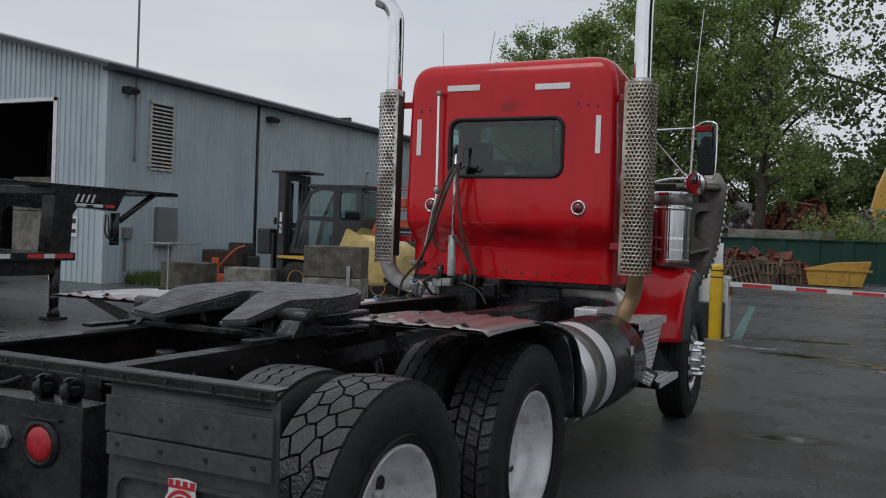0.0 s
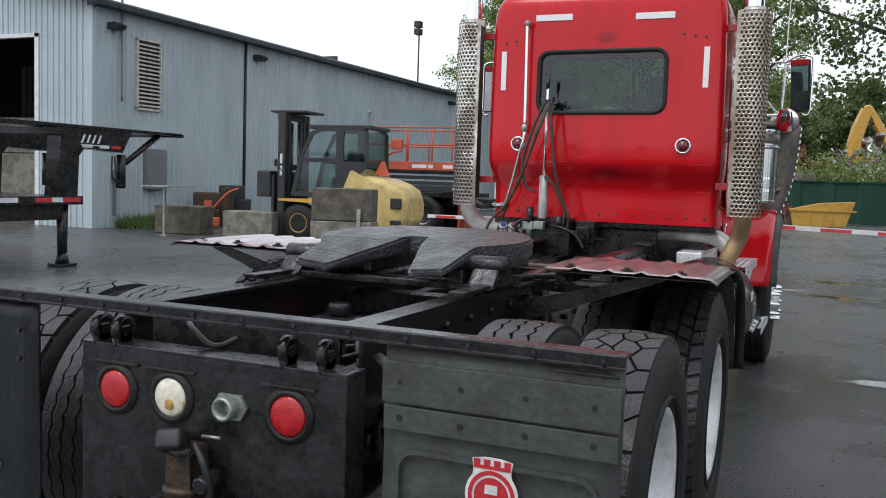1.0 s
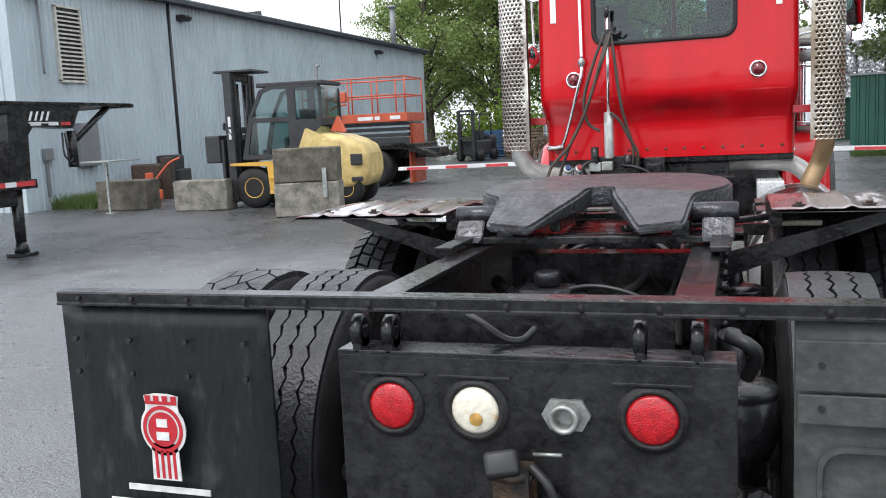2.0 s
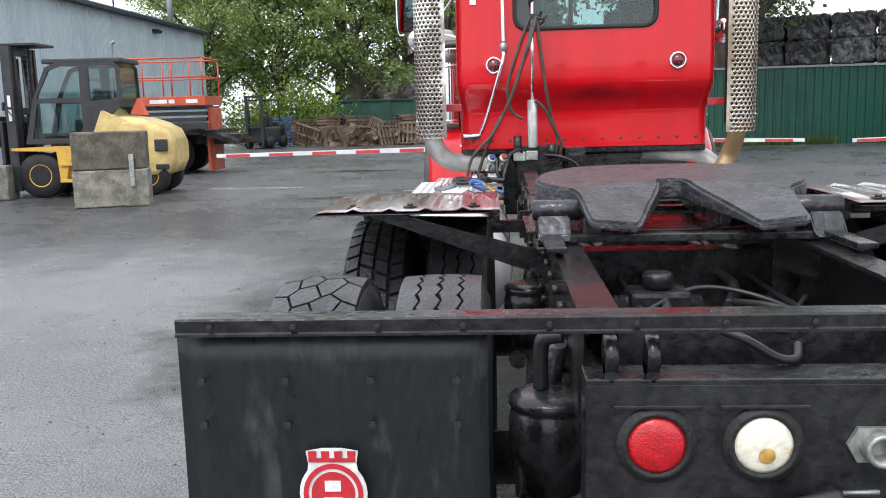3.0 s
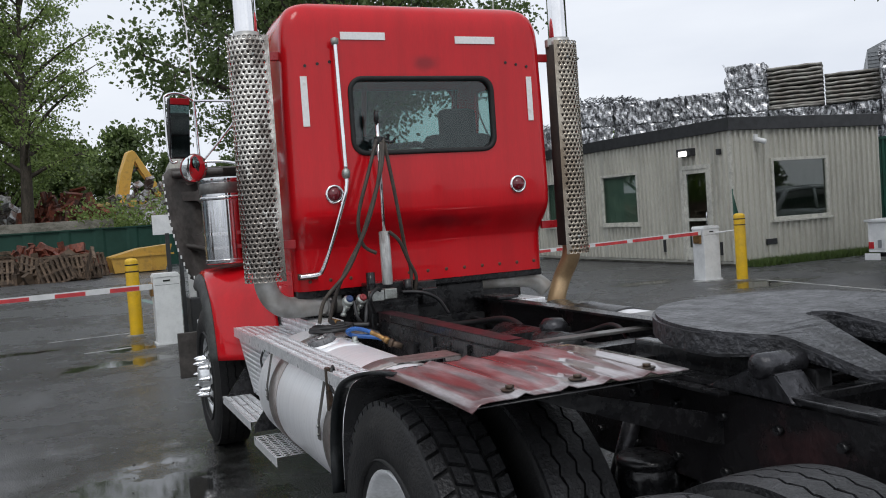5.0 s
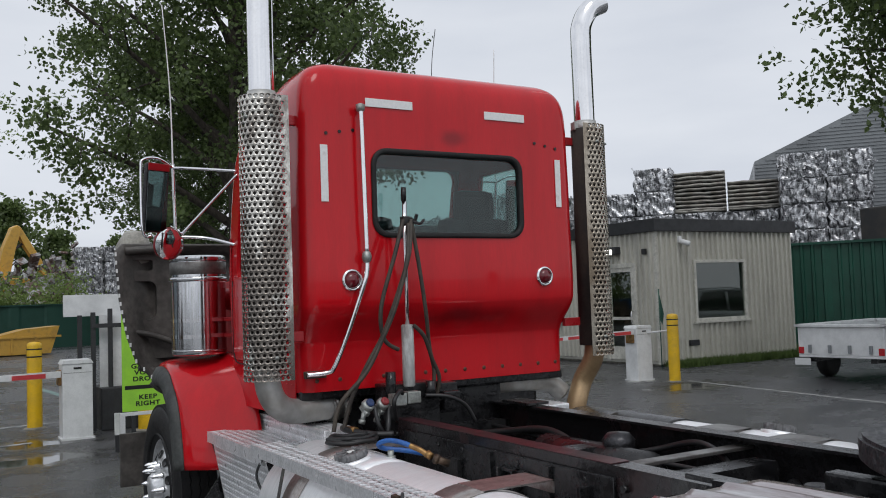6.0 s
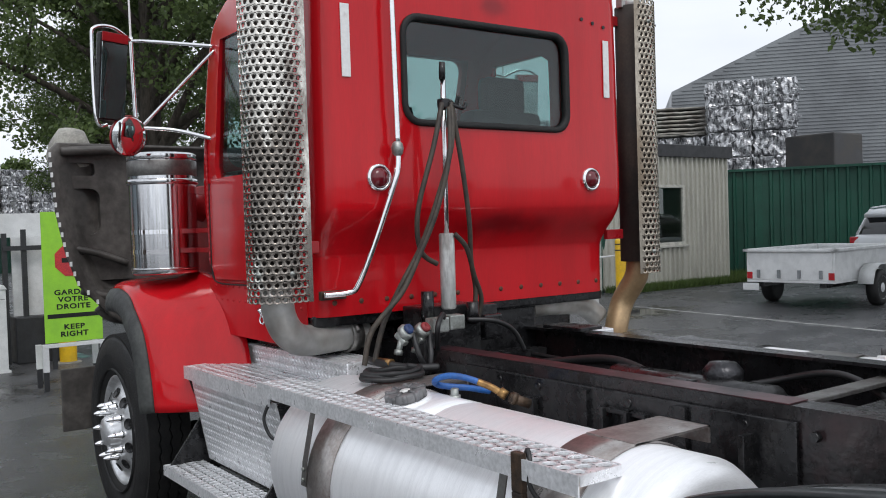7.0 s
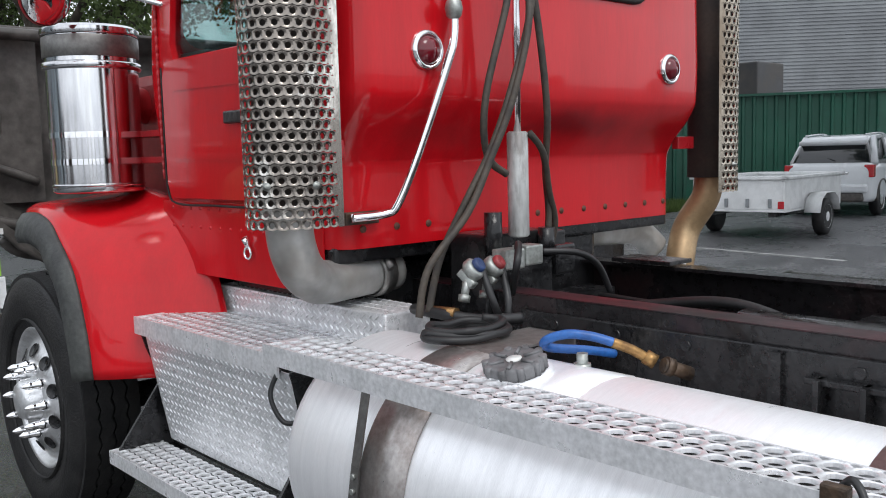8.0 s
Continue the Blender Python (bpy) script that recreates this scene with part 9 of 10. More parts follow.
heap(-7, 52, 6, 4, 5.2, 500, 1, SCRAP, "high heap of pale tangled scrap metal")
heap(-1.5, 50, 5, 3.5, 4.6, 420, 2, SCRAP_RED, "heap of rusty reddish scrap metal")
heap(6.5, 62, 9, 5, 6.2, 600, 3, SCRAP, "high heap of pale tangled scrap metal")
heap(-2.2, 39.6, 2.5, 1.5, 1.2, 120, 4, SCRAP_RED, "low pile of rusty junk by the fence")
heap(-3.2, 36.5, 1.8, 1.2, 1.5, 120, 5, SCRAP_RED, "low pile of timber and rusty junk")
heap(-6.5, 34.6, 2.6, 0.8, 0.7, 150, 6, WOOD, "low pile of broken boards")
heap(-2.6, 34.0, 2.0, 0.8, 0.8, 120, 7, WOOD, "low pile of broken boards")

BOARDS = [(pose(0, y, 0.05), "stringer") for y in (-0.5, 0.0, 0.5)] + [(pose(-0.56 + k * 0.187, 0, 0.111), "slat") for k in range(7)] + [(pose(-0.55 + k * 0.55, 0, -0.011), "slat") for k in range(3)]
STRINGER = done("stringer", boxes((-0.6, 0.6, -0.045, 0.045, -0.05, 0.05)), WOOD)
SLAT = done("slat", boxes((-0.046, 0.046, -0.53, 0.53, -0.011, 0.011)), WOOD)
pallet_mesh = {"stringer": STRINGER, "slat": SLAT}
pallet_blue = {k: m.copy() for k, m in pallet_mesh.items()}
for m in pallet_blue.values():
    m.materials.clear()
    m.materials.append(WOOD_BLUE)


def boards(parent, mesh):
    for m_, nm in BOARDS:
        o = new(nm, mesh[nm])
        o.parent = parent
        o.matrix_basis = m_


def pallet_stack(x, y, n, turn, mesh, label, seed):
    rnd = random.Random(seed)
    s = thing("pallet_stack", label, "pallets", pose(x, y, 0.02, 0, 0, turn), "pallet stacks by the fence")
    for k in range(n):
        o = new("pallet")
        o.parent = s
        boards(o, mesh)
        o.matrix_basis = pose(rnd.uniform(-0.06, 0.06), rnd.uniform(-0.06, 0.06), 0.02 + k * 0.146, 0, rnd.uniform(-1, 1), rnd.uniform(-4, 4))
    return s


pallet_stack(-11.2, 37.5, 9, 10, pallet_blue, "stack of blue wooden pallets", 1)
for i in range(7):
    x, y = -9.9 + i * 1.32, 36.9 - 0.35 * i + 0.3 * (i % 2)
    pallet_stack(x, y, (8, 9, 9, 7, 9, 6, 7)[i], (5, -8, 12, 3, 20, -5, 8)[i], pallet_mesh, "uneven stack of weathered wooden pallets", 20 + i)
for i, (x, y, tx) in enumerate(((-4.4, 33.6, 60), (-2.4, 33.2, 75), (-1.3, 33.4, 62), (-0.9, 35.3, 66))):
    s = thing("leaning_pallet", "weathered pallet leaning on a stack", "pallet", pose(x, y, 0.47, tx, 0, 8 * i), "leaning pallets")
    boards(s, pallet_mesh)
rnd = random.Random(77)
for i in range(13):
    x, y = -9.5 + 0.72 * i + rnd.uniform(-0.3, 0.3), 34.6 - 0.12 * i + rnd.uniform(-0.6, 0.6)
    s = thing("loose_pallet", "broken weathered pallet thrown by the stacks", "pallet", pose(x, y, 0.3 + rnd.uniform(0, 0.35), rnd.uniform(15, 80), rnd.uniform(-25, 25), rnd.uniform(0, 360)), "loose pallets")
    boards(s, pallet_mesh)
binn = thing("skip_bin", "yellow steel skip bin with sloped end", "skip", pose(1.15, 36.2, 0, 0, 0, 4))
bm = bmesh.new()
prism(bm, [(-1.2, -0.8, 0.05), (0.9, -0.8, 0.05), (1.25, -0.8, 1.15), (-0.1, -0.8, 1.05), (-1.35, -0.8, 0.75)], (0, 1.6, 0))
part("tub", bm, YELLOW, binn)
bm = boxes((-1.4, 1.3, -0.86, -0.8, 0.7, 0.78), (-0.6, -0.52, -0.86, -0.8, 0.05, 0.75), (0.3, 0.38, -0.86, -0.8, 0.05, 0.75))
part("rib", bm, YELLOW, binn)
bm = boxes((-1.3, 1.2, -0.1, 0.0, 0.0, 1.3, 0.02))
single("wall_slab", bm, CONCRETE, "concrete wall slab behind the fence", "wall", pose(-2.0, 45.0, 1.3) @ Matrix.Diagonal((2.2, 1, 1, 1)))

# scrap handler
dig = thing("scrap_handler", "yellow material handler with raised folded boom", "excavator", pose(2.6, 66, 0, 0, 0, 115))
bm = boxes((-2.0, 2.0, -1.4, 1.4, 2.2, 4.2, 0.15), (-1.5, 1.5, -1.2, 1.2, 0.8, 2.2, 0.1))
part("body", bm, YELLOW, dig)
for y in (-1.5, 1.5):
    part("track", boxes((-2.2, 2.2, y - 0.3, y + 0.3, 0, 0.9, 0.2)), RUBBER, dig)
bm = bmesh.new()
prism(bm, [(-0.25, 0.9, 3.0), (-0.25, 0.1, 6.4), (-0.25, -0.55, 7.9), (-0.25, -1.0, 8.1), (-0.25, -1.25, 7.7), (-0.25, -0.75, 6.2), (-0.25, -0.1, 3.0)], (0.5, 0, 0))
bmesh.ops.bevel(bm, geom=bm.edges[:], offset=0.05, segments=1, affect="EDGES")
part("boom", bm, YELLOW, dig, "yellow boom")
bm = bmesh.new()
prism(bm, [(-0.2, -0.75, 8.0), (-0.2, -1.2, 8.0), (-0.2, -3.3, 4.9), (-0.2, -3.35, 4.4), (-0.2, -2.9, 4.5), (-0.2, -1.5, 6.6)], (0.4, 0, 0))
bmesh.ops.bevel(bm, geom=bm.edges[:], offset=0.04, segments=1, affect="EDGES")
part("stick", bm, YELLOW, dig, "yellow stick")
bm = bmesh.new()
tube(bm, [(0, -0.4, 6.0), (0, -1.6, 6.9)], 0.09, 8)
part("ram", bm, GREASE, dig)

# ---- utility trailer and car ----
ut = thing("utility_trailer", "small white box trailer parked on wet asphalt", "trailer", pose(12.45, 5.75, 0, 0, 0, 6))
for q in ((-1.35, 1.35, -0.78, -0.74, 0.48, 0.98, 0.01), (-1.35, 1.35, 0.74, 0.78, 0.48, 0.98, 0.01), (-1.35, -1.31, -0.74, 0.74, 0.48, 0.98, 0.01), (1.31, 1.35, -0.74, 0.74, 0.48, 0.98, 0.01)):
    part("side_panel", boxes(q), WHITE, ut, "white trailer side")
part("floor_panel", boxes((-1.35, 1.35, -0.78, 0.78, 0.44, 0.479, 0.01)), WHITE, ut)
bm = boxes((-1.39, 1.39, -0.83, -0.72, 0.97, 1.02, 0.01), (-1.39, 1.39, 0.72, 0.83, 0.97, 1.02, 0.01), (-1.39, -1.28, -0.83, 0.83, 0.97, 1.02, 0.01), (1.28, 1.39, -0.83, 0.83, 0.97, 1.02, 0.01))
part("rim_rail", bm, WHITE, ut)
bm = boxes((-1.3, 1.3, -0.6, -0.5, 0.36, 0.44), (-1.3, 1.3, 0.5, 0.6, 0.36, 0.44), (1.35, 2.5, -0.05, 0.05, 0.38, 0.46))
part("chassis", bm, BLACK, ut)
for y in (-0.95, 0.95):
    s_ = 1 if y > 0 else -1
    bm = bmesh.new()
    lathe(bm, [(-0.09, 0.0), (-0.09, 0.2), (-0.1, 0.24), (-0.07, 0.31), (0.07, 0.31), (0.1, 0.24), (0.09, 0.2), (0.06, 0.0)], (-0.1, y, 0.31), (0, 1, 0), 28)
    w_ = part("wheel", bm, RUBBER, ut, "small trailer wheel", True)
    bm = bmesh.new()
    lathe(bm, [(s_ * 0.092, 0.2), (s_ * 0.07, 0.17), (s_ * 0.085, 0.1), (s_ * 0.1, 0.05), (s_ * 0.1, 0)], (-0.1, y, 0.31), (0, 1, 0), 20)
    part("rim", bm, RIM_WHITE, w_, "", True)
    bm = bmesh.new()
    rows = [[(x, yy, z) for yy in (y - 0.13, y + 0.13)] for x, z in ((-0.6, 0.4), (-0.5, 0.62), (-0.3, 0.72), (0.1, 0.72), (0.3, 0.62), (0.4, 0.4))]
    sheet(bm, rows, 0.01)
    part("mudguard", bm, WHITE, ut, "white mudguard")
    bm = boxes((-1.36, -1.30, y * 0.76 - 0.05, y * 0.76 + 0.05, 0.5, 0.62, 0.008))
    part("tail_lamp", bm, LENS_RED, ut)
for y in (-0.55, -0.18, 0.18, 0.55):
    bm = boxes((-1.39, -1.35, y - 0.025, y + 0.025, 0.52, 0.66, 0.006))
    part("latch", bm, GREY_METAL, ut)
bm = boxes((-1.37, -1.355, 0.55, 0.85, 0.3, 0.42, 0.004))
part("plate", bm, WHITE, ut)

car = thing("suv", "white compact suv parked beyond the trailer", "car", pose(18.3, 6.75, 0, 0, 0, 9))
PR = [(-2.15, 0.35, 0.95, 0.72), (-2.12, 0.32, 1.05, 0.80), (-2.0, 0.3, 1.12, 0.86), (-1.2, 0.28, 1.1, 0.89), (0.0, 0.28, 1.06, 0.90), (1.0, 0.28, 1.02, 0.89), (1.7, 0.3, 0.92, 0.84), (2.1, 0.35, 0.82, 0.72)]
bm = bmesh.new()
ring_loft(bm, [[(x, u, (z0 + z1) / 2 + v) for u, v in rounded(2 * w, z1 - z0, 0.14)] for x, z0, z1, w in PR])
body = part("body", bm, CAR_WHITE, car, "white lower body", True)
cutw = bmesh.new()
for x in (-1.3, 1.3):
    cyl(cutw, (x, -1.2, 0.36), (x, 1.2, 0.36), 0.41, 24)
carve(body, cutw)
bm = bmesh.new()
CABIN = [(-1.95, 1.05, 1.10, 0.78), (-1.75, 1.05, 1.5, 0.70), (-1.55, 1.05, 1.6, 0.66), (-0.5, 1.04, 1.66, 0.66), (0.2, 1.03, 1.62, 0.67), (0.7, 1.02, 1.35, 0.72), (1.05, 1.0, 1.05, 0.76)]
ring_loft(bm, [[(x, -w * 1.13, z0), (x, -w, z1 - 0.06), (x, -w * 0.9, z1), (x, w * 0.9, z1), (x, w, z1 - 0.06), (x, w * 1.13, z0)] for x, z0, z1, w in CABIN])
part("cabin", bm, CAR_GLASS, car, "dark glazed cabin", True)
bm = bmesh.new()
ring_loft(bm, [[(x, u, z + v) for u, v in rounded(2 * w, 0.09, 0.03)] for x, z, w in ((-1.82, 1.53, 0.68), (-1.5, 1.62, 0.66), (-0.5, 1.67, 0.66), (0.2, 1.63, 0.66))])
for y in (-1, 1):
    tube(bm, [(0.3, y * 0.66, 1.6), (1.05, y * 0.8, 1.05)], 0.04, 6)
    tube(bm, [(-0.4, y * 0.68, 1.62), (-0.42, y * 0.82, 1.05)], 0.045, 6)
    tube(bm, [(-1.3, y * 0.66, 1.62), (-1.75, y * 0.8, 1.08)], 0.1, 6)
    tube(bm, [(-1.6, y * 0.6, 1.70), (-0.4, y * 0.6, 1.74), (0.2, y * 0.6, 1.69)], 0.02, 6)
part("roof", bm, CAR_WHITE, car, "white roof with rails", True)
for y in (-1, 1):
    bm = bmesh.new()
    box(bm, -2.12, -1.92, y * 0.80 - 0.09, y * 0.80 + 0.09, 0.82, 1.08, 0.02)
    part("tail_lamp", bm, LENS_RED, car, "red tail lamp")
bm = boxes((-2.22, -2.0, -0.80, 0.80, 0.50, 0.68, 0.05))
part("bumper", bm, CAR_WHITE, car, "white rear bumper")
bm = boxes((-2.18, -1.98, -0.72, 0.72, 0.32, 0.50, 0.04))
part("bumper_skirt", bm, PLASTIC, car, "dark plastic bumper skirt")
for y in (-1, 1):
    bm = boxes((-0.95, 0.95, min(y * 0.86, y * 0.91), max(y * 0.86, y * 0.91), 0.27, 0.42, 0.02))
    part("sill_trim", bm, PLASTIC, car, "dark plastic sill")
    bm = boxes((-0.25, -0.05, min(y * 0.895, y * 0.925), max(y * 0.895, y * 0.925), 0.86, 0.90, 0.01))
    part("door_handle", bm, CAR_WHITE, car)
    bm = bmesh.new()
    tube(bm, [(0.55, y * 0.9, 1.05), (0.5, y * 1.02, 1.08), (0.48, y * 1.06, 1.1)], 0.05, 8)
    part("wing_mirror", bm, CAR_WHITE, car, "", True)
    for x in (-1.3, 1.3):
        bm = bmesh.new()
        sheet(bm, [[(x + 0.42 * math.cos(radians(e)), y * u, 0.36 + 0.42 * math.sin(radians(e))) for u in (0.84, 0.905)] for e in range(-5, 186, 10)], 0.03)
        part("arch_trim", bm, PLASTIC, car, "dark plastic wheel arch trim", True)
bm = bmesh.new()
tube(bm, [(-1.93, -0.1, 1.16), (-1.86, 0.15, 1.24)], 0.012, 6)
part("rear_wiper", bm, BLACK, car)
bm = boxes((-2.165, -2.14, -0.42, 0.42, 0.88, 0.93, 0.008))
part("tailgate_strip", bm, CHROME, car, "bright tailgate strip")
bm = boxes((-2.17, -2.15, -0.25, 0.25, 0.72, 0.84, 0.004))
part("plate", bm, WHITE, car)
for x in (-1.3, 1.3):
    for y in (-0.78, 0.78):
        s_ = 1 if y > 0 else -1
        bm = bmesh.new()
        lathe(bm, [(-0.1, 0), (-0.1, 0.3), (-0.07, 0.35), (0.07, 0.35), (0.1, 0.3), (0.1, 0)], (x, y, 0.35), (0, 1, 0), 28)
        w_ = part("wheel", bm, RUBBER, car, "black car tyre", True)
        bm = bmesh.new()
        lathe(bm, [(s_ * 0.104, 0.23), (s_ * 0.09, 0.2), (s_ * 0.11, 0.06), (s_ * 0.11, 0)], (x, y, 0.35), (0, 1, 0), 20)
        part("rim", bm, RIM_ALU, w_)

# ---- plants ----
def leaves(name, pts, size, material, parent, seed, up=0.3):
    """Many small bent leaves as one mesh; pts: an array of places."""
    rs = np.random.RandomState(seed)
    n = len(pts)
    d1 = rs.normal(size=(n, 3))
    d1[:, 2] -= up
    d1 /= np.linalg.norm(d1, axis=1)[:, None]
    d2 = np.cross(d1, rs.normal(size=(n, 3)))
    d2 /= np.linalg.norm(d2, axis=1)[:, None]
    s = size * rs.uniform(0.6, 1.3, size=(n, 1))
    v = np.stack([pts, pts + d1 * s * 0.45 + d2 * s * 0.38, pts + d1 * s, pts + d1 * s * 0.45 - d2 * s * 0.38], 1).reshape(-1, 3)
    f = np.arange(4 * n).reshape(n, 4)
    me = bpy.data.meshes.new(name)
    me.from_pydata(v.tolist(), [], f.tolist())
    me.materials.append(material)
    ob = new(name, me)
    ob.parent = parent
    return ob


def tree(at, height, spread, seed, leaf, n_leaf, material, label, trunk_r=0.25, low=0.25, limbs=30, turn=0, clump=0.7, twigs=6):
    """A poplar: a leaning trunk, rising limbs that part into drooping twigs, and leaves in uneven clusters at their ends."""
    rnd = random.Random(seed)
    t = thing("tree", label, "tree", pose(*at, 0, 0, turn), "trees")
    bm = bmesh.new()
    top = Vector((rnd.uniform(-0.7, 0.7), rnd.uniform(-0.7, 0.7), height * 0.9))
    mid = Vector((rnd.uniform(-0.4, 0.4), rnd.uniform(-0.4, 0.4), height * 0.42))
    tube(bm, [(0, 0, -0.1), mid * 0.5, mid, (mid + top) * 0.5, top], [trunk_r, trunk_r * 0.85, trunk_r * 0.6, trunk_r * 0.3, 0.03], 9, 5)
    tips = [top]
    for k in range(limbs):
        g = (k + rnd.random()) / limbs
        z = height * (low + (0.84 - low) * g)
        base = mid * (z / mid.z) if z < mid.z else mid + (top - mid) * ((z - mid.z) / (top.z - mid.z))
        a = k * 2.4 + rnd.uniform(-0.5, 0.5)
        reach = spread * (0.62 + 0.38 * math.sin(math.pi * min(1.0, 0.15 + g))) * (1 - 0.5 * g ** 2) * rnd.uniform(0.6, 1.08)
        rise = reach * rnd.uniform(0.35, 1.0)
        out = Vector((math.cos(a), math.sin(a), 0))
        p1, p2 = base + out * reach * 0.45 + Vector((0, 0, rise * 0.55)), base + out * reach + Vector((0, 0, rise))
        r0 = trunk_r * 0.42 * (1 - 0.6 * g)
        tube(bm, [base, p1, p2], [r0, r0 * 0.6, r0 * 0.15], 6, 4)
        for j in range(twigs):
            f = 0.3 + 0.7 * (j + rnd.random()) / twigs
            q = base.lerp(p1, f * 2) if f < 0.5 else p1.lerp(p2, f * 2 - 1)
            side = Vector((-out.y, out.x, 0)) * rnd.choice((-1, 1))
            b = q + (side * rnd.uniform(0.2, 1.0) + out * rnd.uniform(-0.2, 0.7) + Vector((0, 0, rnd.uniform(-0.55, 0.6)))) * reach * 0.36
            if j % 2:
                tube(bm, [q, q.lerp(b, 0.5) + Vector((0, 0, 0.08)), b], [r0 * 0.3, r0 * 0.2, 0.01], 4, 2)
            tips += [q.lerp(b, 0.55), b, b + Vector((rnd.gauss(0, 1), rnd.gauss(0, 1), rnd.gauss(0, 0.8))) * clump * 0.9]
    part("trunk", bm, BARK, t, "rough grey-brown trunk and limbs", True)
    rs = np.random.RandomState(seed)
    c = np.array([tuple(p) for p in tips])
    weight = rs.uniform(0.15, 1.0, len(c)) ** 1.5
    pick = rs.choice(len(c), n_leaf, p=weight / weight.sum())
    ball = rs.normal(size=(n_leaf, 3))
    ball *= (rs.uniform(0, 1, size=(n_leaf, 1)) ** 0.5) / np.linalg.norm(ball, axis=1)[:, None]
    size = (clump * (0.45 + 0.75 * weight))[pick][:, None]
    pts = c[pick] + ball * size * np.array([1.25, 1.25, 0.85])
    pts[:, 2] = np.maximum(pts[:, 2], 0.3)
    cr = leaves("crown", pts, leaf, material, t, seed)
    tagged(cr, "uneven crown of small green leaves", kind="stuff")
    return t


def set_trees(rows):
    for src, x, y, tu, k in rows:
        copy_thing(src, pose(x, y, 0, 0, 0, tu)).scale = (k, k, k)


big = tree((7.4, 27.0, 0), 23, 8.3, 4, 0.17, 115000, LEAF_DARK, "tall broad poplar with loose dark crown", 0.42, 0.13, 54, clump=0.75, twigs=8)
tree((13.4, 0.9, 0), 9.6, 5.6, 9, 0.115, 200000, LEAF_DARK, "poplar with hanging leafy branches beside the yard", 0.3, 0.36, 84, clump=0.5, twigs=12)
a = tree((-14.0, 49.0, 0), 18, 5.0, 21, 0.19, 24000, LEAF, "tall dense green tree behind the yard", 0.32, 0.10, 40, clump=0.62, twigs=8)
b = tree((-8.8, 48.0, 0), 20, 5.2, 22, 0.19, 27000, LEAF, "tall dense green tree behind the yard", 0.35, 0.10, 42, clump=0.62, twigs=8)
c = tree((-3.6, 47.5, 0), 20, 4.6, 23, 0.18, 17000, LEAF, "tall open tree behind the scrap heaps", 0.36, 0.24, 32, clump=0.6, twigs=7)
far = tree((3.5, 75, 0), 12, 3.2, 24, 0.42, 7000, LEAF_DARK, "distant green tree beyond the yard", 0.2, 0.1, 20, twigs=4)
set_trees(((b, -11.5, 55, 230, 1.1), (b, -18.5, 49, 120, 0.85), (a, -17.5, 58, 300, 0.9), (c, -6.2, 53, 240, 1.05), (a, -5.2, 57, 45, 0.9), (a, -21.5, 57, 150, 0.9)))
set_trees(((big, 9.3, 37.5, 130, 0.6),))
set_trees(((far, 8, 78, 60, 0.8), (far, -1.5, 64, 33, 0.8), (far, 1, 80, 120, 0.9), (far, 14, 84, 200, 0.8), (far, 20, 82, 300, 0.8), (far, -3, 78, 80, 1.0), (far, 42, 54, 50, 0.85), (far, 27, 76, 90, 0.8)))
# undersized copies behind the camera, never in view, added to shape reflections
set_trees(((far, -60, -62, 0, 0.40), (far, -48, -66, 40, 0.38), (far, -35, -68, 90, 0.35), (far, -22, -70, 20, 0.35), (far, -10, -70, 200, 0.30), (far, 3, -72, 150, 0.33), (far, 16, -70, 70, 0.33), (far, 30, -68, 240, 0.33), (far, 44, -60, 10, 0.35), (far, 52, -45, 80, 0.40), (far, 50, -28, 30, 0.40), (far, 46, -12, 120, 0.45), (far, -62, -40, 60, 0.35), (far, -64, -20, 160, 0.35)))


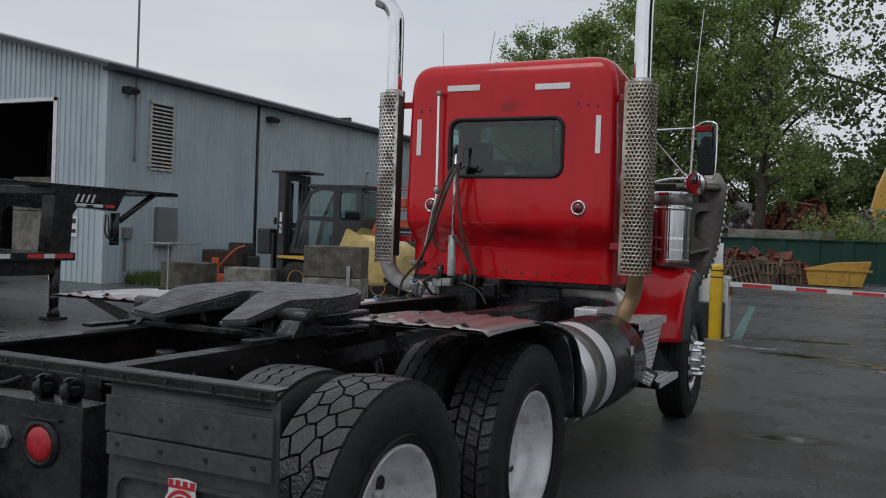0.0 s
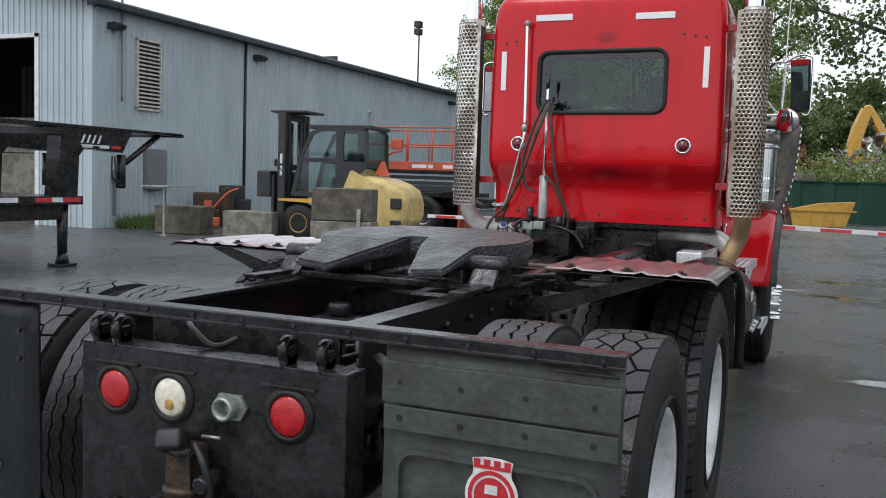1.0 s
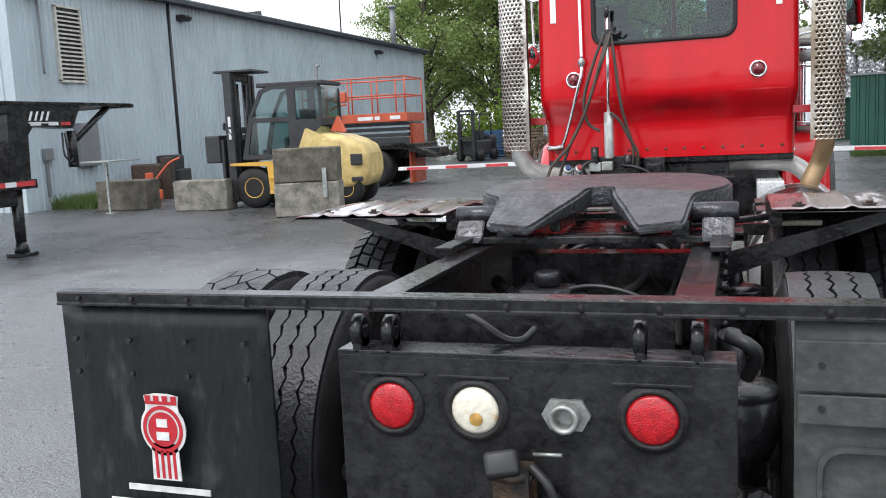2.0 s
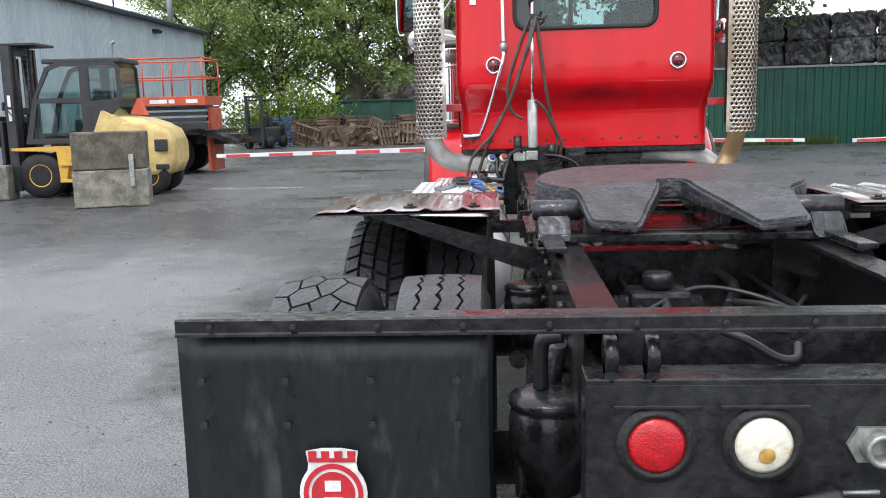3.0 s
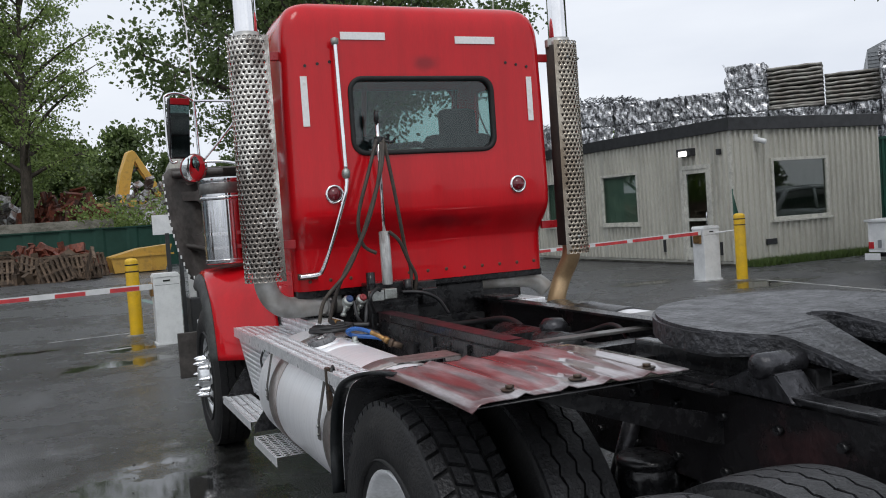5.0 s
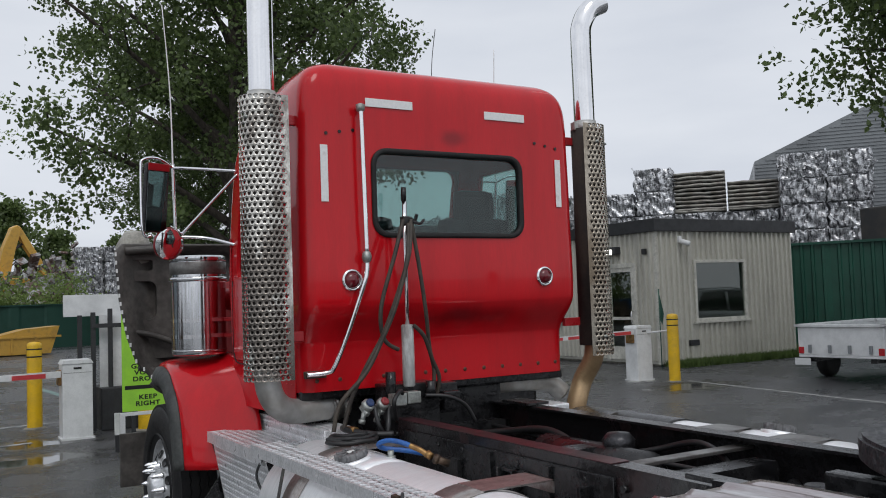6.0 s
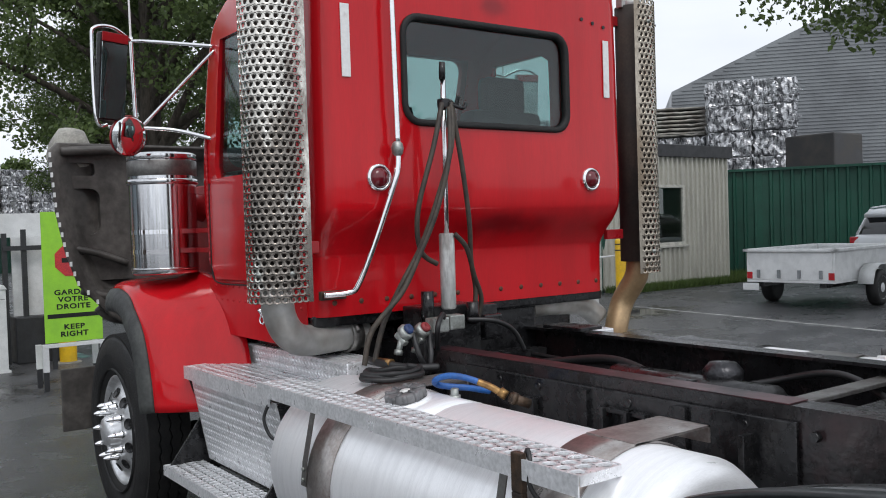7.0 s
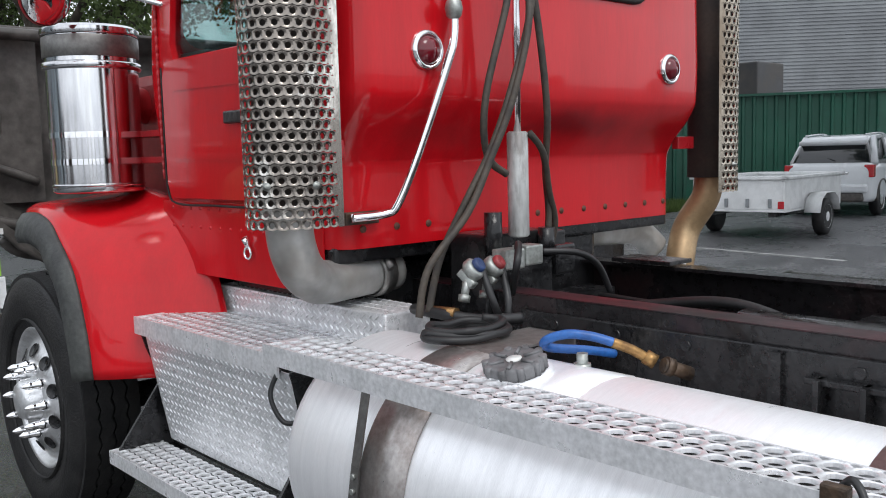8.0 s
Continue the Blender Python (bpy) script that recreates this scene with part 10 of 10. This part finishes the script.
def bush(x, y, r, h, n, leaf, material, label, seed):
    t = thing("bush", label, "bush", pose(x, y, 0), "bushes")
    rnd = random.Random(seed)
    bm = bmesh.new()
    tips = []
    for k in range(14):
        a, q = k * 2.4, r * rnd.uniform(0.2, 0.9)
        e = Vector((q * math.cos(a), q * math.sin(a), h * rnd.uniform(0.4, 0.95)))
        tube(bm, [(0, 0, 0), e * 0.5 + Vector((0, 0, 0.1)), e], [0.03, 0.02, 0.008], 5, 3)
        tips += [e, e * 0.7, e * 0.45]
    part("stems", bm, BARK, t)
    rs = np.random.RandomState(seed)
    c_ = np.array([tuple(p) for p in tips])
    pts = c_[rs.randint(0, len(c_), n)] + rs.normal(size=(n, 3)) * r * 0.2
    pts[:, 2] = np.abs(pts[:, 2])
    tagged(leaves("foliage", pts, leaf, material, t, seed), kind="stuff")


bush(-10.5, 40.5, 2.2, 3.0, 5000, 0.17, LEAF_LIME, "bright lime green bush by the fence", 31)
bush(-13.2, 41.0, 2.0, 2.4, 4000, 0.17, LEAF_LIME, "bright lime green bush by the fence", 32)
bush(3.2, 46.0, 2.6, 3.6, 4500, 0.18, LEAF, "green shrub growing over the fence", 33)
bush(0.2, 46.5, 2.2, 3.6, 4000, 0.18, LEAF, "green shrub growing over the fence", 34)


def grass(x0, x1, y0, y1, n, seed, h=0.16):
    rs = np.random.RandomState(seed)
    p = np.stack([rs.uniform(x0, x1, n), rs.uniform(y0, y1, n), np.zeros(n)], 1)
    d = rs.normal(size=(n, 3)) * 0.35
    d[:, 2] = 1
    w = rs.normal(size=(n, 3))
    w[:, 2] = 0
    w /= np.linalg.norm(w, axis=1)[:, None]
    hh = h * rs.uniform(0.4, 1.2, (n, 1))
    v = np.stack([p - w * 0.012, p + w * 0.012, p + d * hh], 1).reshape(-1, 3)
    me = bpy.data.meshes.new("grass")
    me.from_pydata(v.tolist(), [], np.arange(3 * n).reshape(n, 3).tolist())
    me.materials.append(GRASS)
    tagged(new("grass", me), "ragged weeds along the wall foot", "grass", kind="stuff")


grass(11.9, 16.4, 10.0, 10.65, 7000, 1)
grass(16.4, 19.5, 9.2, 12.0, 7000, 2)
grass(-15.5, -14.2, 11.2, 13.6, 4000, 3, 0.35)
grass(4.0, 11.0, 25.0, 25.7, 3000, 4, 0.3)
